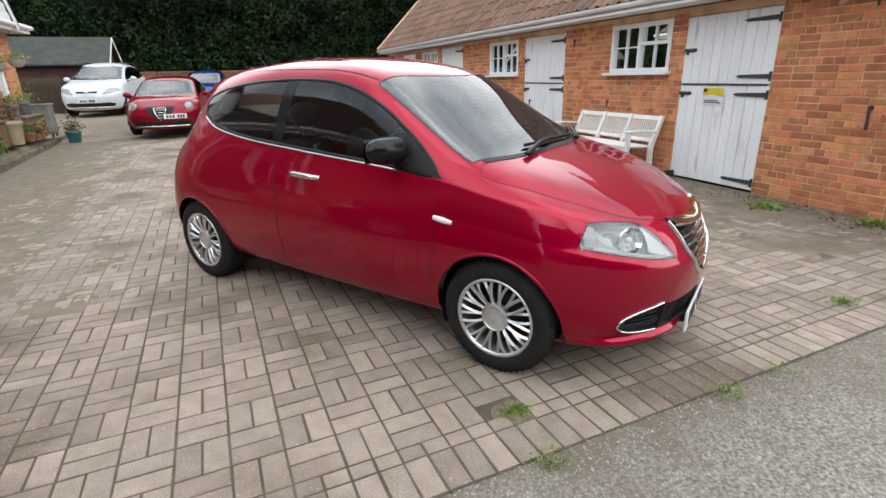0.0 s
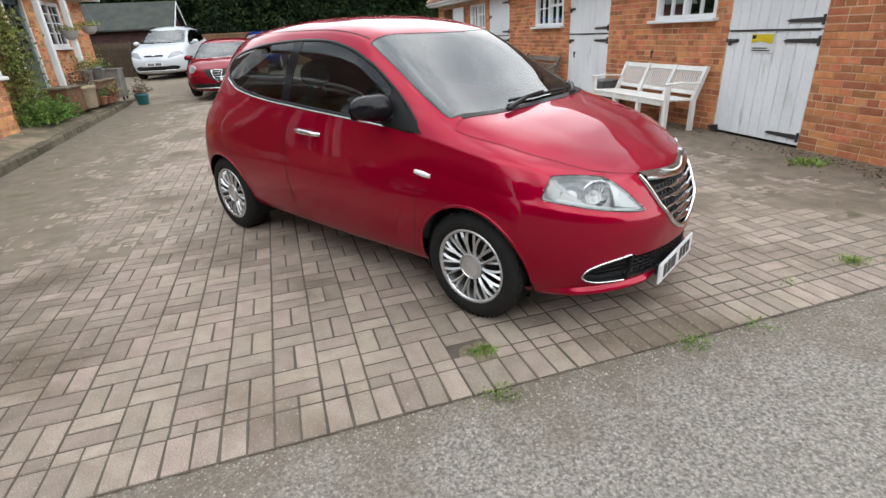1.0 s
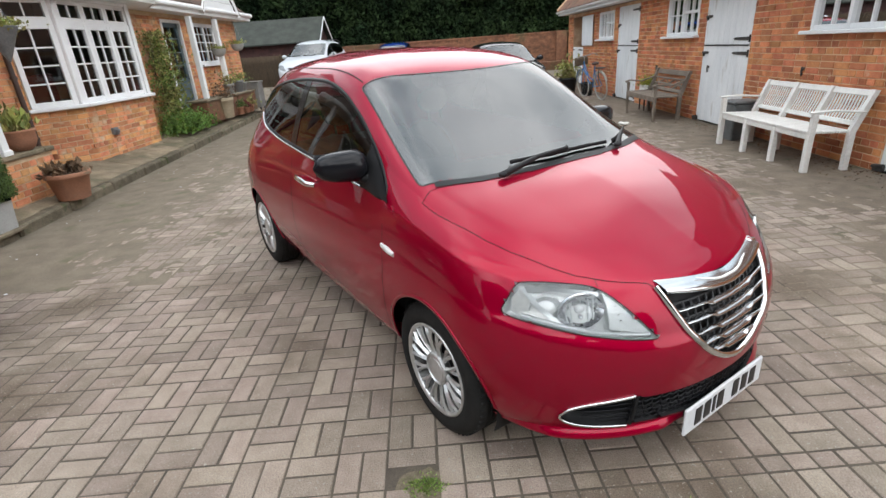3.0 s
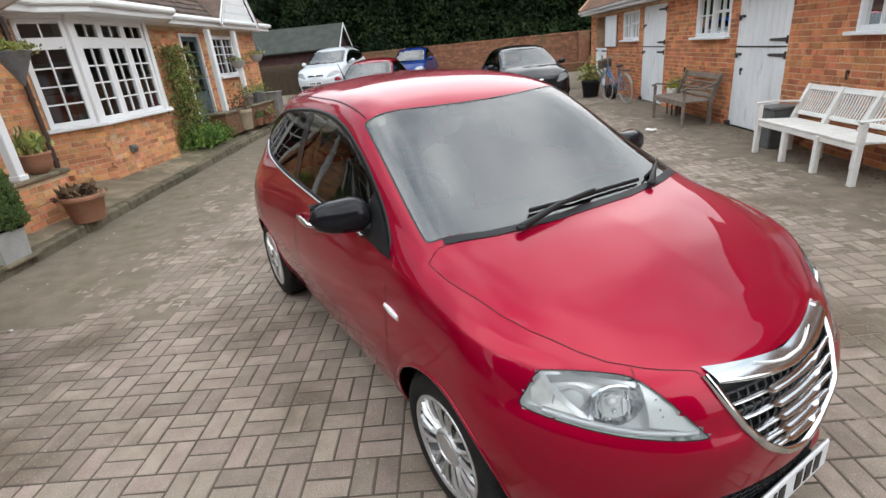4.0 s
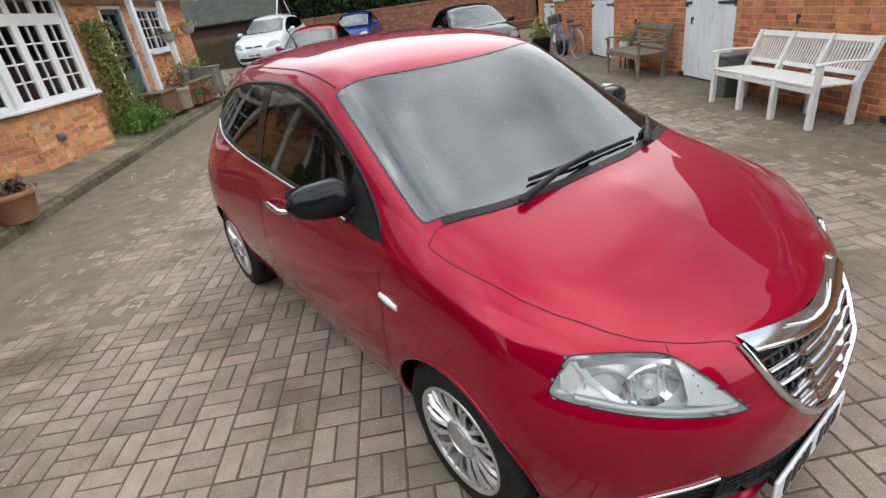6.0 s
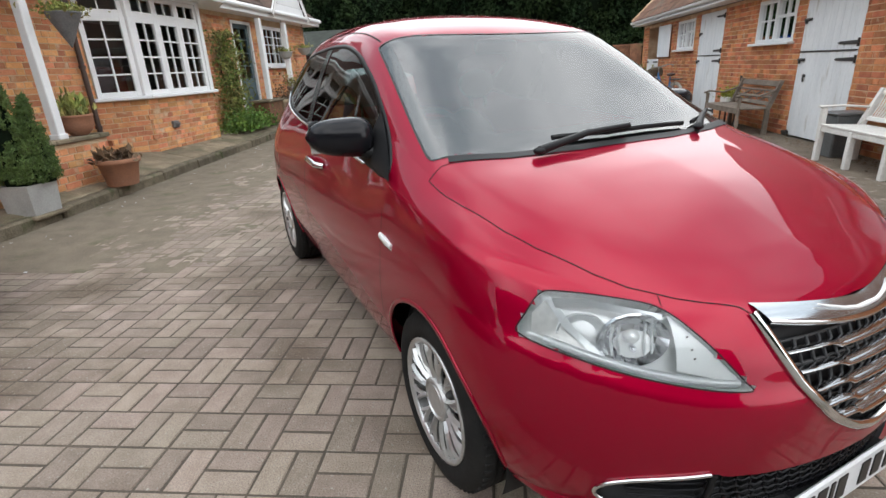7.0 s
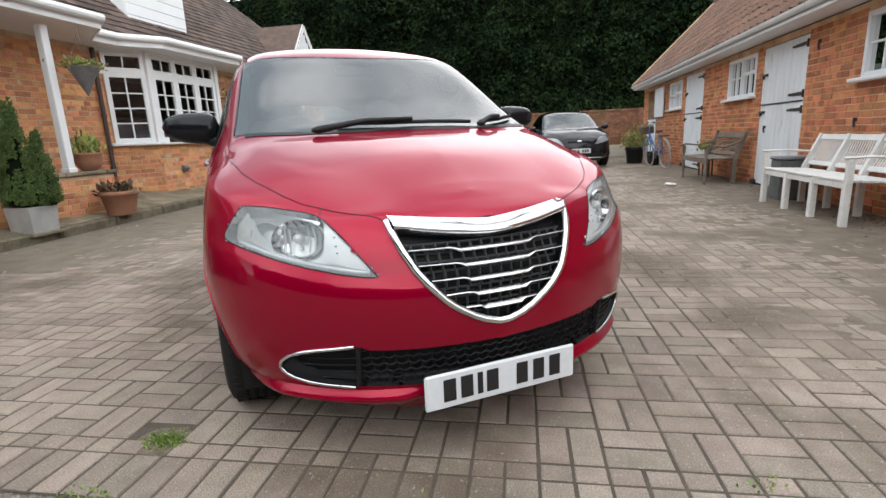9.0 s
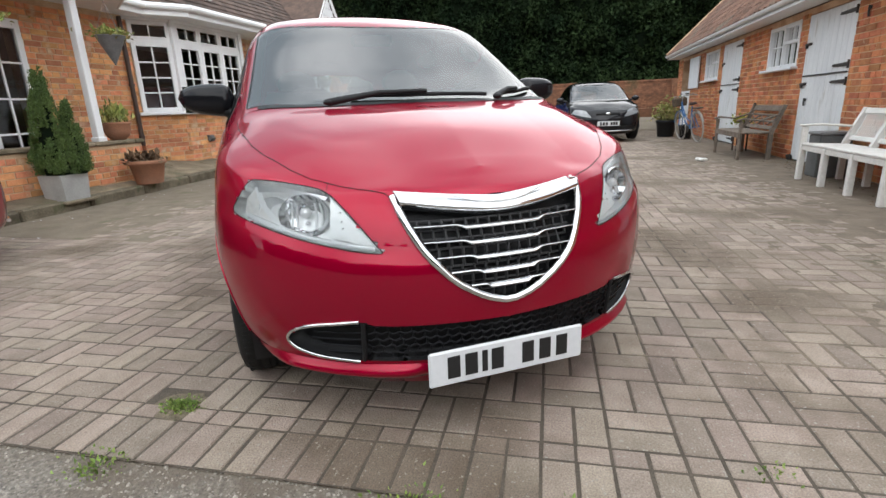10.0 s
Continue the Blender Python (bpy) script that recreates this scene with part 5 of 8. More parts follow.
GROUPS = [
    ("arch", "side", OUT_ARCH_F, lambda p: (p[..., 1] > 0.45) & (p[..., 2] < 0.7)),
    ("arch", "side", OUT_ARCH_R, lambda p: (p[..., 1] > 0.45) & (p[..., 2] < 0.7)),
    ("side_glass", "side", OUT_DLO, lambda p: (p[..., 1] > 0.35) & (p[..., 2] > 0.85)),
    ("windscreen", "top", OUT_SCREEN, lambda p: (p[..., 2] > 0.9) & (p[..., 0] > 0.2)),
    ("headlight", "front", OUT_LAMP, lambda p: p[..., 0] > 1.3),
    ("grille", "front", OUT_GRILLE, lambda p: p[..., 0] > 1.3),
    ("intake", "front", OUT_INTAKE, lambda p: p[..., 0] > 1.3),
    ("tail_light", "front", OUT_TAIL, lambda p: p[..., 0] < -1.3),
    ("rear_glass", "front", OUT_BACK, lambda p: p[..., 0] < -1.3),
    ("bonnet", "top", OUT_BONNET, lambda p: (p[..., 2] > 0.70) & (p[..., 0] > 0.9)),
    ("front_door", "side", OUT_DOOR, lambda p: p[..., 1] > 0.35),
    ("rear_door", "side", OUT_REAR, lambda p: p[..., 1] > 0.35),
]


def shell(nu=(56, 130, 30), nv=126, skip=()):
    """The body grid with its lines drawn onto the outlines, and each face's group."""
    us = np.concatenate([np.linspace(0, 1, nu[0], endpoint=False), np.linspace(1, 2, nu[1], endpoint=False), np.linspace(2, 3, nu[2] + 1)])
    vs = np.linspace(0, 9, nv + 1)
    u, v = np.meshgrid(us, vs, indexing="ij")
    p = body(u, v)
    fixed = np.zeros(u.shape, bool)
    fixed[0, :] = fixed[-1, :] = True
    mid = np.zeros(u.shape, bool)
    mid[:, -1] = True
    groups = [g for g in GROUPS if g[0] not in skip]
    for name, view, poly, region in groups:
        ax = list(AXES[view])
        q = p[..., ax]
        du, dv = np.full(u.shape, 1e9), np.full(u.shape, 1e9)
        a = np.linalg.norm(np.diff(q, axis=0), axis=-1)
        b = np.linalg.norm(np.diff(q, axis=1), axis=-1)
        du[1:], dv[:, 1:] = a, b
        du[:-1], dv[:, :-1] = np.minimum(du[:-1], a), np.minimum(dv[:, :-1], b)
        cell = np.minimum(np.maximum(du, dv), 0.05)
        dist, where = nearest(poly, q)
        sel = (dist < 0.5 * cell) & region(p) & ~fixed & ~mid
        if sel.any():
            u2, v2 = pull(u[sel], v[sel], ax, where[sel], 4, 0.03)
            p2 = body(u2, v2)
            good = np.linalg.norm(p2[..., ax] - where[sel], axis=-1) < 0.004
            idx = np.argwhere(sel)[good]
            u[idx[:, 0], idx[:, 1]], v[idx[:, 0], idx[:, 1]] = u2[good], v2[good]
            p = body(u, v)
            fixed[idx[:, 0], idx[:, 1]] = True
    mids = (p[:-1, :-1] + p[1:, :-1] + p[1:, 1:] + p[:-1, 1:]) / 4
    tag = np.full(mids.shape[:2], -1)
    for k, (name, view, poly, region) in enumerate(groups):
        hit = inside(poly, mids[..., list(AXES[view])]) & region(mids) & (tag < 0)
        tag[hit] = k
    p[:, -1, 1] = 0
    p[0, :, 1] = p[-1, :, 1] = 0
    nrm = body_normal(u, v)
    nrm[:, -1, 1] = 0
    nrm[:, -1] /= np.linalg.norm(nrm[:, -1], axis=-1, keepdims=True) + 1e-12
    return {"u": u, "v": v, "p": p, "n": nrm, "tag": tag, "names": [g[0] for g in groups]}


def panel_mesh(sh, names, mirror="both", inset=0.0, wall=False, scale=(1, 1, 1)):
    """The faces of some groups as one mesh, for the right side, the left, or both. inset sinks it, wall closes its rim to the outside."""
    p, nrm = sh["p"].reshape(-1, 3), sh["n"].reshape(-1, 3)
    nv = sh["p"].shape[1]
    want = [k for k, n in enumerate(sh["names"]) if n in names] + ([-1] if "body" in names else [])
    cells = np.argwhere(np.isin(sh["tag"], want))
    verts, norms, faces, index = [], [], [], {}

    def vert(i, side, deep):
        if abs(p[i][1]) < 1e-9:
            key = (i, 0, deep)
        else:
            key = (i, side, deep)
        if key not in index:
            index[key] = len(verts)
            q = p[i] - (nrm[i] * inset if deep else 0)
            verts.append((q[0] * scale[0], -q[1] * side * scale[1], q[2] * scale[2]))
            norms.append((nrm[i][0], -nrm[i][1] * side, nrm[i][2]))
        return index[key]

    sides = {"both": (1, -1), "right": (1,), "left": (-1,)}[mirror]
    for side in sides:
        edges = {}
        for i, j in cells:
            quad = [i * nv + j, (i + 1) * nv + j, (i + 1) * nv + j + 1, i * nv + j + 1]
            pts = [p[q] for q in quad]
            keep = [q for k, q in enumerate(quad) if np.linalg.norm(pts[k] - pts[k - 1]) > 1e-7]
            if len(keep) < 3:
                continue
            if side > 0:
                keep = keep[::-1]
            faces.append(tuple(vert(q, side, inset > 0) for q in keep))
            if wall:
                for a, b in zip(keep, keep[1:] + keep[:1]):
                    if (b, a) in edges:
                        del edges[b, a]
                    else:
                        edges[a, b] = True
        for a, b in edges if wall else ():
            if abs(p[a][1]) < 1e-9 and abs(p[b][1]) < 1e-9:
                continue
            faces.append((vert(b, side, True), vert(a, side, True), vert(a, side, False), vert(b, side, False)))
    me = bpy.data.meshes.new(names[0])
    me.from_pydata(verts, [], faces)
    me.polygons.foreach_set("use_smooth", [True] * len(faces))
    if not wall:
        me.normals_split_custom_set_from_vertices(norms)
    me.update()
    return me


def on_shell(sh, view, pts, region):
    """Places and normals on the right side of the shell that show at pts in a view."""
    ax = list(AXES[view])
    p = sh["p"]
    ok = np.argwhere(region(p))
    q = p[ok[:, 0], ok[:, 1]][:, ax]
    us, vs = [], []
    for t in pts:
        k = ok[np.argmin(np.linalg.norm(q - np.array(t), axis=1))]
        us.append(sh["u"][k[0], k[1]])
        vs.append(sh["v"][k[0], k[1]])
    u, v = pull(np.array(us), np.array(vs), ax, np.array(pts), 5, 0.06)
    return body(u, v), body_normal(u, v)


def fine(pts, step=0.02, closed=False):
    """The same line with points every step metres."""
    out = []
    k = len(pts)
    for i in range(k if closed else k - 1):
        a, b = np.array(pts[i]), np.array(pts[(i + 1) % k])
        n = max(1, int(np.linalg.norm(b - a) / step))
        out += [tuple(a + (b - a) * t / n) for t in range(n)]
    if not closed:
        out.append(tuple(pts[-1]))
    return out


def ribbon(p, n, width, lift, side=1, closed=False, thick=0.0):
    """A band along places on the shell, standing lift above it."""
    s = Shape()
    k = len(p)
    p, n = np.array(p), np.array(n)
    for i in range(k):
        a, b = p[(i - 1) % k] if closed or i else p[i], p[(i + 1) % k] if closed or i < k - 1 else p[i]
        d = b - a
        w = np.cross(n[i], d)
        w = w / (np.linalg.norm(w) + 1e-12) * width / 2
        for q in ((p[i] - w - n[i] * 0.002, p[i] - w + n[i] * lift, p[i] + w + n[i] * lift, p[i] + w - n[i] * 0.002) if thick else (p[i] - w + n[i] * lift, p[i] + w + n[i] * lift)):
            s.v.append((q[0], -q[1] * side, q[2]))
    m = 4 if thick else 2
    for i in range(k if closed else k - 1):
        j = (i + 1) % k
        for c in range(m - 1):
            q = (i * m + c, i * m + c + 1, j * m + c + 1, j * m + c)
            s.f.append(q if side > 0 else q[::-1])
    s.smooth = [True] * len(s.f)
    return s


def wheel_shapes(radius, width, rim, spokes=14):
    """Tyre, rim, spokes and hub of a wheel whose outer face looks along +y."""
    y = width / 2
    turn = pose(0, 0, 0, -90, 0, 0)
    tyre = Shape().lathe([(rim - 0.004, -y + 0.012), (rim + 0.012, -y + 0.002), (radius - 0.05, -y - 0.004), (radius - 0.018, -y + 0.008), (radius - 0.004, -y + 0.03), (radius, -y + 0.05),
                          (radius, -0.034), (radius - 0.008, -0.031), (radius - 0.008, -0.027), (radius, -0.024), (radius, -0.004), (radius - 0.008, -0.002), (radius - 0.008, 0.002),
                          (radius, 0.004), (radius, 0.024), (radius - 0.008, 0.027), (radius - 0.008, 0.031), (radius, 0.034),
                          (radius, y - 0.05), (radius - 0.004, y - 0.03), (radius - 0.018, y - 0.008), (radius - 0.05, y + 0.004), (rim + 0.012, y - 0.002), (rim - 0.004, y - 0.012)],
                         56, turn, cap=False)
    for k in range(56):
        a = 2 * math.pi * k / 56
        for yy in (-0.055, 0.055):
            tyre.box((0, yy, radius - 0.0055), (0.012, 0.034, 0.010), 0.002, Matrix.Rotation(a, 4, "Y"))
    ring = Shape().lathe([(rim - 0.03, -y + 0.02), (rim - 0.006, -y + 0.01), (rim - 0.025, -0.02), (rim - 0.022, y - 0.03), (rim + 0.002, y - 0.014), (rim + 0.004, y - 0.004), (rim - 0.006, y - 0.001), (rim - 0.012, y - 0.012), (rim - 0.03, y - 0.045)],
                         56, turn, cap=False)
    face = Shape()
    at = lambda h, b, d: (h * math.sin(b), y - d, h * math.cos(b))
    h0, h1 = rim * 0.30, rim - 0.006
    for k in range(spokes):
        # a straight bar from the hub, and a second one that leaves it for the gap beside it
        a, step = 2 * math.pi * k / spokes, 2 * math.pi / spokes
        way = 1 if k % 2 else -1
        b0, b1 = a - 0.06 * way * step, a + 0.26 * way * step
        bar = lambda g, d: at(h0 + g * (h1 - h0), b0 + g * (b1 - b0), d)
        face.tube([bar(0, 0.028), bar(0.35, 0.016), bar(0.7, 0.012), bar(1, 0.018)], [0.0115, 0.0102, 0.0100, 0.0108], 4, flat=(1.0, 0.85), smooth=False)
        e1 = a - 0.26 * way * step
        fork = [0.22, 0.48, 0.74, 1.0]
        line = [at(h0 + g * (h1 - h0), b0 + 0.22 * (b1 - b0) + (e1 - b0 - 0.22 * (b1 - b0)) * (g - 0.22) / 0.78, d) for g, d in zip(fork, (0.024, 0.017, 0.015, 0.021))]
        face.tube(line, [0.0086, 0.0094, 0.0098, 0.0104], 4, flat=(1.0, 0.85), smooth=False)
    hub = Shape().lathe([(0.02, y - 0.05), (rim * 0.34, y - 0.045), (rim * 0.36, y - 0.020), (rim * 0.345, y - 0.009), (rim * 0.31, y - 0.006), (rim * 0.29, y - 0.012), (rim * 0.26, y - 0.012), (rim * 0.25, y - 0.008), (0.005, y - 0.005)], 32, turn, smooth=False)
    back = Shape().lathe([(0.02, -y + 0.05), (rim * 0.62, -y + 0.05), (rim * 0.62, 0.0), (0.02, 0.0)], 32, turn)
    back.box((0.09, 0.0, 0.05), (0.07, 0.06, 0.11), 0.012)
    return tyre, ring, face, hub, back


def add_wheel(car, x, y, radius, width, rim, k, spokes=14):
    """One wheel under a car; k = -1 for the right side."""
    tyre, ring, face, hub, back = wheel_shapes(radius, width, rim, spokes)
    m = pose(x, y, radius, 0, 12, 0 if k > 0 else 180)
    w = part("wheel", ring, RIMGREY, car, m=m)
    part("rim_lip", Shape().lathe([(rim - 0.014, width / 2 - 0.013), (rim - 0.006, width / 2 + 0.001), (rim + 0.003, width / 2 - 0.002), (rim + 0.003, width / 2 - 0.012)], 56, pose(0, 0, 0, -90, 0, 0), cap=False), ALLOY, w)
    part("tyre", tyre, RUBBER, w)
    part("spokes", face, ALLOY, w)
    part("hub_cap", hub, ALLOY, w)
    part("brake", back, BLACKPL, w)
    return w

CAR_AT = pose(1.061, 3.349, 0, 0, 0, -56.4)
hero = thing("car", CAR_AT, "glossy red five-door hatchback with chrome shield grille, parked on block paving", "car")
sh = shell()
part("body", panel_mesh(sh, ["body"]), REDPAINT, hero)
bonnet = part("bonnet", panel_mesh(sh, ["bonnet"]), REDPAINT, hero)
for side, k in (("right", 1), ("left", -1)):
    fd_ = part("front_door", panel_mesh(sh, ["front_door"], side), REDPAINT, hero)
    rd_ = part("rear_door", panel_mesh(sh, ["rear_door"], side), REDPAINT, hero)
    part("side_window", panel_mesh(sh, ["side_glass"], side), CARGLASS, hero, "dark tinted side glass")
    tl = part("tail_light", panel_mesh(sh, ["tail_light"], side), REDLENS, hero, "red tail light")

    # headlight: clear cover over a bright housing with bowls
    hl = part("headlight", panel_mesh(sh, ["headlight"], side, inset=0.048, wall=True), LAMPGREY, hero, "clear headlight with chrome bowls")
    cover = part("lens_cover", panel_mesh(sh, ["headlight"], side), LAMPGLASS, hl)
    p, n = on_shell(sh, "front", fine(OUT_LAMP, 0.015, True), lambda p: p[..., 0] > 1.3)
    part("rubber_seal", ribbon(p, n, 0.0035, 0.001, k, True), SEAM, hl)
    lamp_r = lambda p: p[..., 0] > 1.3

    def lamp_sheet(line_a, line_b, inset, n=9, rows=6):
        """A smooth sheet under the lamp cover between two lines of the front view."""
        s = Shape()
        la, lb = ([Vector(l[0]).lerp(Vector(l[1]), i / (n - 1)) if len(l) == 2 else Vector(l[i * (len(l) - 1) // (n - 1)]) for i in range(n)]
                  for l in (line_a, line_b))
        pts = [tuple(la[i].lerp(lb[i], j / (rows - 1))) for j in range(rows) for i in range(n)]
        q, nn = on_shell(sh, "front", pts, lamp_r)
        v = [(a[0] - b[0] * inset, -(a[1] - b[1] * inset) * k, a[2] - b[2] * inset) for a, b in zip(q, nn)]
        f = [(j * n + i, j * n + i + 1, (j + 1) * n + i + 1, (j + 1) * n + i) for j in range(rows - 1) for i in range(n - 1)]
        s.add(v, f, None, True)
        return s

    # wide fluted reflector with a hooded bulb
    q, nn = on_shell(sh, "front", [(0.553, 0.700)], lamp_r)
    c, d = Vector(q[0]) - Vector(nn[0]) * 0.020, Vector((0.88, 0.44, 0.12)).normalized()
    c.y, d.y = -c.y * k, -d.y * k
    m = Matrix.Translation(c) @ d.to_track_quat("Z", "Y").to_matrix().to_4x4() @ Matrix.Diagonal((1.22, 0.94, 1, 1))
    s = Shape()
    s.lathe([(0.008, -0.036), (0.030, -0.031), (0.048, -0.018), (0.061, 0.0), (0.064, 0.004), (0.066, -0.004)], 18, m, cap=False, smooth=False)
    part("reflector_bowl", s, CHROME, hl, "faceted chrome reflector")
    s = Shape()
    s.ball((0, 0.006, -0.012), (0.015, 0.017, 0.016), m)
    part("bulb_shield", s, LAMPGREY, hl)
    s = Shape()
    s.ball((0.004, -0.027, -0.018), (0.007, 0.008, 0.012), m)
    part("bulb", s, CHROME, hl)
    q, nn = on_shell(sh, "front", [(0.640, 0.712)], lamp_r)
    c, d = Vector(q[0]) - Vector(nn[0]) * 0.030, Vector((0.80, 0.58, 0.14)).normalized()
    c.y, d.y = -c.y * k, -d.y * k
    m_o = Matrix.Translation(c) @ d.to_track_quat("Z", "Y").to_matrix().to_4x4() @ Matrix.Diagonal((1.15, 0.90, 1, 1))
    s = Shape()
    s.lathe([(0.006, -0.028), (0.022, -0.024), (0.035, -0.012), (0.044, 0.002), (0.047, 0.004), (0.049, -0.004)], 14, m_o, cap=False, smooth=False)
    part("outer_reflector", s, LAMPCHROME, hl, "fluted outer reflector")
    for x_ in (-0.034, -0.022, 0.024, 0.037):
        s = Shape()
        s.tube([(x_, -0.040, -0.010), (x_ * 1.05, 0.0, -0.020), (x_, 0.036, -0.010)], 0.0028, 6, m)
        part("reflector_rib", s, LAMPCHROME, hl)
    part("inner_bezel", lamp_sheet([(0.470, 0.748), (0.368, 0.606)], [(0.492, 0.640), (0.375, 0.606)], 0.012), LAMPBEZEL, hl, "smooth silver bezel")
    part("upper_bezel", lamp_sheet([(0.668, 0.776), (0.600, 0.776), (0.476, 0.748)], [(0.668, 0.757), (0.600, 0.760), (0.490, 0.735)], 0.012), LAMPCHROME, hl)
    part("indicator_housing", lamp_sheet([(0.712, 0.740), (0.722, 0.700), (0.690, 0.682)], [(0.680, 0.772), (0.668, 0.720), (0.632, 0.665)], 0.022), LAMPPALE, hl,
         "pale grey indicator housing")
    part("divider_bar", lamp_sheet([(0.680, 0.772), (0.668, 0.720), (0.622, 0.652)], [(0.665, 0.772), (0.650, 0.720), (0.598, 0.648)], 0.014), LAMPCHROME, hl)
    for z_ in (0.715, 0.690, 0.672):
        q, nn = on_shell(sh, "front", [(0.452, z_ - 0.01)], lamp_r)
        s = Shape()
        p0 = Vector(q[0]) - Vector(nn[0]) * 0.012
        s.ball((p0.x, -p0.y * k, p0.z), (0.002, 0.003, 0.002))
        part("bezel_mark", s, SEAM, hl)
    rim_line = [(0.705, 0.690), (0.62, 0.660), (0.52, 0.630), (0.42, 0.611), (0.375, 0.606)]
    q, nn = on_shell(sh, "front", fine(smooth_loop(rim_line, 2, False), 0.015), lamp_r)
    s = Shape()
    s.tube([(a[0] - b[0] * 0.014, -(a[1] - b[1] * 0.014) * k, a[2] - b[2] * 0.014) for a, b in zip(q, nn)], 0.009, 8)
    part("lamp_rim", s, LAMPCHROME, hl)

    # window surround, chrome waist strip and centre pillar
    side_r = lambda p: (p[..., 1] > 0.35) & (p[..., 2] > 0.85)
    p, n = on_shell(sh, "side", fine(OUT_DLO, 0.025, True), side_r)
    part("window_seal", ribbon(p, n, 0.020, 0.002, k, True, 0.1), BLACKPL, hero)
    low = fine(smooth_loop([(0.62, 0.946), (0.55, 0.953), (0.0, 0.993), (-0.55, 1.033), (-0.93, 1.088), (-1.10, 1.155)], 2, False), 0.025)
    p, n = on_shell(sh, "side", low, side_r)
    part("waist_strip", ribbon(p, n, 0.009, 0.006, k, False, 0.1), CHROME, hero, "thin chrome strip under the windows")
    p, n = on_shell(sh, "side", fine([(-0.290, 1.025), (-0.280, 1.2), (-0.250, 1.385)], 0.03), side_r)
    part("door_pillar", ribbon(p, n, 0.092, 0.002, k), GLOSSBLACK, hero, "black door pillar")
    lo_, hi_ = [(0.895, 0.927), (0.60, 0.962)], [(0.893, 0.931), (0.64, 1.128)]
    s = Shape()
    pts = [tuple(Vector(lo_[0]).lerp(Vector(lo_[1]), i / 12).lerp(Vector(hi_[0]).lerp(Vector(hi_[1]), i / 12), j / 6)) for i in range(13) for j in range(7)]
    q, nn = on_shell(sh, "side", pts, side_r)
    s.add([(a_[0] + b_[0] * 0.006, -(a_[1] + b_[1] * 0.006) * k, a_[2] + b_[2] * 0.006) for a_, b_ in zip(q, nn)],
          [(i * 7 + j, i * 7 + 7 + j, i * 7 + 8 + j, i * 7 + 1 + j)[::k] for i in range(12) for j in range(6)], None, True)
    part("mirror_panel", s, BLACKPL, hero, "black corner panel behind the mirror")

    # shut lines
    near_side = lambda p: p[..., 1] > 0.35
    for poly in (OUT_DOOR, OUT_REAR):
        low_part = fine(poly, 0.03, True)
        stop = next(i for i, q in enumerate(low_part) if i > 20 and q[1] > 0.99)
        p, n = on_shell(sh, "side", low_part[:stop], near_side)
        part("shut_line", ribbon(p, n, 0.0028, 0.0008, k), SEAM, hero)
    line = [q for q in fine(OUT_BONNET, 0.02, True) if 0.02 < q[1] and q[0] < 1.825 and q[1] > 0.29 and q[0] > 1.02]
    p, n = on_shell(sh, "top", line, lambda p: (p[..., 2] > 0.70) & (p[..., 0] > 0.9))
    part("shut_line", ribbon(p, n, 0.0028, 0.0008, k), SEAM, hero)
    p, n = on_shell(sh, "front", fine([(0.475, 0.757), (0.466, 0.775)], 0.01), lambda p: p[..., 0] > 1.5)
    part("shut_line", ribbon(p, n, 0.002, 0.0008, k), SEAM, hero)

    p, n = on_shell(sh, "top", fine([(0.36, 0.562), (0.1, 0.553), (-0.4, 0.540), (-0.9, 0.510), (-1.2, 0.455)], 0.04), lambda p: p[..., 2] > 1.25)
    part("roof_seam", ribbon(p, n, 0.006, 0.0012, k), SEAM, hero)

    # handle, side repeater
    q, nn = on_shell(sh, "side", [(0.085, 0.862), (-0.125, 0.872)], near_side)
    s = Shape()
    h = [Vector(q[0]) + Vector(nn[0]) * t for t in (0.002,)] + [Vector(q[0]).lerp(Vector(q[1]), f) + Vector(nn[0]) * 0.036 for f in (0.12, 0.4, 0.7, 0.9)] + [Vector(q[1]) + Vector(nn[1]) * 0.002]
    s.tube([(a.x, -a.y * k, a.z) for a in h], [0.012, 0.013, 0.015, 0.015, 0.014, 0.012], 8, flat=(0.8, 1.1))
    part("door_handle", s, CHROME, fd_, "chrome door handle")
    q, nn = on_shell(sh, "side", [(0.975, 0.735), (0.87, 0.748)], near_side)
    s = Shape()
    s.tube([(a[0] + b[0] * 0.002, -(a[1] + b[1] * 0.002) * k, a[2]) for a, b in ((q[0], nn[0]), (0.5 * (q[0] + q[1]), nn[0]), (q[1], nn[1]))], [0.011, 0.016, 0.012], 8, flat=(0.6, 1.0))
    part("side_repeater", s, LAMPGREY, hero, "pale side indicator lens")

    # door mirror
    mm = Matrix.Translation((0.63, -0.84 * k, 1.05))
    s = Shape()
    prof = []
    for i in range(15):
        t = -1 + 2 * i / 14
        yy = 0.120 * t
        sc = (1 - abs(t) ** (2.7 if t > 0 else 5.0)) ** 0.5
        prof.append((yy, (0.064 - 0.010 * t) * sc + 0.004, 0.072 * sc * (1 - 0.12 * t) + 0.004))
    ring_n = 18
    vv = []
    for yy, rz, rx in prof:
        for a in range(ring_n):
            an = 2 * math.pi * a / ring_n
            cx, cz = math.cos(an), math.sin(an)
            cx = math.copysign(abs(cx) ** 0.8, cx)
            cz = math.copysign(abs(cz) ** 0.75, cz)
            x = rx * cx * (1.0 if cx > 0 else 0.42)
            vv.append((x - 0.02 - 0.056 * yy, -yy * k, rz * cz + 0.06 * yy))
    ff = [(i * ring_n + a, i * ring_n + (a + 1) % ring_n, (i + 1) * ring_n + (a + 1) % ring_n, (i + 1) * ring_n + a) for i in range(14) for a in range(ring_n)]
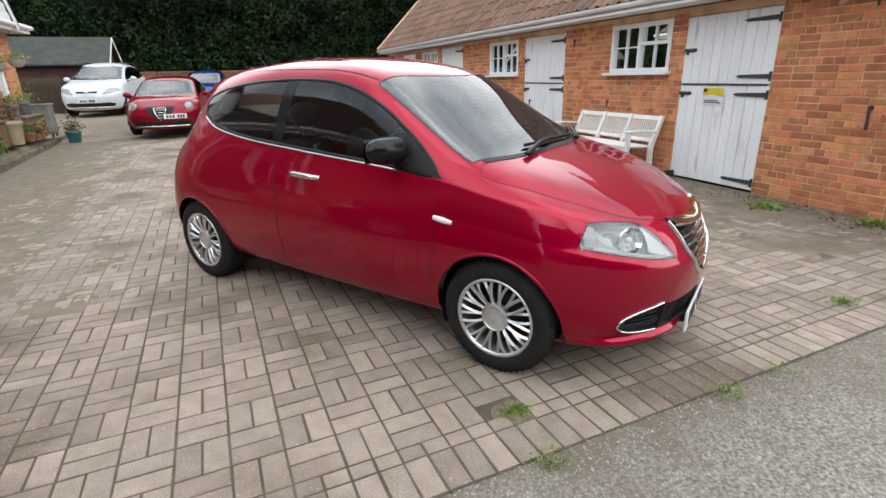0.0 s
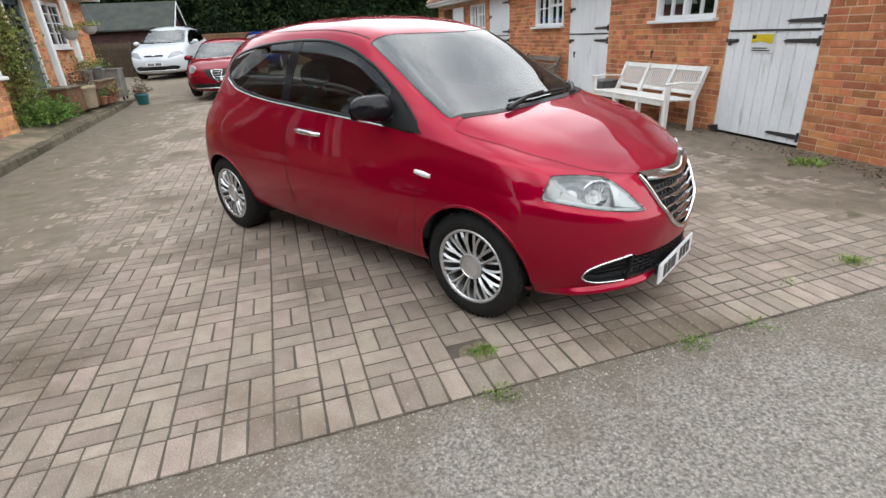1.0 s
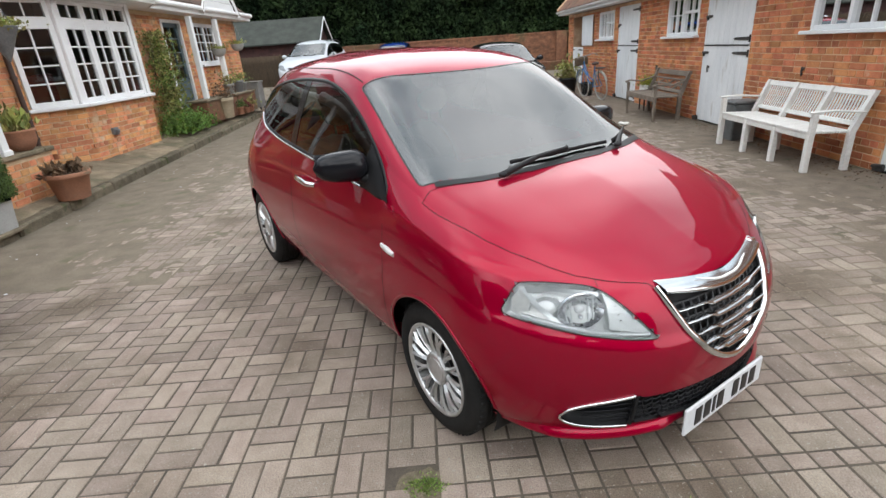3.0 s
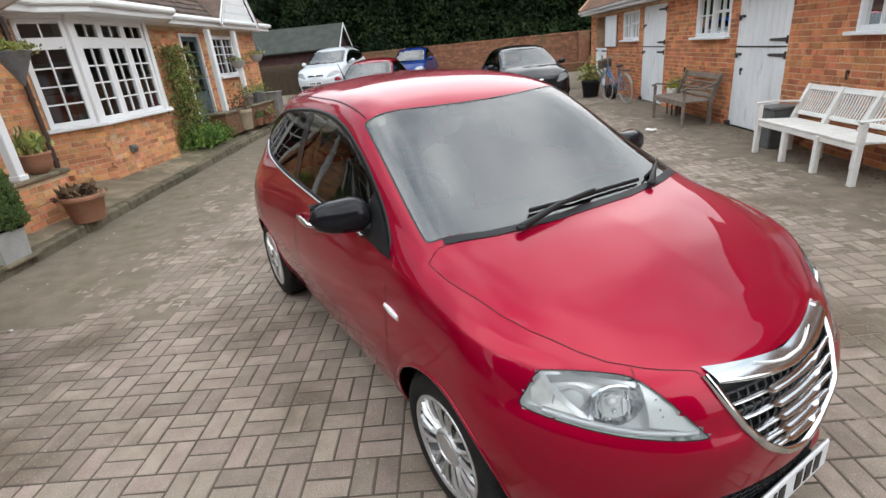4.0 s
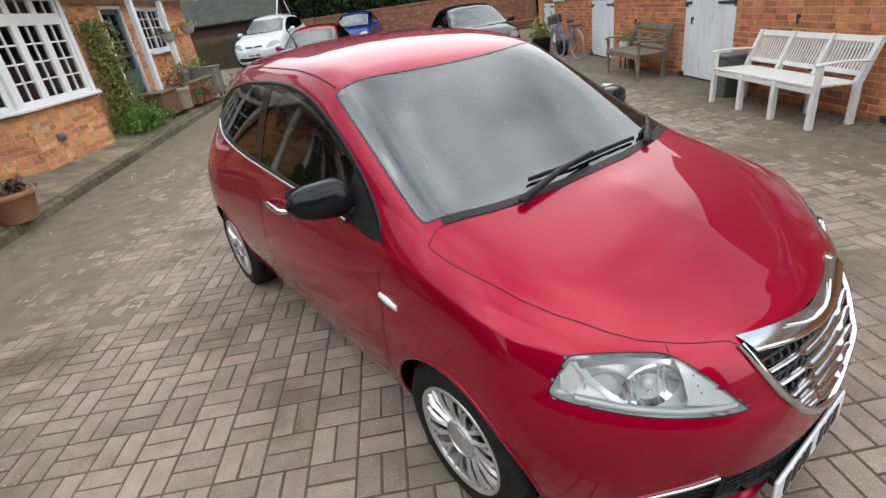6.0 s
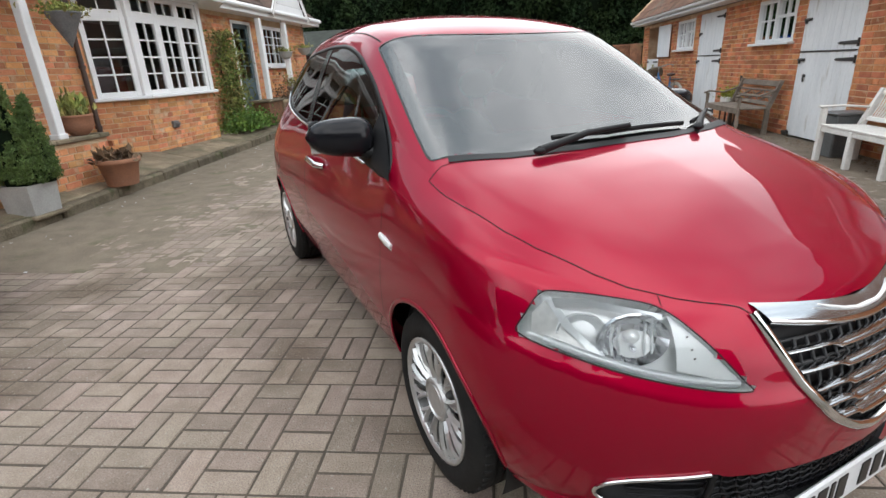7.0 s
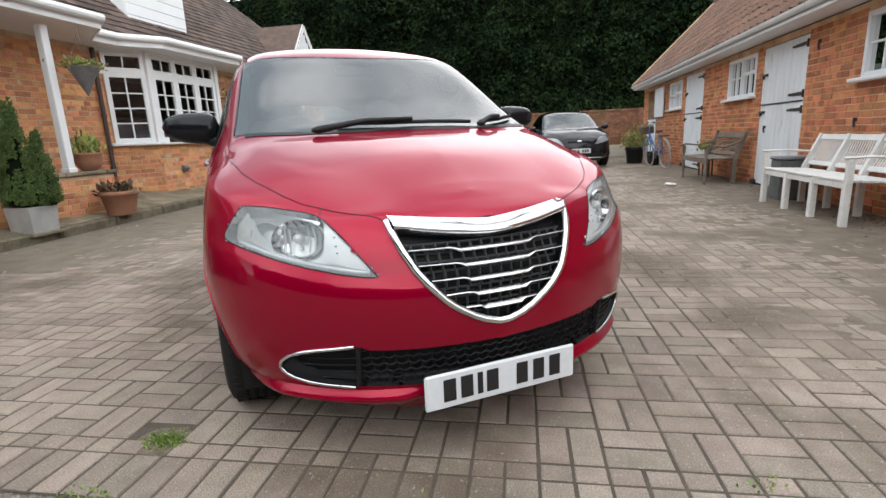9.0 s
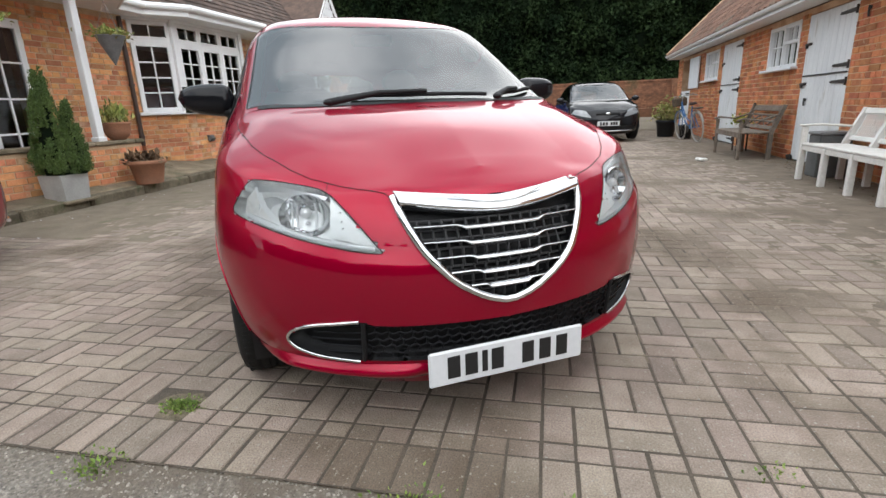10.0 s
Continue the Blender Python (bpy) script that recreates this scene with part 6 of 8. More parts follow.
    if k < 0:
        ff = [q[::-1] for q in ff]
    s.add(vv, ff, mm, True)
    mir_ = part("door_mirror", s, GLOSSBLACK, hero, "black door mirror")
    s = Shape()
    s.tube([(0.64, -0.70 * k, 0.985), (0.64, -0.76 * k, 0.995), (0.635, -0.80 * k, 1.02)], [0.058, 0.046, 0.042], 10, flat=(0.9, 0.6))
    part("mirror_stalk", s, BLACKPL, mir_)
    s = Shape()
    s.add([(-0.056, -0.1 * k, -0.055), (-0.056, 0.09 * k, -0.06), (-0.056, 0.09 * k, 0.055), (-0.056, -0.1 * k, 0.06)], [(0, 1, 2, 3)], mm)
    part("mirror_glass", s, CHROME, mir_)

    for x in (1.195, -1.195):
        add_wheel(hero, x, -0.708 * k, 0.290, 0.185, 0.198, -k)
        s = Shape()
        arc = [math.pi * (-0.12 + 1.24 * i / 26) for i in range(27)]
        for a in arc:
            s.v += [(x + 0.334 * math.cos(a), -0.745 * k, 0.285 + 0.334 * math.sin(a)), (x + 0.345 * math.cos(a), -0.46 * k, 0.285 + 0.345 * math.sin(a)), (x + 0.05 * math.cos(a), -0.46 * k, 0.285 + 0.05 * math.sin(a))]
        s.f = [(3 * i + c, 3 * i + c + 1, 3 * i + c + 4, 3 * i + c + 3) for i in range(26) for c in range(2)]
        s.smooth = [True] * len(s.f)
        part("wheel_arch", s, BLACKPL, hero, "black wheel arch liner")
        p = [(x + 0.332 * math.cos(a), 0.285 + 0.332 * math.sin(a)) for a in [math.pi * (0.0 + 1.0 * i / 40) for i in range(41)]]
        q, nn = on_shell(sh, "side", p, lambda p: (p[..., 1] > 0.45) & (p[..., 2] < 0.75))
        part("arch_lip", ribbon(q, nn, 0.014, 0.003, k, False, 0.1), REDPAINT, hero)

part("windscreen", panel_mesh(sh, ["windscreen"]), SCREENGLASS, hero, "windscreen glass mirroring cloudy sky")
part("rear_window", panel_mesh(sh, ["rear_glass"]), CARGLASS, hero)
top_r = lambda p: (p[..., 2] > 0.88) & (p[..., 0] > 0.2)
half_scr = [q for q in OUT_SCREEN if q[1] >= 0.0]
for k in (1, -1):
    pl = fine([(1.128, 0.0), *half_scr, (0.478, 0.0)], 0.02)
    p, n = on_shell(sh, "top", pl, top_r)
    part("screen_border", ribbon(p, n, 0.007, 0.0015, k), INK, hero)
    pl = fine([(1.145, 0.0), (1.143, 0.2), (1.107, 0.45), (1.062, 0.585), (1.043, 0.63)], 0.03)
    p, n = on_shell(sh, "top", pl, top_r)
    part("cowl", ribbon(p, n, 0.030, 0.003, k), BLACKPL, hero, "black plastic cowl below the windscreen")
    pl = fine([(1.062, 0.0), (1.062, 0.2), (1.028, 0.45), (0.972, 0.60)], 0.03)
    p, n = on_shell(sh, "top", pl, top_r)
    part("screen_frit", ribbon(p, n, 0.125, -0.006, k), INK, hero, "black printed band inside the windscreen foot")
    pl = fine([(0.98, 0.640), (0.90, 0.632), (0.65, 0.597), (0.42, 0.565)], 0.03)
    p, n = on_shell(sh, "top", pl, top_r)
    part("screen_frit", ribbon(p, n, 0.045, -0.006, k), INK, hero)

# wipers resting along the foot of the screen
for line, piv in (([(1.075, 0.27), (1.095, 0.05), (1.085, -0.33)], (1.145, 0.37)), ([(1.08, -0.38), (1.035, -0.50), (0.975, -0.60)], (1.13, -0.36))):
    pts = []
    for x, r in fine(line, 0.03):
        q, nn = on_shell(sh, "top", [(x, abs(r))], top_r)
        pts.append(Vector((q[0][0], -math.copysign(q[0][1], r), q[0][2])) + Vector((nn[0][0], 0, nn[0][2])) * 0.014)
    w = part("wiper", Shape().tube(pts, 0.0065, 6, flat=(0.8, 1.4)), BLACKPL, hero, "black wiper blade")
    q, nn = on_shell(sh, "top", [(piv[0], abs(piv[1]))], top_r)
    a = Vector((q[0][0], -math.copysign(q[0][1], piv[1]), q[0][2])) + Vector((nn[0][0], 0, nn[0][2])) * 0.02
    mid_p = pts[len(pts) // 2] + Vector((0.006, 0, 0.014))
    s = Shape()
    s.tube([a, a.lerp(mid_p, 0.5) + Vector((0, 0, 0.014)), mid_p], [0.015, 0.011, 0.009], 8)
    s.ball(a, (0.018, 0.02, 0.012))
    part("wiper_arm", s, BLACKPL, w)

# grille: dark well, chrome shield, five stepped bars
front_r = lambda p: p[..., 0] > 1.3
gr = part("grille", panel_mesh(sh, ["grille"], inset=0.045, wall=True), BLACKPL, hero, "black grille in a chrome shield")


def front_line(pts, lift=0.0):
    """Points across the nose by (right, height), mirrored where right is negative."""
    q, nn = on_shell(sh, "front", [(abs(r), z) for r, z in pts], front_r)
    out = []
    for (r, z), a, b in zip(pts, q, nn):
        sg = 1 if r >= 0 else -1
        out.append((a[0] + b[0] * lift, -sg * (a[1] + b[1] * lift), a[2] + b[2] * lift))
    return out


s = Shape()
rim_pts = fine(OUT_GRILLE, 0.02, True)
first = next(i for i, (r, z) in enumerate(rim_pts) if r > 0.29)
last = next((i for i, (r, z) in enumerate(rim_pts) if r > -0.29), 0)
s.tube(front_line(rim_pts[first:] + rim_pts[:last], 0.002), 0.0125, 8)
part("chrome_frame", s, CHROME, gr)
s = Shape()
for r0, r1 in ((-0.297, 0.297),):
    rs = [r0 + (r1 - r0) * i / 24 for i in range(25)]
    band = [(0.0, 0.001), (0.2, 0.007), (0.45, 0.0135), (0.72, 0.020), (0.90, 0.0225), (1.0, 0.016), (1.0, -0.02)]
    rows_ = [front_line([(r * (1 - 0.035 * g), (1 - g) * (0.724 + 0.027 * abs(r / 0.3) ** 1.15) + g * (0.680 + 0.032 * abs(r / 0.3) ** 1.6)) for r in rs], lift) for g, lift in band]
    s.v = [q for ab in zip(*rows_) for q in ab]
    s.f = [(7 * i + m, 7 * i + 7 + m, 7 * i + 8 + m, 7 * i + 1 + m) for i in range(24) for m in range(6)]
    s.smooth = [True] * len(s.f)
part("chrome_band", s, CHROME, gr)
s = Shape()
wing = [(-0.15, 0.727), (-0.08, 0.710), (-0.04, 0.704), (0.04, 0.704), (0.08, 0.710), (0.15, 0.727)]
s.tube(front_line(fine(wing, 0.015), 0.015), [0.002 + 0.004 * (1 - abs(-1 + 2 * i / (len(fine(wing, 0.015)) - 1))) for i in range(len(fine(wing, 0.015)))], 6)
part("badge", s, LAMPGREY, gr, "plain winged badge shape")
for b in range(5):
    z = 0.657 - 0.0425 * b
    half = [0.262, 0.240, 0.212, 0.178, 0.135][b]
    rs = [-half + 2 * half * i / 36 for i in range(37)]
    up_, dn_ = [], []
    for r in rs:
        f = abs(r) / half
        big = 0.0092 if f < 0.46 else (0.0092 - 0.0040 * (f - 0.46) / 0.06 if f < 0.52 else 0.0052)
        drop = -0.007 if f < 0.46 else (-0.007 * (0.52 - f) / 0.06 if f < 0.52 else 0.0)
        up_.append((r, z + big + drop))
        dn_.append((r, z - big + drop))
    # a rounded section from the back of the top edge over the front to the underside
    sect = [(1.0, -0.024), (0.95, -0.016), (0.6, -0.007), (0.15, 0.001), (-0.35, 0.0065), (-0.8, 0.008), (-1.0, 0.001), (-1.0, -0.022)]
    rows_ = [front_line([(r, (z0 + z1) / 2 + (z0 - z1) / 2 * hgt) for (r, z0), (_, z1) in zip(up_, dn_)], lift) for hgt, lift in sect]
    s = Shape()
    s.v = [q for abc in zip(*rows_) for q in abc]
    s.f = [(8 * i + m, 8 * i + 8 + m, 8 * i + 9 + m, 8 * i + 1 + m) for i in range(36) for m in range(7)]
    s.smooth = [True] * len(s.f)
    part("grille_bar", s, CHROME, gr)
s = Shape()
for r in range(9):
    z = 0.675 - 0.0265 * r
    half = np.interp(z, [0.44, 0.50, 0.58, 0.67, 0.75], [0.04, 0.15, 0.225, 0.272, 0.29])
    s.tube(front_line([(-half + 2 * half * i / 16, z) for i in range(17)], -0.024), 0.0042, 4)
    c = -half + 0.02 + (0.018 if r % 2 else 0)
    while c < half:
        s.tube(front_line([(c, z), (c, z - 0.0265)], -0.021), 0.0048, 4)
        c += 0.036
part("grille_mesh", s, MESHGREY, gr)

# lower intake with honeycomb and chrome brackets
it = part("intake", panel_mesh(sh, ["intake"], inset=0.05, wall=True), BLACKPL, hero, "black lower intake with honeycomb mesh")
s = Shape()
for r in range(6):
    z = 0.258 + 0.0225 * r
    half = np.interp(z, [0.25, 0.29, 0.318, 0.352, 0.39], [0.46, 0.57, 0.60, 0.57, 0.45])
    cols = int(2 * half / 0.017)
    s.tube(front_line([(-half + 0.017 * i, z + (0.0045 if (i + r) % 2 else -0.0045) * (abs(-half + 0.017 * i) < 0.44)) for i in range(cols + 1)], -0.014), 0.0036, 4)
    for i in range(cols + 1):
        c = -half + 0.017 * i
        if abs(c) < 0.44 and (i + r) % 2 and r < 5:
            s.tube(front_line([(c, z + 0.0045), (c, z + 0.018)], -0.014), 0.0036, 4)
part("intake_mesh", s, GLOSSBLACK, it)
for k in (1, -1):
    pl = smooth_loop([(0.435, 0.395), (0.56, 0.379), (0.613, 0.357), (0.630, 0.332), (0.630, 0.311), (0.606, 0.287), (0.55, 0.269), (0.435, 0.258)], 2, False)
    s = Shape()
    s.tube(front_line([(k * r, z) for r, z in fine(pl, 0.015)], 0.003), 0.0058, 6)
    part("chrome_bracket", s, CHROME, it, "chrome bracket round the intake end")
    pl = [(k * r, z) for r, z in fine([(0.425, 0.262), (0.425, 0.39)], 0.02)]
    s = Shape()
    s.tube(front_line(pl, 0.0), 0.008, 4)
    part("intake_divider", s, BLACKPL, it)
s = Shape()
lip = [-0.735 + 1.47 * i / 70 for i in range(71)]
sect = [(0.248, 0.0, -0.004), (0.236, 0.0, 0.008), (0.225, 0.0, 0.027), (0.214, 0.0, 0.034), (0.190, 0.0, 0.034), (0.158, 0.0, 0.024), (0.136, 0.0, 0.004), (0.127, -0.004, -0.05)]
rows_ = []
for z, dz, lift in sect:
    grow = [min(1.0, (0.735 - abs(r)) / 0.12) * (0.35 + 0.65 * min(1.0, max(0.0, abs(r) - 0.22) / 0.08)) for r in lip]
    base_ = front_line([(r, max(z + 0.05 * max(0.0, abs(r) - 0.42) ** 1.2, 0.176)) for r in lip], 0.0)
    rows_.append([(x + (lift * g if lift > 0 else lift) * 0.9, y * (1 + 1.3 * (lift * g if lift > 0 else 0)), z + 0.05 * max(0.0, abs(r) - 0.42) ** 1.2 + dz)
                  for (x, y, _), g, r in zip(base_, grow, lip)])
s.v = [q for ab in zip(*rows_) for q in ab]
m_ = len(sect)
s.f = [(m_ * i + m, m_ * i + m_ + m, m_ * i + m_ + 1 + m, m_ * i + 1 + m) for i in range(70) for m in range(m_ - 1)]
s.smooth = [True] * len(s.f)
part("bumper_lip", s, REDPAINT, hero)

# number plate with plain bars in place of its characters
np_ = part("number_plate", Shape().box((1.952, 0, 0.238), (0.012, 0.520, 0.112), 0.006, pose(0, 0, 0, 0, 0, 0)), PLATEWHITE, hero, "white number plate with plain dark bars")
for y in (-0.183, -0.127, -0.083, -0.041, 0.063, 0.123, 0.183):
    s = Shape()
    s.box((1.9595, y, 0.240), (0.003, 0.018 if abs(y + 0.083) < 0.01 else 0.040, 0.070), 0.001)
    part("character_bar", s, INK, np_)
s = Shape()
s.box((1.918, 0, 0.235), (0.05, 0.42, 0.05), 0.01)
part("plate_holder", s, BLACKPL, hero)

# roof aerial
s = Shape()
s.tube([(-1.25, 0, 1.46), (-1.29, 0, 1.51), (-1.36, 0, 1.585)], [0.012, 0.005, 0.003], 6)
part("aerial", s, BLACKPL, hero)

# floor pan and cabin
s = Shape()
s.box((0.0, 0, 0.24), (2.0, 1.30, 0.10), 0.02)
s.box((1.38, 0, 0.42), (0.75, 0.86, 0.46), 0.03)
s.box((-1.35, 0, 0.45), (0.6, 0.86, 0.50), 0.03)
part("floor_pan", s, BLACKPL, hero)
s = Shape()
dash = [(1.02, 0.94), (0.80, 0.955), (0.62, 0.93), (0.52, 0.86), (0.50, 0.66), (0.60, 0.50), (0.95, 0.50)]
s.prism(dash, -0.66, 0.66)
s.ball((0.56, -0.36, 0.945), (0.10, 0.20, 0.05))
part("dashboard", s, CABIN, hero)
s = Shape()
ringp = [Vector((0.0, 0.18 * math.cos(2 * math.pi * i / 28), 0.18 * math.sin(2 * math.pi * i / 28))) for i in range(28)]
tilt = pose(0.40, -0.36, 0.93, 0, -24, 0)
s.tube([tilt @ q for q in ringp], 0.015, 8, closed=True)
s.ball((0.01, 0, 0), (0.03, 0.07, 0.06), tilt)
for a in (0, math.pi, -math.pi / 2):
    s.tube([tilt @ Vector((0.01, 0, 0)), tilt @ Vector((0, 0.175 * math.cos(a), 0.175 * math.sin(a)))], 0.013, 6)
part("steering_wheel", s, CABIN, hero)
for y in (-0.36, 0.36):
    s = Shape()
    s.ball((-0.05, y, 0.50), (0.30, 0.25, 0.10))
    s.box((-0.05, y, 0.40), (0.45, 0.42, 0.16), 0.04)
    st = part("front_seat", s, SEATCLOTH, hero)
    s = Shape()
    s.ball((-0.38, y, 0.80), (0.11, 0.25, 0.36), pose(-0.03, 0, -0.05, 0, -12, 0))
    part("seat_back", s, SEATCLOTH, st)
    s = Shape()
    s.ball((-0.47, y, 1.16), (0.05, 0.13, 0.09))
    s.tube([(-0.45, y - 0.05, 1.02), (-0.47, y - 0.05, 1.15)], 0.008, 6)
    s.tube([(-0.45, y + 0.05, 1.02), (-0.47, y + 0.05, 1.15)], 0.008, 6)
    part("headrest", s, SEATCLOTH, st)
s = Shape()
s.box((-0.85, 0, 0.46), (0.46, 1.2, 0.16), 0.05)
s.box((-1.12, 0, 0.78), (0.14, 1.2, 0.56), 0.06, pose(0, 0, 0, 0, -8, 0))
part("rear_seat", s, SEATCLOTH, hero)
s = Shape()
s.box((0.33, 0, 1.34), (0.03, 0.22, 0.06), 0.012)
part("rear_view_mirror", s, BLACKPL, hero)

# ---- other cars ----
far_sh = shell((26, 60, 16), 60)


def plain_car(label, at, size, colour, grille, lamp=None, plate=True, rails=False):
    """A parked car of another make: the same kind of shell at its own length, width and height."""
    k = (size[0] / 3.845, size[1] / 1.676, size[2] / 1.515)
    c = thing("car", at, label, "car", "parked cars")

    def skin(name, groups, material, side="both", text=""):
        return part(name, panel_mesh(far_sh, groups, side, scale=k), material, c, text)

    skin("body", ["body", "front_door", "rear_door"], colour)
    skin("bonnet", ["bonnet"], colour)
    skin("windscreen", ["windscreen"], SCREENGLASS)
    skin("rear_window", ["rear_glass"], CARGLASS)
    for side in ("right", "left"):
        skin("side_window", ["side_glass"], CARGLASS, side)
        skin("tail_light", ["tail_light"], REDLENS, side)
        h = skin("headlight", ["headlight"], FARLENS if lamp is None else colour, side, "pale headlight")
        if lamp:
            sg = -1 if side == "right" else 1
            s = Shape()
            q, nn = on_shell(far_sh, "front", [lamp[:2]], lambda p: p[..., 0] > 1.2)
            d = Vector((nn[0][0], sg * nn[0][1], nn[0][2] * 0.5)).normalized()
            m = Matrix.Translation((q[0][0] * k[0], sg * q[0][1] * k[1], q[0][2] * k[2])) @ d.to_track_quat("Z", "Y").to_matrix().to_4x4()
            s.lathe([(lamp[2], -0.06), (lamp[2] + 0.012, 0.005), (lamp[2], 0.015), (lamp[2] * 0.8, 0.022), (0.01, 0.028)], 24, m)
            part("lamp_glass", s, FARLENS, h)
    skin("intake", ["intake"], BLACKPL)
    g = skin("grille", ["grille"], BLACKPL if grille == "shield" else colour)

    def nose(pts, lift):
        q, nn = on_shell(far_sh, "front", [(abs(r), z) for r, z in pts], lambda p: p[..., 0] > 1.2)
        return [((a[0] + b[0] * lift) * k[0], -math.copysign(1, r) * (a[1] + b[1] * lift) * k[1], (a[2] + b[2] * lift) * k[2]) for (r, z), a, b in zip(pts, q, nn)]

    if grille == "shield":
        s = Shape()
        s.tube(nose([(-0.13, 0.70), (-0.06, 0.71), (0.06, 0.71), (0.13, 0.70), (0.09, 0.55), (0.0, 0.40), (-0.09, 0.55), (-0.13, 0.70)], 0.01), 0.012, 6)
        for z in (0.48, 0.54, 0.60, 0.66):
            w = 0.11 * (z - 0.38) / 0.3
            s.tube(nose([(-w, z), (w, z)], 0.012), 0.007, 6)
        part("grille_frame", s, CHROME, g)
    else:
        s = Shape()
        s.tube(nose([(-0.26 + 0.52 * i / 12, 0.665) for i in range(13)], 0.004), 0.035, 6, flat=(0.4, 1.0))
        part("grille_slot", s, BLACKPL, g)
        s = Shape()
        s.ball(Vector(nose([(0.0, 0.668)], 0.02)[0]), (0.02, 0.065, 0.028))
        part("badge", s, CHROME, g, "plain oval badge shape")
    s = Shape()
    s.tube(nose([(-0.55 + 1.1 * i / 20, 0.262) for i in range(21)], 0.012), 0.016, 6)
    part("intake_trim", s, CHROME, c)
    if plate:
        py = 0.30 if grille == "shield" else 0.0
        pz = (0.50 if grille == "shield" else 0.44)
        a = Vector(nose([(max(0.001, py), pz)], 0.02)[0])
        a.y = abs(a.y) if py else 0
        m = Matrix.Translation(a) @ pose(0, 0, 0, 0, 0, 14 if py else 0)
        s = Shape()
        s.box((0, 0, 0), (0.015, 0.52, 0.11), 0.004, m)
        npl = part("number_plate", s, PLATEWHITE, c)
        for y in (-0.18, -0.11, -0.04, 0.07, 0.13, 0.19):
            s = Shape()
            s.box((0.009, y, 0), (0.003, 0.045, 0.07), 0, m)
            part("character_bar", s, INK, npl)
    for x in (1.195, -1.195):
        for y in (-1, 1):
            add_wheel(c, x * k[0], y * 0.715 * k[1], 0.31, 0.19, 0.205, y, 8)
            s = Shape()
            for i in range(17):
                a = math.pi * i / 16
                s.v += [(x * k[0] + 0.34 * k[0] * math.cos(a), y * 0.80 * k[1], 0.29 + 0.335 * k[2] * math.sin(a)), (x * k[0] + 0.34 * k[0] * math.cos(a), y * 0.45, 0.29 + 0.335 * k[2] * math.sin(a))]
            s.f = [(2 * i, 2 * i + 1, 2 * i + 3, 2 * i + 2) for i in range(16)]
            s.smooth = [True] * 16
            part("wheel_arch", s, BLACKPL, c)
    for y in (-1, 1):
        s = Shape()
        s.ball((0.66 * k[0], y * 0.90 * k[1], 1.03 * k[2]), (0.07, 0.10, 0.07))
        s.tube([(0.66 * k[0], y * 0.72 * k[1], 0.98 * k[2]), (0.66 * k[0], y * 0.85 * k[1], 1.01 * k[2])], 0.03, 6)
        part("door_mirror", s, colour, c)
    s = Shape()
    s.box((0, 0, 0.30), (2.4 * k[0], 1.3 * k[1], 0.12), 0.02)
    s.box((0.75 * k[0], 0, 0.70 * k[2]), (0.35, 1.30 * k[1], 0.45 * k[2]), 0.05)
    s.box((-1.0 * k[0], 0, 0.72 * k[2]), (0.2, 1.2 * k[1], 0.6 * k[2]), 0.05)
    for y in (-0.36, 0.36):
        s.box((-0.35 * k[0], y, 0.80 * k[2]), (0.14, 0.46, 0.6 * k[2]), 0.05)
        s.box((-0.42 * k[0], y, 1.16 * k[2]), (0.09, 0.24, 0.16), 0.03)
    part("cabin", s, CABIN, c)
    if rails:
        for y in (-1, 1):
            s = Shape()
            s.tube([(0.25 * k[0], y * 0.56 * k[1], 1.46 * k[2]), (0.0, y * 0.56 * k[1], 1.50 * k[2]), (-0.9 * k[0], y * 0.54 * k[1], 1.49 * k[2]), (-1.2 * k[0], y * 0.53 * k[1], 1.44 * k[2])], 0.02, 6)
            part("roof_rail", s, BLACKPL, c)
    return c


plain_car("black hatchback with oval badge, parked by the stable", pose(2.88, 15.25, 0.03, 0, 0, -81), (3.95, 1.80, 1.48), BLACKCAR, "slot")
plain_car("white people carrier with roof rails, parked before the shed", pose(-3.72, 21.8, 0.37, 0, 0, -97), (4.75, 1.86, 1.70), WHITECAR, "slot", rails=True)
plain_car("red coupe with round headlights and shield grille", pose(-1.36, 16.55, 0.09, 0, 0, -95), (4.06, 1.80, 1.45), REDCAR, "shield", (0.60, 0.735, 0.10))
plain_car("bright blue small hatchback parked behind the red coupe", pose(-0.55, 21.6, 0.37, 0, 0, -98), (3.6, 1.50, 1.40), BLUECAR, "slot", plate=False)
plain_car("maroon hatchback parked beside the house kerb", pose(-2.45, 1.40, 0, 0, 0, 91), (3.9, 1.65, 1.50), MAROONCAR, "slot")


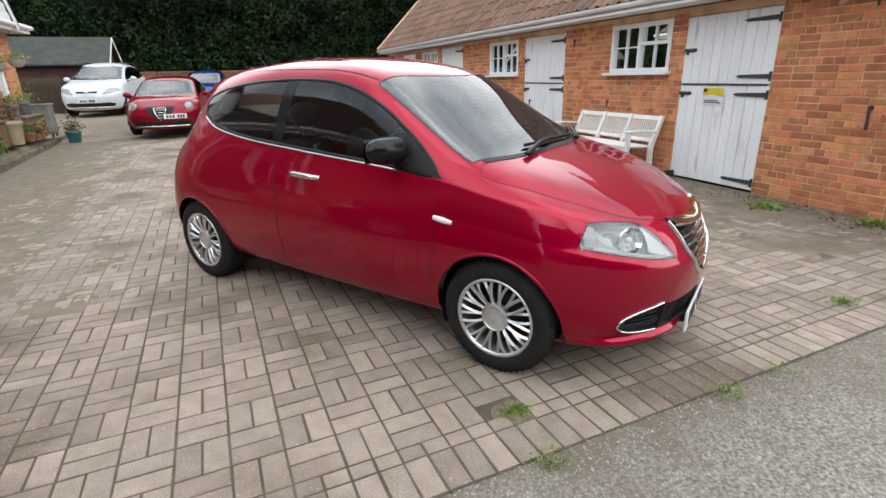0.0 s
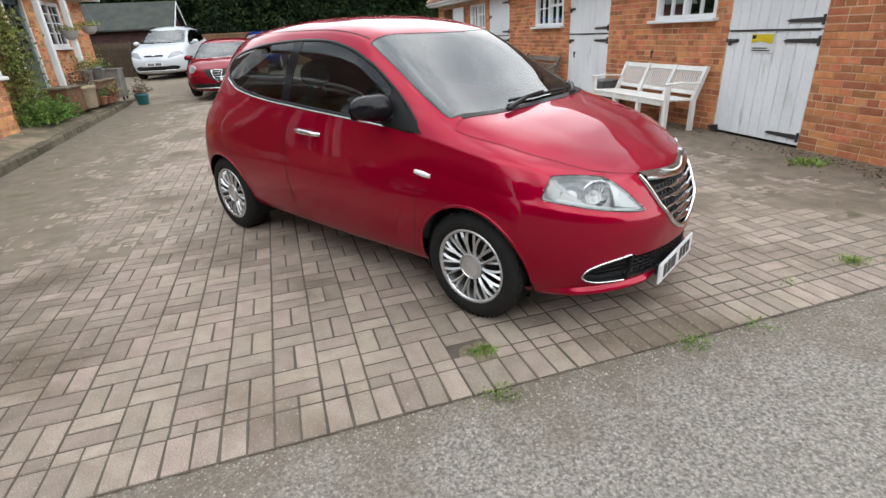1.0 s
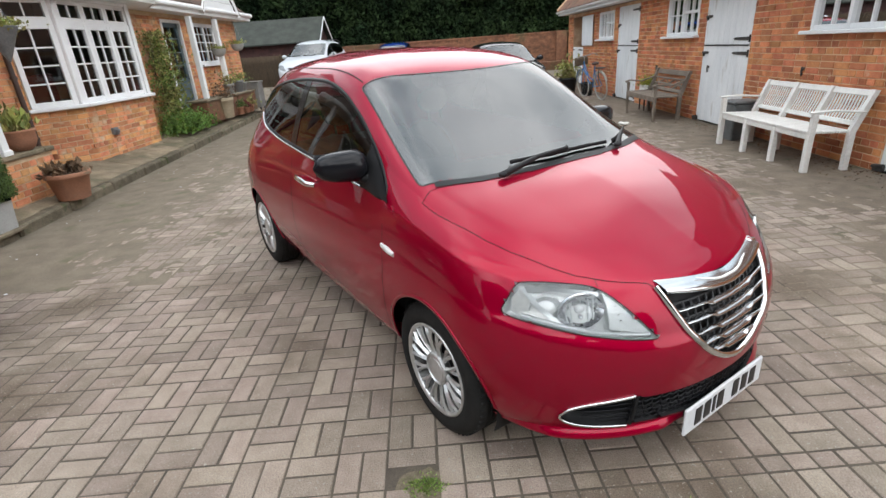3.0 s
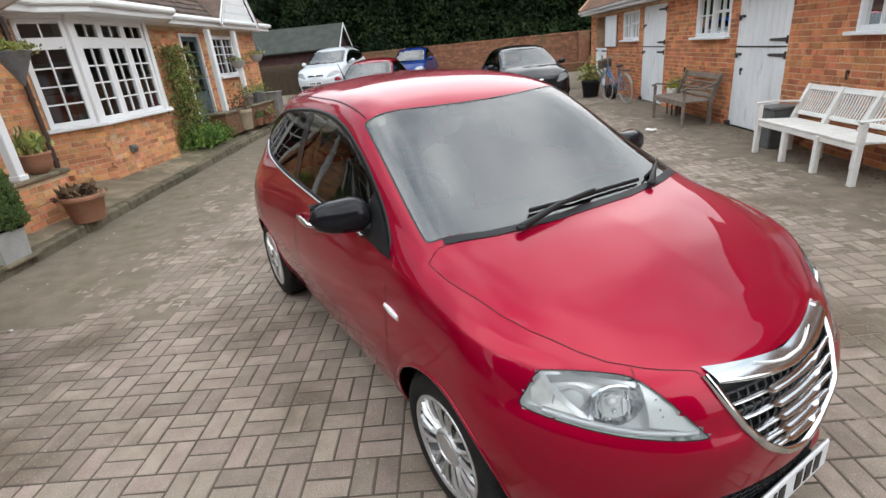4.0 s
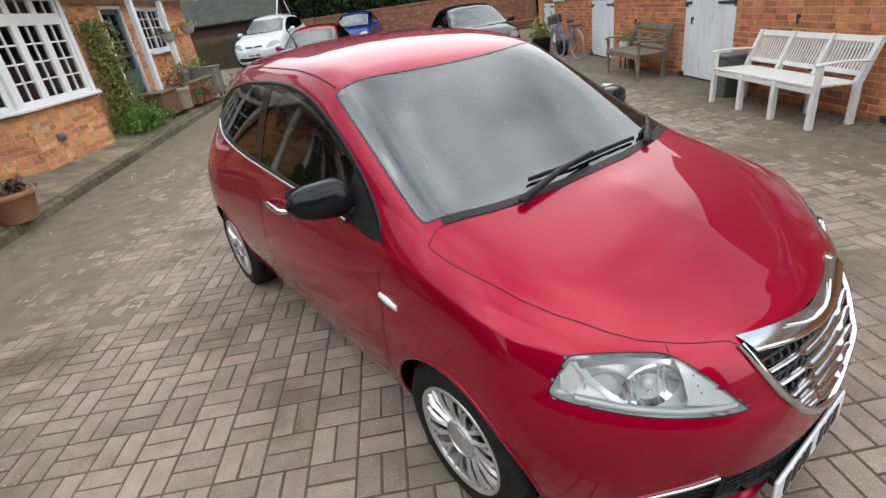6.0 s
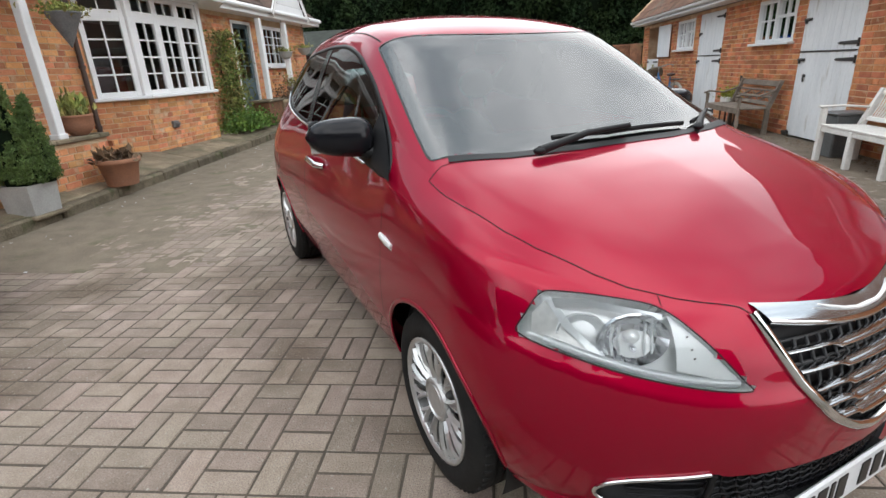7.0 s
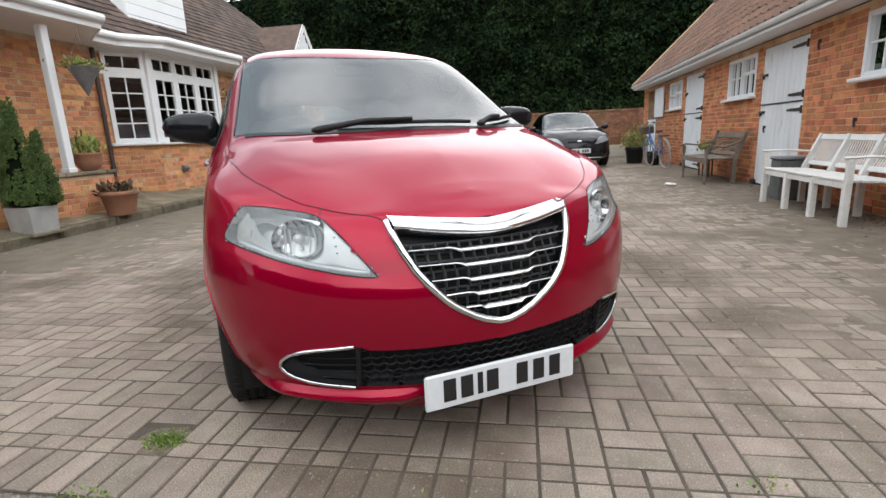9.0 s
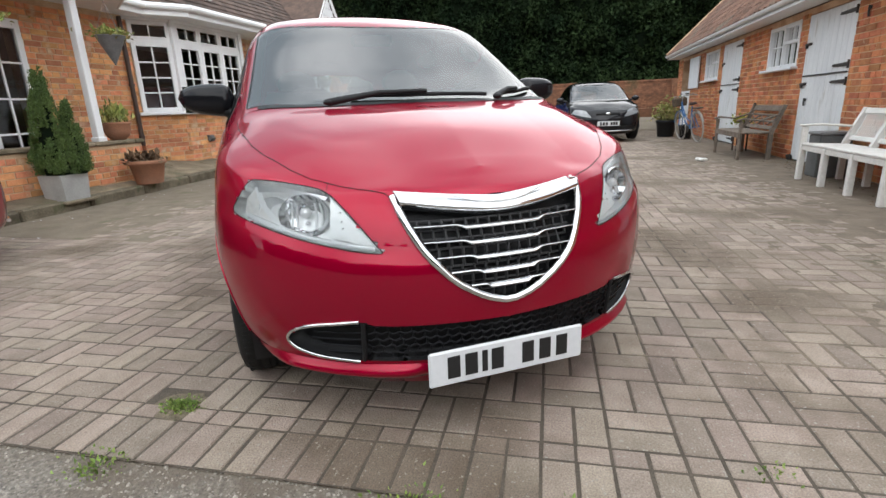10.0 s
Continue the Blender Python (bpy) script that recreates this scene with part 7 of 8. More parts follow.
# ---- benches ----
def white_bench():
    """Garden bench of three slatted seats side by side, with low arms."""
    L = 1.76
    b = thing("garden_bench", pose(5.42, 5.36, 0, 0, 0, 0), "white painted wooden three-seat bench with slatted back against brick wall", "bench", "benches")
    # x runs from the front (-0.5) to the back (0); y along its length
    for k in range(4):
        y = 0.03 + (L - 0.06) * k / 3
        s = Shape()
        s.box((-0.47, y, 0.20), (0.06, 0.06, 0.40), 0.006)
        part("leg", s, BENCHWHITE, b)
        s = Shape()
        s.prism([(-0.08, 0.0), (-0.02, 0.0), (-0.02, 0.4), (0.13, 0.80), (0.08, 0.81), (-0.08, 0.42)], y - 0.025, y + 0.025)
        part("back_leg", s, BENCHWHITE, b)
    for k in range(3):
        y0, y1 = 0.03 + (L - 0.06) * k / 3, 0.03 + (L - 0.06) * (k + 1) / 3
        for i in range(6):
            s = Shape()
            s.box((-0.46 + 0.078 * i, (y0 + y1) / 2, 0.415 + (0.004 if i == 0 else 0) - 0.003 * i), (0.068, y1 - y0 - 0.008, 0.024), 0.005)
            part("seat_slat", s, BENCHWHITE, b)
        s = Shape()
        s.box((-0.47, (y0 + y1) / 2, 0.375), (0.03, y1 - y0 - 0.05, 0.06), 0.005)
        part("seat_rail", s, BENCHWHITE, b)
        lean = math.degrees(math.atan2(0.15, 0.40))
        m = pose(-0.03, 0, 0.42, 0, lean, 0)
        for z, h in ((0.37, 0.065), (0.06, 0.05)):
            s = Shape()
            s.box((0, (y0 + y1) / 2, z), (0.032, y1 - y0 - 0.02, h), 0.006, m)
            part("back_rail", s, BENCHWHITE, b)
        for i in range(12):
            s = Shape()
            y = y0 + 0.055 + (y1 - y0 - 0.11) * i / 11
            s.tube([m @ Vector((0.0, y, 0.07)), m @ Vector((0.010, y, 0.21)), m @ Vector((0.0, y, 0.35))], 0.012, 4, flat=(1.0, 0.5), smooth=False)
            part("back_slat", s, BENCHWHITE, b)
    for y in (0.02, L - 0.02):
        s = Shape()
        s.box((-0.47, y, 0.50), (0.055, 0.055, 0.22), 0.006)
        part("arm_post", s, BENCHWHITE, b)
        s = Shape()
        s.tube([(-0.53, y, 0.625), (-0.30, y, 0.630), (0.03, y, 0.600)], 0.034, 4, flat=(1.0, 0.4), smooth=False)
        part("arm", s, BENCHWHITE, b)
    return b


white_bench()
tb = thing("garden_bench", pose(5.36, 9.2, 0), "weathered grey-brown wooden bench with lattice back and turned legs", "bench", "benches")
TL = 1.40
for y in (0.04, TL - 0.04):
    s = Shape()
    s.lathe([(0.026, 0), (0.03, 0.04), (0.02, 0.08), (0.028, 0.16), (0.034, 0.22), (0.022, 0.28), (0.03, 0.32), (0.03, 0.40), (0.022, 0.44), (0.03, 0.52), (0.03, 0.60)], 12, pose(-0.46, y, 0))
    part("leg", s, TEAK, tb)
    s = Shape()
    s.prism([(-0.06, 0), (0.0, 0), (0.0, 0.4), (0.14, 0.82), (0.09, 0.83), (-0.06, 0.42)], y - 0.028, y + 0.028)
    part("back_leg", s, TEAK, tb)
    s = Shape()
    s.tube([(-0.52, y, 0.60), (-0.44, y, 0.63), (-0.2, y, 0.60), (0.06, y, 0.68)], [0.035, 0.034, 0.030, 0.028], 6, flat=(1.0, 0.5))
    part("arm", s, TEAK, tb)
for i in range(7):
    s = Shape()
    s.box((-0.45 + 0.068 * i, TL / 2, 0.415), (0.058, TL, 0.024), 0.005)
    part("seat_slat", s, TEAK, tb)
s = Shape()
s.box((-0.46, TL / 2, 0.37), (0.03, TL - 0.06, 0.06), 0.005)
part("seat_rail", s, TEAK, tb)
m = pose(-0.01, 0, 0.42, 0, 19.5, 0)
for z, h in ((0.37, 0.09), (0.26, 0.03), (0.16, 0.03), (0.06, 0.06)):
    s = Shape()
    s.box((0, TL / 2, z), (0.03, TL - 0.06, h), 0.006, m)
    part("back_rail", s, TEAK, tb)
for k in range(3):
    for sg in (0, 1):
        a, c = 0.08 + (TL - 0.16) * (k + sg) / 3, 0.08 + (TL - 0.16) * (k + 1 - sg) / 3
        s = Shape()
        s.tube([m @ Vector((0, a, 0.08)), m @ Vector((0.004, c, 0.26))], 0.014, 4, flat=(0.6, 1.0), smooth=False)
        part("lattice_bar", s, TEAK, tb)


# ---- pots and plants ----
def leaf_clump(name, n, place, size, material, parent, seed, way=None):
    """Many small leaves at the places that place() draws."""
    r = random.Random(seed)
    s = Shape()
    for _ in range(n):
        p = place(r)
        rough_leaf(s, p, r.uniform(*size), r, None if way is None else way(p, r))
    return tagged(part(name, s, material, parent), kind="stuff")


def pot_shape(r0, r1, h, rim=0.02):
    return Shape().lathe([(r0, 0), (r0 + (r1 - r0) * 0.8, h * 0.8), (r1, h * 0.82), (r1 + rim * 0.4, h * 0.86), (r1 + rim * 0.4, h), (r1 - rim, h), (r1 - rim * 1.3, h * 0.86), (0.005, h * 0.85)], 24)


pl = thing("planter", pose(-3.31, 4.84, 0.115), "square pale concrete planter with two clipped dwarf conifers", "planter")
s = Shape()
a, b, h = 0.15, 0.168, 0.29
ring0 = [(-a, -a, 0), (a, -a, 0), (a, a, 0), (-a, a, 0)]
ring1 = [(-b, -b, h), (b, -b, h), (b, b, h), (-b, b, h)]
ring2 = [(-b + 0.025, -b + 0.025, h), (b - 0.025, -b + 0.025, h), (b - 0.025, b - 0.025, h), (-b + 0.025, b - 0.025, h)]
ring3 = [(x, y, h - 0.05) for x, y, _ in ring2]
s.add(ring0 + ring1 + ring2 + ring3, [(0, 3, 2, 1)] + [(o + i, o + (i + 1) % 4, o + 4 + (i + 1) % 4, o + 4 + i) for o in (0, 4, 8) for i in range(4)] + [(12, 13, 14, 15)])
part("box", s, CONCRETE, pl)
s = Shape()
s.box((0, 0, -0.015), (0.40, 0.40, 0.035), 0.008)
part("base_slab", s, SLAB, pl)


def cone_place(cx, cy, z0, z1, rad, seed):
    """Leaves in upright plumes that stand out of a tapering bush."""
    rt = random.Random(seed)
    plumes = []
    for _ in range(190):
        h = rt.random() ** 1.3 * 0.88
        plumes.append((rt.uniform(0, 2 * math.pi), h, rad * (1 - h) ** 0.85 * min(1.0, 0.74 + h * 2.2) * rt.uniform(0.74, 1.06), rt.uniform(0.09, 0.17)))

    def f(r):
        a, h, rr, up = r.choice(plumes)
        g = r.random()
        w = 0.030 * (1 - g) ** 0.6 * min(1.0, 0.4 + 3 * g) + 0.003
        rr *= 1 - 0.10 * g * g
        return (cx + rr * math.cos(a) + r.gauss(0, w * 0.6), cy + rr * math.sin(a) + r.gauss(0, w * 0.6), min(z0 + (z1 - z0) * h + up * g, z1 * 1.03))
    return f


conifer = thing("dwarf_conifer", pose(-3.31, 4.84, 0.40), "bushy green pointed dwarf conifer growing in the planter", "conifer")
for cx, cy, z1, rad, sd, n in ((-0.02, -0.02, 1.14, 0.25, 1, 15000), (0.12, 0.11, 0.80, 0.16, 2, 8000), (0.02, 0.03, 0.48, 0.29, 3, 8000)):
    leaf_clump("foliage", n, cone_place(cx, cy, 0.0, z1, rad, sd), (0.012, 0.034), TOPIARY, conifer, sd,
               lambda p, r: Vector((r.uniform(-0.6, 0.6), r.uniform(-0.6, 0.6), r.uniform(0.2, 1))).normalized())
    # near-black core, painting the shade deep between the plumes
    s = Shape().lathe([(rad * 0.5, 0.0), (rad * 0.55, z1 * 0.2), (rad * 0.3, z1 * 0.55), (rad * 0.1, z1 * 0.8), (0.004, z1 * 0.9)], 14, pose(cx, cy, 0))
    part("inner_mass", s, LEAFSHADE, conifer)
s = Shape().tube([(0, 0, -0.1), (0, 0, 0.1)], 0.02, 6)
part("trunk", s, DARKWOOD, conifer)

bp = thing("plant_pot", pose(-3.28, 6.02, 0.13), "wide terracotta pot with a pale rim and dead stalks", "plant pot", "plant pots")
part("pot", pot_shape(0.165, 0.225, 0.31, 0.035), TERRACOTTA, bp)
leaf_clump("dead_plant", 260, lambda r: (r.gauss(0, 0.09), r.gauss(0, 0.09), 0.27 + abs(r.gauss(0, 0.05))), (0.05, 0.14), DEADLEAF, bp, 6)
wp = thing("plant_pot", pose(-3.72, 6.08, 0.715), "round terracotta bowl pot standing on the low wall", "plant pot", "plant pots")
part("pot", Shape().lathe([(0.08, 0), (0.135, 0.05), (0.165, 0.12), (0.165, 0.20), (0.178, 0.21), (0.178, 0.235), (0.155, 0.235), (0.14, 0.20), (0.005, 0.20)], 24), TERRACOTTA, wp)
leaf_clump("plant", 300, lambda r: (r.gauss(0, 0.06), r.gauss(0, 0.07), 0.20 + abs(r.gauss(0, 0.10))), (0.05, 0.12), CLIMBER, wp, 7,
           lambda p, r: Vector((r.uniform(-0.5, 0.5), r.uniform(-0.5, 0.5), 1)).normalized())


def basket(x, y, z):
    hb = thing("hanging_basket", pose(x, y, z), "grey cone hanging basket with trailing leaves", "hanging basket", "hanging baskets")
    part("cone", Shape().lathe([(0.006, -0.34), (0.05, -0.25), (0.17, 0.0), (0.175, 0.012), (0.165, 0.012), (0.12, -0.05), (0.005, -0.05)], 20), LEAD, hb)
    s = Shape()
    for a in (0, 2.1, 4.2):
        s.tube([(0.165 * math.cos(a), 0.165 * math.sin(a), 0.0), (0, 0, 0.42)], 0.003, 4)
    s.tube([(0, 0, 0.42), (0, 0, 0.54)], 0.005, 4)
    part("chain", s, LEAD, hb)
    leaf_clump("plant", 420, lambda r: (r.gauss(0, 0.10), r.gauss(0, 0.10), 0.03 + r.gauss(0, 0.03)), (0.03, 0.07), CLIMBER, hb, 9)


basket(-3.42, 5.98, 2.0)
basket(-3.42, 4.45, 2.0)
for y, z in ((13.45, 1.80), (14.75, 1.92)):
    hb = thing("hanging_basket", pose(-4.20, y, z), "pale round hanging bowl with sparse leaves", "hanging basket", "hanging baskets")
    part("bowl", Shape().lathe([(0.01, -0.17), (0.09, -0.15), (0.15, -0.08), (0.17, 0.0), (0.18, 0.012), (0.16, 0.012), (0.12, -0.03), (0.005, -0.04)], 20), CONCRETE, hb)
    s = Shape()
    for a in (0, 2.1, 4.2):
        s.tube([(0.165 * math.cos(a), 0.165 * math.sin(a), 0.0), (0, 0, 2.53 - z)], 0.003, 4)
    part("chain", s, LEAD, hb)
    leaf_clump("plant", 160, lambda r: (r.gauss(0, 0.10), r.gauss(0, 0.10), 0.02 + abs(r.gauss(0, 0.04))), (0.03, 0.07), CLIMBER, hb, 19)

# climber and shrub beyond the bay
cl = thing("climber", pose(HX + 0.02, 10.95, PATH_Z), "straggly climbing shrub trained up the brick wall", "climber")
rs = random.Random(31)
s = Shape()
for k in range(9):
    y = rs.uniform(-0.3, 0.35)
    pts = [(0.04, y * 0.4, 0.0)]
    for i in range(1, 8):
        pts.append((0.05 + rs.uniform(0, 0.1), y * 0.4 + (y + rs.uniform(-0.15, 0.15)) * i / 7, 2.0 * i / 7 * rs.uniform(0.85, 1.0)))
    s.tube(pts, [0.012 - 0.0012 * i for i in range(8)], 5)
part("stem", s, DARKWOOD, cl)
WALLGREEN = mat("wall_climber_leaf", (0.13, 0.19, 0.035), 0.7, col2=(0.24, 0.23, 0.075), scale=3, grain_amt=0.0, vary=0.5, hue=0.03)
leaf_clump("leaves", 3600, lambda r: (0.03 + abs(r.gauss(0, 0.16)), r.gauss(-0.07, 0.24), r.random() ** 1.3 * 1.85), (0.03, 0.095), WALLGREEN, cl, 12)
SHRUBLEAF = mat("bright_shrub_leaf", (0.12, 0.225, 0.03), 0.65, col2=(0.07, 0.135, 0.022), scale=5, grain_amt=0.0, vary=0.4, hue=0.02)
shr = thing("shrub", pose(-4.1, 10.75, PATH_Z - 0.05), "bright green low shrub at the foot of the wall", "shrub")
leaf_clump("leaves", 3600, lambda r: (r.gauss(0, 0.14), r.gauss(0.14, 0.38), abs(r.gauss(0, 0.13))), (0.03, 0.09), SHRUBLEAF, shr, 13)
s = Shape()
for k in range(8):
    s.tube([(0, 0.1 * k - 0.3, 0), (rs.uniform(-0.1, 0.1), 0.1 * k - 0.3, 0.3)], 0.008, 4)
part("stem", s, DARKWOOD, shr)
s = Shape()
for k in range(420):
    x, y = rs.gauss(-0.02, 0.12), rs.gauss(-0.12, 0.22)
    ln, dx, dy = rs.uniform(0.2, 0.46), rs.gauss(0.04, 0.08), rs.gauss(0, 0.10)
    s.tube([(x, y, 0.02), (x + 0.4 * dx, y + 0.4 * dy, 0.6 * ln), (x + 1.3 * dx, y + 1.3 * dy, ln)], [0.005, 0.004, 0.0008], 3, flat=(1.0, 0.3))
tagged(part("grass_blades", s, SHRUBLEAF, shr), kind="stuff")

# low planting wall and pots before the far door
s = Shape()
s.box((-4.16, 13.15, 0.48), (0.40, 3.1, 0.46), 0.01)
pw = structure("wall_planter", s, WALLBRICK, "low brick planting wall by the house door")
s = Shape()
s.box((-4.16, 13.15, 0.735), (0.46, 3.16, 0.05), 0.012)
part("coping", s, SLAB, pw)


def small_pot(x, y, z, r, h, material, label, plant=None, seed=0, n=160):
    p = thing("plant_pot", pose(x, y, z), label, "plant pot", "plant pots")
    part("pot", pot_shape(r * 0.75, r, h, 0.015), material, p)
    if plant:
        leaf_clump("plant", n, lambda q: (q.gauss(0, r * 0.7), q.gauss(0, r * 0.7), h + abs(q.gauss(0, r * 0.9))), (0.03, 0.08), plant, p, seed)


small_pot(-3.96, 12.55, 0.27, 0.20, 0.46, POTSTONE, "tall pale stone pot with a bare shrub", DEADLEAF, 41, 240)
small_pot(-4.12, 13.4, 0.76, 0.13, 0.24, ZINC, "small metal pot on the planting wall", CLIMBER, 42)
small_pot(-4.12, 14.0, 0.76, 0.15, 0.28, LEAD, "round grey pot on the planting wall", CLIMBER, 43)
small_pot(-4.12, 14.3, 0.76, 0.12, 0.22, ZINC, "dull metal bucket pot on the planting wall", LEAF, 44)
small_pot(-3.92, 13.3, 0.25, 0.10, 0.18, TERRACOTTA, "small terracotta pot on the path", LEAF, 45)
small_pot(-3.90, 13.65, 0.24, 0.09, 0.15, TERRACOTTA, "small terracotta pot with red flowers", CURTAIN, 46)
small_pot(-3.92, 14.0, 0.24, 0.11, 0.17, TERRACOTTA, "terracotta pot with trailing plant on the path", CLIMBER, 47)
small_pot(-3.58, 15.15, rise(0, 15.15), 0.17, 0.27, TEAL, "teal glazed pot with grey twiggy plant", DEADLEAF, 48, 260)
ch = thing("metal_bin", pose(-4.02, 14.9, 0.20), "dull galvanised square-sided metal bin on a stand", "bin")
s = Shape()
s.box((0, 0, 0.40), (0.36, 0.40, 0.66), 0.02)
s.box((0, 0, 0.74), (0.40, 0.44, 0.03), 0.008)
part("body", s, ZINC, ch)
for x in (-0.13, 0.13):
    for y in (-0.15, 0.15):
        s = Shape()
        s.box((x, y, 0.04), (0.04, 0.04, 0.08))
        part("foot", s, IRON, ch)

# white planter by the wooden bench, grey storage box by the white bench, black tub with plant
wpl = thing("plant_pot", pose(5.36, 10.78, 0), "small white planter with yellow-green plant on a dark stand", "plant pot", "plant pots")
s = Shape()
s.box((0, 0, 0.41), (0.20, 0.30, 0.18), 0.012)
part("pot", s, BENCHWHITE, wpl)
for sx in (-0.08, 0.08):
    for sy in (-0.12, 0.12):
        part("stand_leg", Shape().box((sx, sy, 0.155), (0.025, 0.025, 0.31), 0.003), DARKWOOD, wpl)
part("stand_top", Shape().box((0, 0, 0.311), (0.21, 0.30, 0.018), 0.003), DARKWOOD, wpl)
YELLEAF = mat("yellow_green_leaf", (0.30, 0.30, 0.03), 0.6, col2=(0.18, 0.22, 0.03), scale=4, grain_amt=0.0, vary=0.4)
leaf_clump("plant", 260, lambda r: (r.gauss(0, 0.07), r.gauss(0, 0.10), 0.48 + abs(r.gauss(0, 0.07))), (0.04, 0.08), YELLEAF, wpl, 51)
box_ = thing("storage_box", pose(5.33, 7.34, 0), "dark grey lidded box standing between bench and door", "box")
s = Shape()
s.box((0, 0, 0.25), (0.34, 0.30, 0.50), 0.015)
part("body", s, mat("grey_plastic", (0.13, 0.135, 0.135), 0.6, col2=(0.10, 0.105, 0.105), scale=6), box_)
s = Shape()
s.box((0, 0, 0.515), (0.37, 0.33, 0.035), 0.012)
part("lid", s, LEAD, box_)
tub = thing("plant_pot", pose(4.78, 15.0, 0.02), "black tub with a leafy shrub beside the bicycle", "plant pot", "plant pots")
part("pot", pot_shape(0.20, 0.25, 0.42, 0.02), BLACKPL, tub)
leaf_clump("plant", 500, lambda r: (r.gauss(0, 0.15), r.gauss(0, 0.15), 0.42 + abs(r.gauss(0, 0.22))), (0.05, 0.12), CLIMBER, tub, 52)
bk = thing("bucket", pose(5.12, 14.25, 0), "black bucket behind the bicycle", "bucket")
part("body", pot_shape(0.13, 0.17, 0.34, 0.012), BLACKPL, bk)
sc = thing("paper_scrap", pose(4.36, 9.1, 0), "crumpled pale scrap lying on the paving", "litter")
s = Shape()
for k, (x, y, z) in enumerate(((0, 0, 0.03), (0.05, 0.06, 0.02), (-0.03, 0.11, 0.025))):
    s.ball((x, y, z), (0.05, 0.06, 0.028), None, 7, 5)
part("body", s, BENCHWHITE, sc)

# ---- bicycle ----
BIKEBLUE = mat("blue_frame_paint", (0.06, 0.20, 0.45), 0.35, col2=(0.05, 0.17, 0.40), coat=0.4)
CREAM = mat("cream_tyre", (0.50, 0.47, 0.42), 0.8, col2=(0.42, 0.40, 0.36))
bike = thing("bicycle", pose(5.16, 13.08, 0, 0, 0, 0) @ pose(0, 0, 0, 0, 0, 99) @ pose(0, 0, 0, -7, 0, 0), "pale blue step-through bicycle leaning by the stable wall", "bicycle")
WB, WR = 1.02, 0.335
for x in (0, WB):
    s = Shape().tube([(x + WR * math.cos(a), 0, WR + WR * math.sin(a)) for a in [2 * math.pi * i / 36 for i in range(36)]], 0.017, 8, closed=True)
    wh = part("wheel", s, CREAM, bike)
    s = Shape().tube([(x + (WR - 0.025) * math.cos(a), 0, WR + (WR - 0.025) * math.sin(a)) for a in [2 * math.pi * i / 36 for i in range(36)]], 0.010, 6, closed=True)
    part("rim", s, ZINC, wh)
    s = Shape()
    for i in range(18):
        a = 2 * math.pi * i / 18
        s.tube([(x, 0.02 * (-1) ** i, WR), (x + (WR - 0.03) * math.cos(a), 0, WR + (WR - 0.03) * math.sin(a))], 0.0015, 3)
    tagged(part("spoke", s, ZINC, wh), kind="stuff")
    s = Shape().tube([(x + (WR + 0.035) * math.cos(a), 0, WR + (WR + 0.035) * math.sin(a)) for a in [math.pi * (0.02 + 0.75 * i / 16) + (0.35 if x == 0 else 0.1) for i in range(17)]], 0.022, 6, flat=(1.0, 0.25))
    part("mudguard", s, BIKEBLUE if x else CREAM, bike)
s = Shape()
bb, seat_t, head_t, head_b = Vector((0.44, 0, 0.29)), Vector((0.27, 0, 0.72)), Vector((0.85, 0, 0.90)), Vector((0.89, 0, 0.72))
s.tube([bb, seat_t, Vector((0.24, 0, 0.80))], 0.016, 8)
s.tube([head_b, Vector((0.68, 0, 0.42)), bb], 0.018, 8)
s.tube([head_t - Vector((0, 0, 0.06)), Vector((0.62, 0, 0.52)), Vector((0.38, 0, 0.45))], 0.014, 8)
s.tube([head_t, head_b], 0.02, 8)
for y in (-0.04, 0.04):
    s.tube([bb + Vector((0, y, 0)), Vector((0, y, WR))], 0.010, 6)
    s.tube([seat_t + Vector((0, y * 0.4, -0.04)), Vector((0, y, WR))], 0.009, 6)
    s.tube([head_b + Vector((0, y * 0.8, 0)), Vector((0.95, y, 0.55)), Vector((WB, y, WR))], 0.011, 6)
part("frame", s, BIKEBLUE, bike)
s = Shape()
s.ball((0.20, 0, 0.86), (0.13, 0.085, 0.035))
part("saddle", s, DARKWOOD, bike)
s = Shape()
s.tube([(0.84, 0, 0.90), (0.82, 0, 1.02)], 0.012, 6)
s.tube([(0.62, -0.26, 1.02), (0.74, -0.22, 1.05), (0.83, 0, 1.02), (0.74, 0.22, 1.05), (0.62, 0.26, 1.02)], 0.011, 6)
part("handlebar", s, ZINC, bike)
s = Shape()
s.box((1.02, 0, 0.90), (0.22, 0.30, 0.20), 0.03)
part("basket", s, WATTLE, bike)
s = Shape()
s.box((-0.05, 0, 0.76), (0.34, 0.13, 0.02), 0.006)
s.tube([(0.0, 0.05, WR), (-0.05, 0.05, 0.75)], 0.006, 5)
part("carrier", s, IRON, bike)
s = Shape().lathe([(0.085, -0.006), (0.09, 0), (0.085, 0.006)], 20, pose(0.44, 0.05, 0.29, 90, 0, 0))
s.tube([(0.44, 0.06, 0.29), (0.52, 0.07, 0.15), (0.52, 0.13, 0.15)], 0.009, 5)
s.tube([(0.44, -0.06, 0.29), (0.36, -0.07, 0.43), (0.36, -0.13, 0.43)], 0.009, 5)
part("crank", s, IRON, bike)

# ---- weeds, soil and scattered bits ----
rweed = random.Random(60)
WEEDLEAF = mat("bright_weed_leaf", (0.20, 0.29, 0.055), 0.65, col2=(0.13, 0.20, 0.04), scale=14, grain_amt=0.0, vary=0.4, hue=0.02)
SANDSOIL = mat("sandy_soil", (0.22, 0.175, 0.12), 1.0, col2=(0.13, 0.11, 0.07), scale=40, grain=160, grain_amt=0.5, bump=0.8, stain=(0.11, 0.13, 0.04), stain_scale=18, stain_at=0.56)


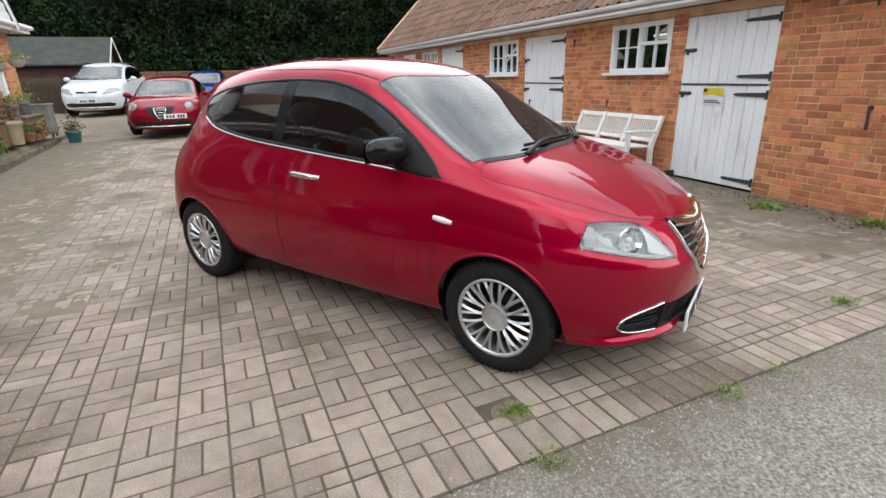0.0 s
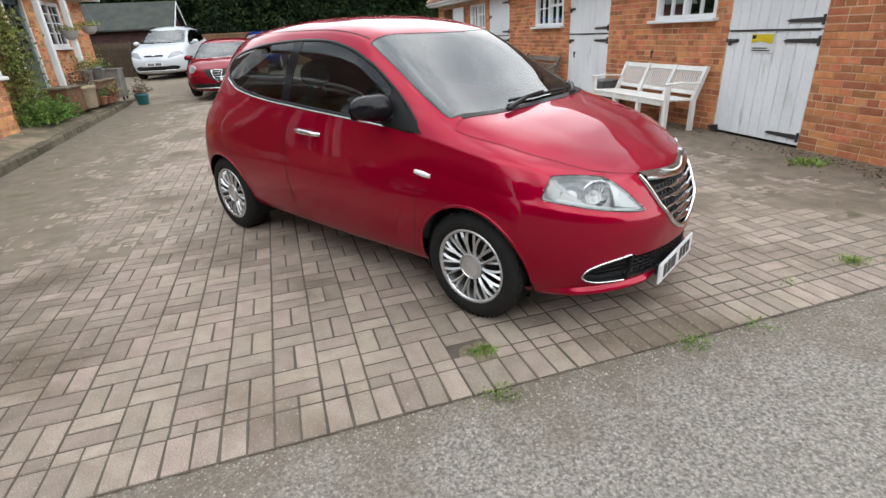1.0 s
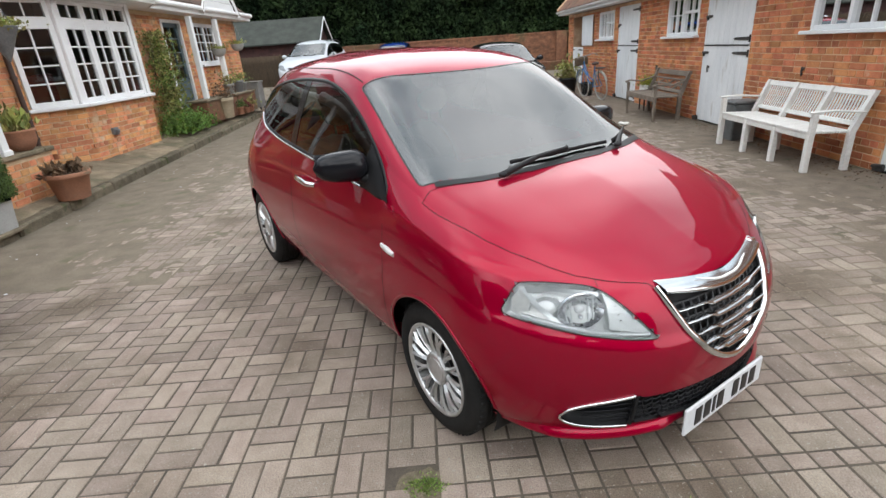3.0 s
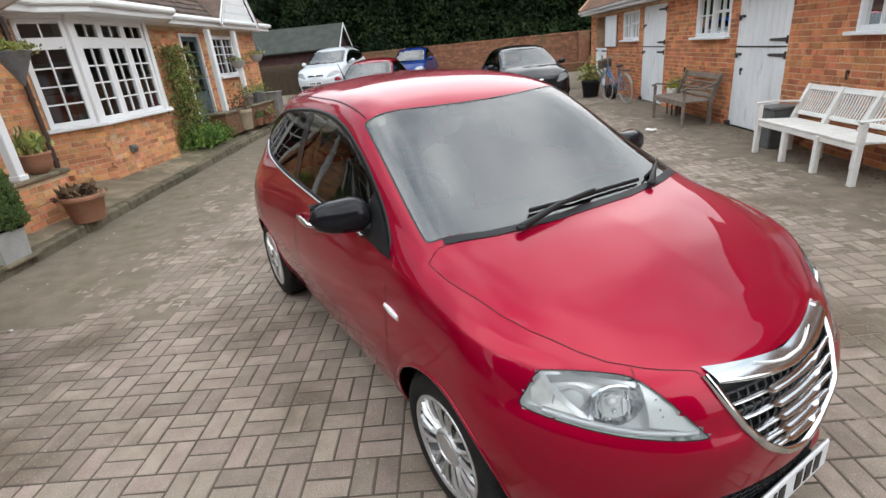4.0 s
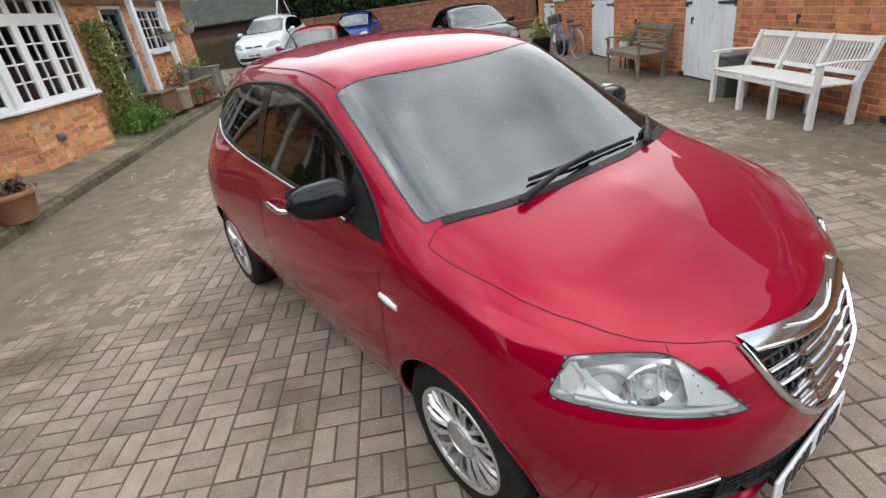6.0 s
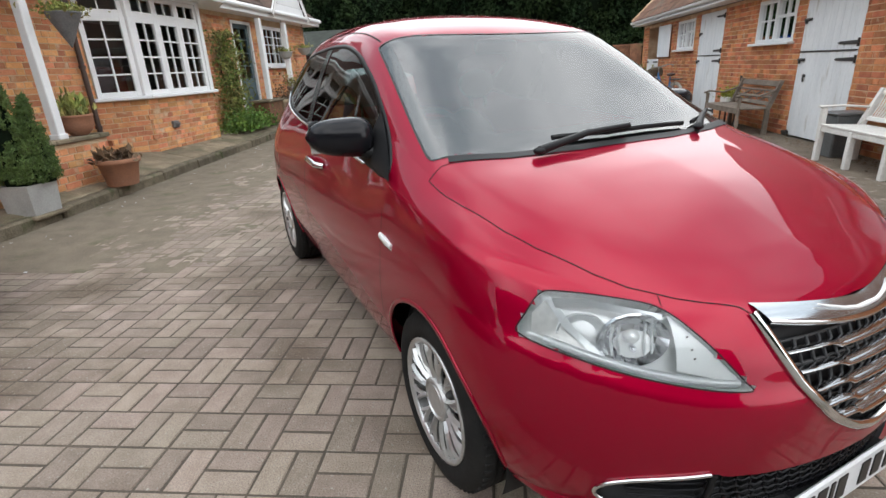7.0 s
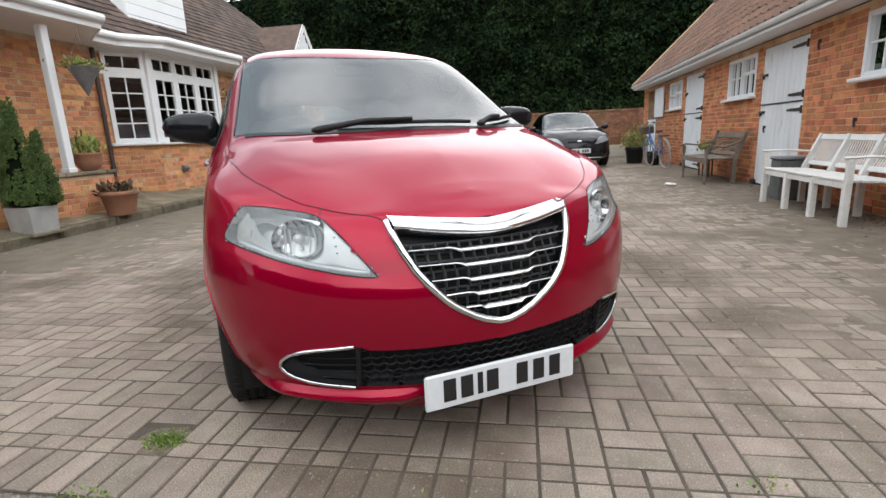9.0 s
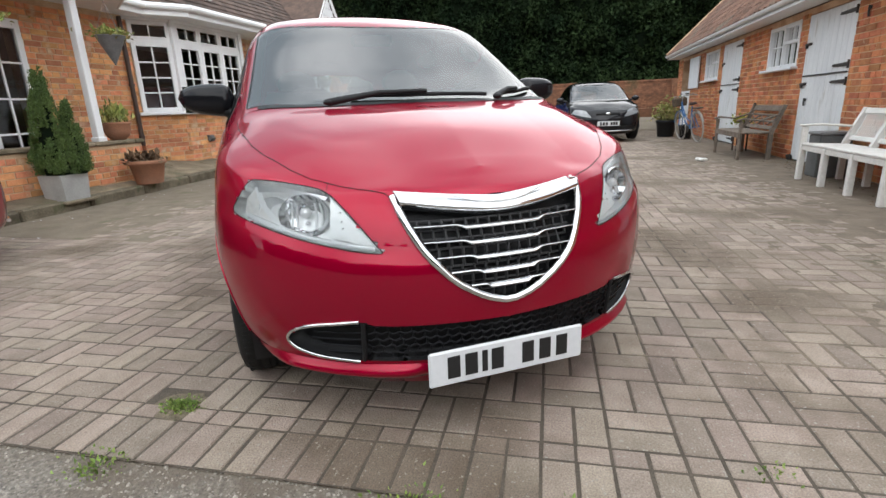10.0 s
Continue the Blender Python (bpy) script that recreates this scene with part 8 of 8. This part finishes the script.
def weed(x, y, n, spread, size, seed, high=0.05):
    w = thing("weed", pose(x, y, -0.008), "small green weed growing between paving and road", "weed", "weeds")
    leaf_clump("leaves", n, lambda r: (r.gauss(0, spread), r.gauss(0, spread * 0.7), abs(r.gauss(0, high * 0.3))), size, WEEDLEAF, w, seed,
               lambda p, r: Vector((p[0] * 6 + r.uniform(-0.6, 0.6), p[1] * 6 + r.uniform(-0.6, 0.6), r.uniform(0.3, 1.0))).normalized())
    s = Shape()
    for _ in range(5):
        s.tube([(0, 0, 0), (rweed.uniform(-1, 1) * spread, rweed.uniform(-1, 1) * spread, 0.012)], 0.0012, 4)
    part("stem", s, LEAF, w)
    if y < 1.5 or 1.5 < x < 4.5:
        return
    s = Shape()
    k = 22
    rad = [max(spread * 2, 0.11) * rweed.uniform(0.85, 1.15) for _ in range(k)]
    s.v = [(0, 0, 0.011)] + [(q * math.cos(2 * math.pi * i / k), 0.8 * q * math.sin(2 * math.pi * i / k), 0.006) for i, q in enumerate(rad)]
    s.f = [(0, i + 1, (i + 1) % k + 1) for i in range(k)]
    s.smooth = [True] * k
    part("soil", s, SANDSOIL, w)


weed(1.005, 1.60, 520, 0.030, (0.006, 0.018), 61, 0.022)
weed(3.42, 1.70, 260, 0.045, (0.007, 0.022), 62, 0.022)
weed(0.98, 1.285, 130, 0.05, (0.008, 0.02), 63, 0.02)
weed(1.95, 1.325, 140, 0.06, (0.008, 0.02), 64, 0.02)
weed(2.32, 1.345, 60, 0.06, (0.008, 0.02), 65, 0.02)
weed(2.86, 1.63, 50, 0.03, (0.006, 0.018), 66, 0.02)
weed(5.15, 3.45, 160, 0.09, (0.02, 0.06), 67)
weed(5.45, 2.6, 140, 0.10, (0.02, 0.06), 68)
s = Shape()
rsoil = random.Random(71)
for k in range(2600):
    t = rsoil.random()
    x, y = 5.55 - abs(rsoil.gauss(0, 0.22)), rsoil.uniform(0.2, 9.0) if k % 3 else rsoil.uniform(1.2, 3.9)
    rough_leaf(s, (x, y, 0.002), rsoil.uniform(0.01, 0.035), rsoil, Vector((rsoil.uniform(-1, 1), rsoil.uniform(-1, 1), 0.15)).normalized())
tagged(part("leaf_litter", s, DEADLEAF), "dry leaf litter and soil along the stable wall", "litter", kind="stuff")
s = Shape()
rpet = random.Random(72)
for k in range(55):
    y = rpet.uniform(3.0, 10.5)
    x = kerb_x(y) + abs(rpet.gauss(0.25, 0.35))
    p = Vector((x, y, 0.004))
    a = rpet.uniform(0, 6.28)
    d = rpet.uniform(0.008, 0.022)
    q = Vector((math.cos(a), math.sin(a), 0)) * d
    s.add([p + q, p + Vector((-q.y, q.x, 0.004)) * 0.6, p - q, p + Vector((q.y, -q.x, 0.003)) * 0.6], [(0, 1, 2, 3)])
tagged(part("petals", s, PLATEWHITE), "white petals scattered along the kerb", "petals", kind="stuff")
s = Shape()
rgr = random.Random(73)
for k in range(16000):
    x = rgr.uniform(-2.5, 5.5)
    y = edge_y(x) - (abs(rgr.gauss(0, 0.16)) if k % 3 == 0 else rgr.uniform(0, 1.5)) + 0.03
    r = rgr.uniform(0.002, 0.0055) if k % 7 else rgr.uniform(0.005, 0.009)
    a = rgr.uniform(0, 6.28)
    c, d = math.cos(a) * r, math.sin(a) * r
    z = -0.012
    s.add([(x + c, y + d, z), (x - d, y + c, z), (x - c, y - d, z), (x + d, y - c, z), (x + rgr.uniform(-1, 1) * r * 0.3, y, z + r * 0.9)], [(0, 1, 4), (1, 2, 4), (2, 3, 4), (3, 0, 4)])
tagged(part("grit", s, GRIT), "loose pale grit on the asphalt by the paving edge", "grit", kind="stuff")

# trodden earth lying over the paving beside the kerb
s = Shape()
nu, nv = 90, 420
for j in range(nv + 1):
    y = 3.6 + 11.4 * j / nv
    for i in range(nu + 1):
        d = 2.3 * i / nu
        x = kerb_x(y) + 0.005 + d
        lie = 0.0056 - 0.0080 * (d / 2.3) ** 0.75 + 0.0030 * noise.noise((x * 2.3, y * 1.7, 4.0)) + 0.0016 * noise.noise((x * 9, y * 8, 1.0)) + 0.0016 * noise.noise((x * 23, y * 21, 6.0))
        s.v.append((x, y, max(lie, -0.008) + rise(x, y)))
s.f = [(j * (nu + 1) + i, j * (nu + 1) + i + 1, (j + 1) * (nu + 1) + i + 1, (j + 1) * (nu + 1) + i) for j in range(nv) for i in range(nu)]
s.smooth = [True] * len(s.f)
EARTH = mat("trodden_earth", (0.215, 0.178, 0.132), 1.0, col2=(0.165, 0.135, 0.098), scale=5, grain=120, grain_amt=0.35, bump=0.5,
            stain=(0.12, 0.115, 0.06), stain_scale=2.4, stain_at=0.60)
tagged(part("trodden_earth", s, EARTH), "thin brown trodden earth over the paving beside the kerb", "earth", kind="stuff")

# darker dirt worked into the paving along the foot of the stable
s = Shape()
nu, nv = 110, 420
for j in range(nv + 1):
    y = 2.2 + 11.0 * j / nv
    for i in range(nu + 1):
        d = 3.0 * i / nu
        x = WX - 0.01 - d
        lie = 0.0044 - 0.0078 * (d / 2.7) ** 0.75 + 0.0018 * noise.noise((x * 1.9, y * 1.6, 14.0)) + 0.0014 * noise.noise((x * 7, y * 7, 11.0)) + 0.0016 * noise.noise((x * 21, y * 21, 3.0))
        s.v.append((x, y, max(lie, -0.008) + rise(x, y)))
s.f = [(j * (nu + 1) + i, (j + 1) * (nu + 1) + i, (j + 1) * (nu + 1) + i + 1, j * (nu + 1) + i + 1) for j in range(nv) for i in range(nu)]
s.smooth = [True] * len(s.f)
DIRT = mat("stable_dirt", (0.225, 0.178, 0.134), 1.0, col2=(0.160, 0.126, 0.093), scale=5, grain=120, grain_amt=0.4, bump=0.5,
           stain=(0.10, 0.095, 0.05), stain_scale=2.8, stain_at=0.62)
tagged(part("stable_dirt", s, DIRT), "dark brown dirt over the paving along the stable wall", "dirt", kind="stuff")

# ---- paving blocks, bricks and tiles ----
PITCH = 0.199
PAVE = pose(0.06, 1.565, 0, 0, 0, 2.1)
WEED_AT = (1.0, 1.60)
rngp = random.Random(21)


def block_mesh(name, lx, ly, lz=0.03, bevel=0.004):
    """A block with its top face proud and a worn chamfer; no underside."""
    s = Shape()
    hx, hy = lx / 2, ly / 2
    s.add([(-hx, -hy, -lz), (hx, -hy, -lz), (hx, hy, -lz), (-hx, hy, -lz), (-hx, -hy, -bevel), (hx, -hy, -bevel), (hx, hy, -bevel), (-hx, hy, -bevel),
           (-hx + bevel, -hy + bevel, 0), (hx - bevel, -hy + bevel, 0), (hx - bevel, hy - bevel, 0), (-hx + bevel, hy - bevel, 0)],
          [(0, 1, 5, 4), (1, 2, 6, 5), (2, 3, 7, 6), (3, 0, 4, 7), (4, 5, 9, 8), (5, 6, 10, 9), (6, 7, 11, 10), (7, 4, 8, 11), (8, 9, 10, 11)])
    return s


paving = thing("pavement", pose(0, 0, 0), "grey-brown concrete block paving laid in basket weave, joints dark", "paving", kind="structure")
GAP = 0.0085
full_block = block_mesh("paver", PITCH - GAP, PITCH / 2 - GAP).mesh("paver")
full_block.materials.append(PAVER)
near_n = 0
rest = Shape()


def lay(m, lx, ly, near):
    """One paving block, slightly out of level; near ones are objects of their own."""
    global near_n
    w = m @ pose(rngp.uniform(-0.001, 0.001), rngp.uniform(-0.001, 0.001), rngp.uniform(-0.0012, 0.001), rngp.uniform(-0.4, 0.4), rngp.uniform(-0.4, 0.4),
                 rngp.uniform(-0.5, 0.5))
    t = w.translation
    w = Matrix.Translation((0, 0, rise(t.x, t.y))) @ w
    if near and near_n < 300:
        near_n += 1
        ob = new("paver", full_block if (lx, ly) == (PITCH - GAP, PITCH / 2 - GAP) else None)
        if ob.data is None:
            bpy.data.objects.remove(ob)
            part("paver", block_mesh("paver", lx, ly), PAVER, paving, m=w)
        else:
            ob.parent = paving
            ob.matrix_basis = w
    else:
        b = block_mesh("", lx, ly)
        rest.add(b.v, b.f, w)


def in_yard(p):
    return (kerb_x(p.y) if p.y > 3.5 else -4.3) < p.x < WX - 0.05 and p.y < 16.95


for j in range(0, 78):
    for i in range(-28, 30):
        c = PAVE @ Vector(((i + 0.5) * PITCH, (j + 0.5) * PITCH, 0))
        if not in_yard(c):
            continue
        near = j < 5 and -5 <= i <= 13
        for k in (0.25, 0.75):
            if (i + j) % 2 == 0:
                m = PAVE @ pose((i + 0.5) * PITCH, (j + k) * PITCH, 0)
            else:
                m = PAVE @ pose((i + k) * PITCH, (j + 0.5) * PITCH, 0, 0, 0, 90)
            if (m.translation.to_2d() - Vector(WEED_AT)).length < 0.085:
                continue
            lay(m, PITCH - GAP, PITCH / 2 - GAP, near)
for i in range(-60, 60):
    u = (i + 0.5) * PITCH / 2
    m = PAVE @ pose(u, -0.075 - PITCH / 2, 0, 0, 0, 90)
    if -4.4 < m.translation.x < WX + 0.6:
        lay(m @ pose(0, 0, 0, 0, 0, rngp.uniform(-1.2, 1.2)), PITCH - GAP, PITCH / 2 - GAP, -1.0 < m.translation.x < 3.0)
        m = PAVE @ pose(u, -0.0375, 0)
        if (m.translation.to_2d() - Vector(WEED_AT)).length > 0.07:
            lay(m, PITCH / 2 - GAP, 0.069, False)
me = rest.mesh("pavers")
tagged(part("paver_field", me, PAVER, paving), kind="stuff")


# bricks: laid in courses on a face, cut at openings
BL, BH, BJ = 0.225, 0.0745, 0.010


def brick_shape(ln, h=BH - BJ, d=0.016, b=0.004):
    """A brick face seen from -y, standing d proud of its bed."""
    s = Shape()
    x, z = ln / 2, h / 2
    s.add([(-x, d, -z), (x, d, -z), (x, d, z), (-x, d, z), (-x, b, -z), (x, b, -z), (x, b, z), (-x, b, z),
           (-x + b, 0, -z + b), (x - b, 0, -z + b), (x - b, 0, z - b), (-x + b, 0, z - b)],
          [(0, 1, 5, 4), (1, 2, 6, 5), (2, 3, 7, 6), (3, 0, 4, 7), (4, 5, 9, 8), (5, 6, 10, 9), (6, 7, 11, 10), (7, 4, 8, 11), (8, 9, 10, 11)])
    return s


stretcher, header = brick_shape(BL - BJ).mesh("stretcher"), brick_shape(BL / 2 - BJ).mesh("header")
stretcher.materials.append(BRICK)
header.materials.append(BRICK)
pale_stretcher, pale_header = stretcher.copy(), header.copy()
pale_stretcher.materials[0] = pale_header.materials[0] = HOUSEBRICK
rngb = random.Random(5)


def brickwork(wall, face, length, z0, z1, holes, near=None, limit=300, pale=True, other=None):
    """Courses over a face: x of the pose face runs along it, -y looks out. holes: (a, b, z0, z1). near: a stretch whose bricks are parts."""
    rest_b = Shape()
    made = 0
    for r in range(int((z1 - z0) / BH)):
        z = z0 + (r + 0.5) * BH
        heads = r % 4 == 3
        step = BL / 2 if heads else BL
        a = -(r % 2) * BL / 2 - (0.06 if heads else 0)
        while a < length:
            b = a + step
            ln = step
            if not heads and rngb.random() < 0.16:
                b, ln = a + BL / 2, BL / 2
            p, q = max(a, 0) + BJ / 2, min(b, length) - BJ / 2
            spans = [(p, q)]
            for h in holes:
                if h[2] < z + BH * 0.3 and h[3] > z - BH * 0.3:
                    spans = [(x, y) for u, v in spans for x, y in ((u, min(v, h[0] - 0.002)), (max(u, h[1] + 0.002), v)) if y - x > 0.02]
            for u, v in spans:
                m = face @ pose((u + v) / 2, rngb.uniform(-0.003, 0.003), z + rngb.uniform(-0.001, 0.001), 0, rngb.uniform(-0.3, 0.3), rngb.uniform(-0.3, 0.3))
                full = abs(v - u - (ln - BJ)) < 1e-4
                if near and made < limit and full and near[0] < u and v < near[1]:
                    ob = new("brick", (pale_stretcher if pale else stretcher) if ln == BL else (pale_header if pale else header))
                    ob.parent, ob.matrix_basis = wall, m
                    made += 1
                else:
                    w = brick_shape(v - u)
                    rest_b.add(w.v, w.f, m)
            a = b
    if rest_b.v:
        tagged(part("brick_field", rest_b, other or (HOUSEBRICK if pale else BRICK), wall), kind="stuff")


brickwork(stable_wall, pose(WX, S1, 0, 0, 0, -90), S1 - S0, 0.0, EAVE, [(S1 - b, S1 - a, c, d) for a, b, c, d in S_HOLES], (S1 - 3.99, S1 - 2.3), 300, False)
brickwork(house_wall, pose(HX, 2.0, 0, 0, 0, 90), H1 - 2.0, 0.15, 2.5, [(a - 2.0, b - 2.0, c, d) for a, b, c, d in H_HOLES] + [(BY0 - BD - 2.0 + 0.05, BY1 + BD - 2.0 - 0.05, 0, 3)],
           (3.2, 5.5), 300)
for i in range(3):
    m, ln = bay_run(i)
    brickwork(bay_base, m @ pose(0, 0, 0), ln, 0.2, 1.03, [], (0, ln), 300)
brickwork(low_wall, pose(LWX, LW0, 0, 0, 0, 90), LW1 - LW0, 0.02, 0.665, [], (0.4, LW1 - LW0), 300)
brickwork(low_wall, pose(LWX, LW1, 0, 0, 0, 180), 0.27, 0.02, 0.665, [])

brickwork(gwall, pose(-3.6, GY - 0.116, 0), 10.4, 0.2, 1.69, [], None, 300, True, WALLBRICK)

# clay tiles of the stable roof: rolled tiles in courses
TW, TG = 0.235, 0.30


def tile_shape():
    """One rolled tile: flat pan with a round roll at one side."""
    s = Shape()
    xs = [(0.0, 0.0), (0.06, -0.004), (0.12, 0.0), (0.15, 0.018), (0.178, 0.036), (0.205, 0.026), (0.232, 0.002)]
    for d, lift in ((-0.03, 0.024), (TG, 0.004)):
        s.v += [(x, d, z + lift) for x, z in xs]
    s.v += [(x, -0.03, z + 0.010) for x, z in xs]
    k = len(xs)
    s.f = [(i, i + 1, k + i + 1, k + i) for i in range(k - 1)] + [(2 * k + i, 2 * k + i + 1, i + 1, i) for i in range(k - 1)]
    s.smooth = [False] * len(s.f)
    return s


ts = tile_shape()
tile = ts.mesh("roof_tile")
tile.materials.append(CLAYTILE)
rngt = random.Random(9)
roof_rest = Shape()
count = 0
for r in range(11):
    for k in range(int((S1 - S0 + 0.2) / TW)):
        y = S1 + 0.1 - k * TW
        o = roof_point(r * TG, y)
        m = Matrix.Translation(o) @ Matrix.Rotation(radians(-45), 4, "Y") @ Matrix.Rotation(radians(-90), 4, "Z") @ pose(0, 0, rngt.uniform(0, 0.004), rngt.uniform(-0.6, 0.6), 0, rngt.uniform(-0.6, 0.6))
        if count < 300 and 4.0 < y < 11.5:
            ob = new("roof_tile", tile)
            ob.parent, ob.matrix_basis = stable_roof, m
            count += 1
        else:
            roof_rest.add(ts.v, ts.f, m)
tagged(part("tile_field", roof_rest, CLAYTILE, stable_roof), kind="stuff")

# plain tiles of the house roof
roof_rest = Shape()
rows = 30
lean = math.atan2(RIDGE_Z - 2.64, abs(RIDGE_X + 4.14))
for r in range(rows):
    for k in range(int(18.2 / 0.20)):
        y = -1.6 + k * 0.20 + (0.1 if r % 2 else 0)
        d = 0.02 + r * 0.165
        x, z = -4.14 - d * math.cos(lean), 2.66 + d * math.sin(lean)
        if y > 15.85 - d * 0.45:
            continue
        m = Matrix.Translation((x, y, z)) @ Matrix.Rotation(lean, 4, "Y") @ pose(0, 0, rngt.uniform(0, 0.005), 0, rngt.uniform(-1, 1), rngt.uniform(-0.8, 0.8))
        roof_rest.add([(0.03, -0.097, 0.022), (0.03, 0.097, 0.022), (-0.17, 0.097, 0.004), (-0.17, -0.097, 0.004), (0.03, -0.097, -0.006), (0.03, 0.097, -0.006)],
                      [(0, 1, 2, 3), (4, 5, 1, 0)], m)
tagged(part("tile_field", roof_rest, DARKTILE, house_roof), kind="stuff")
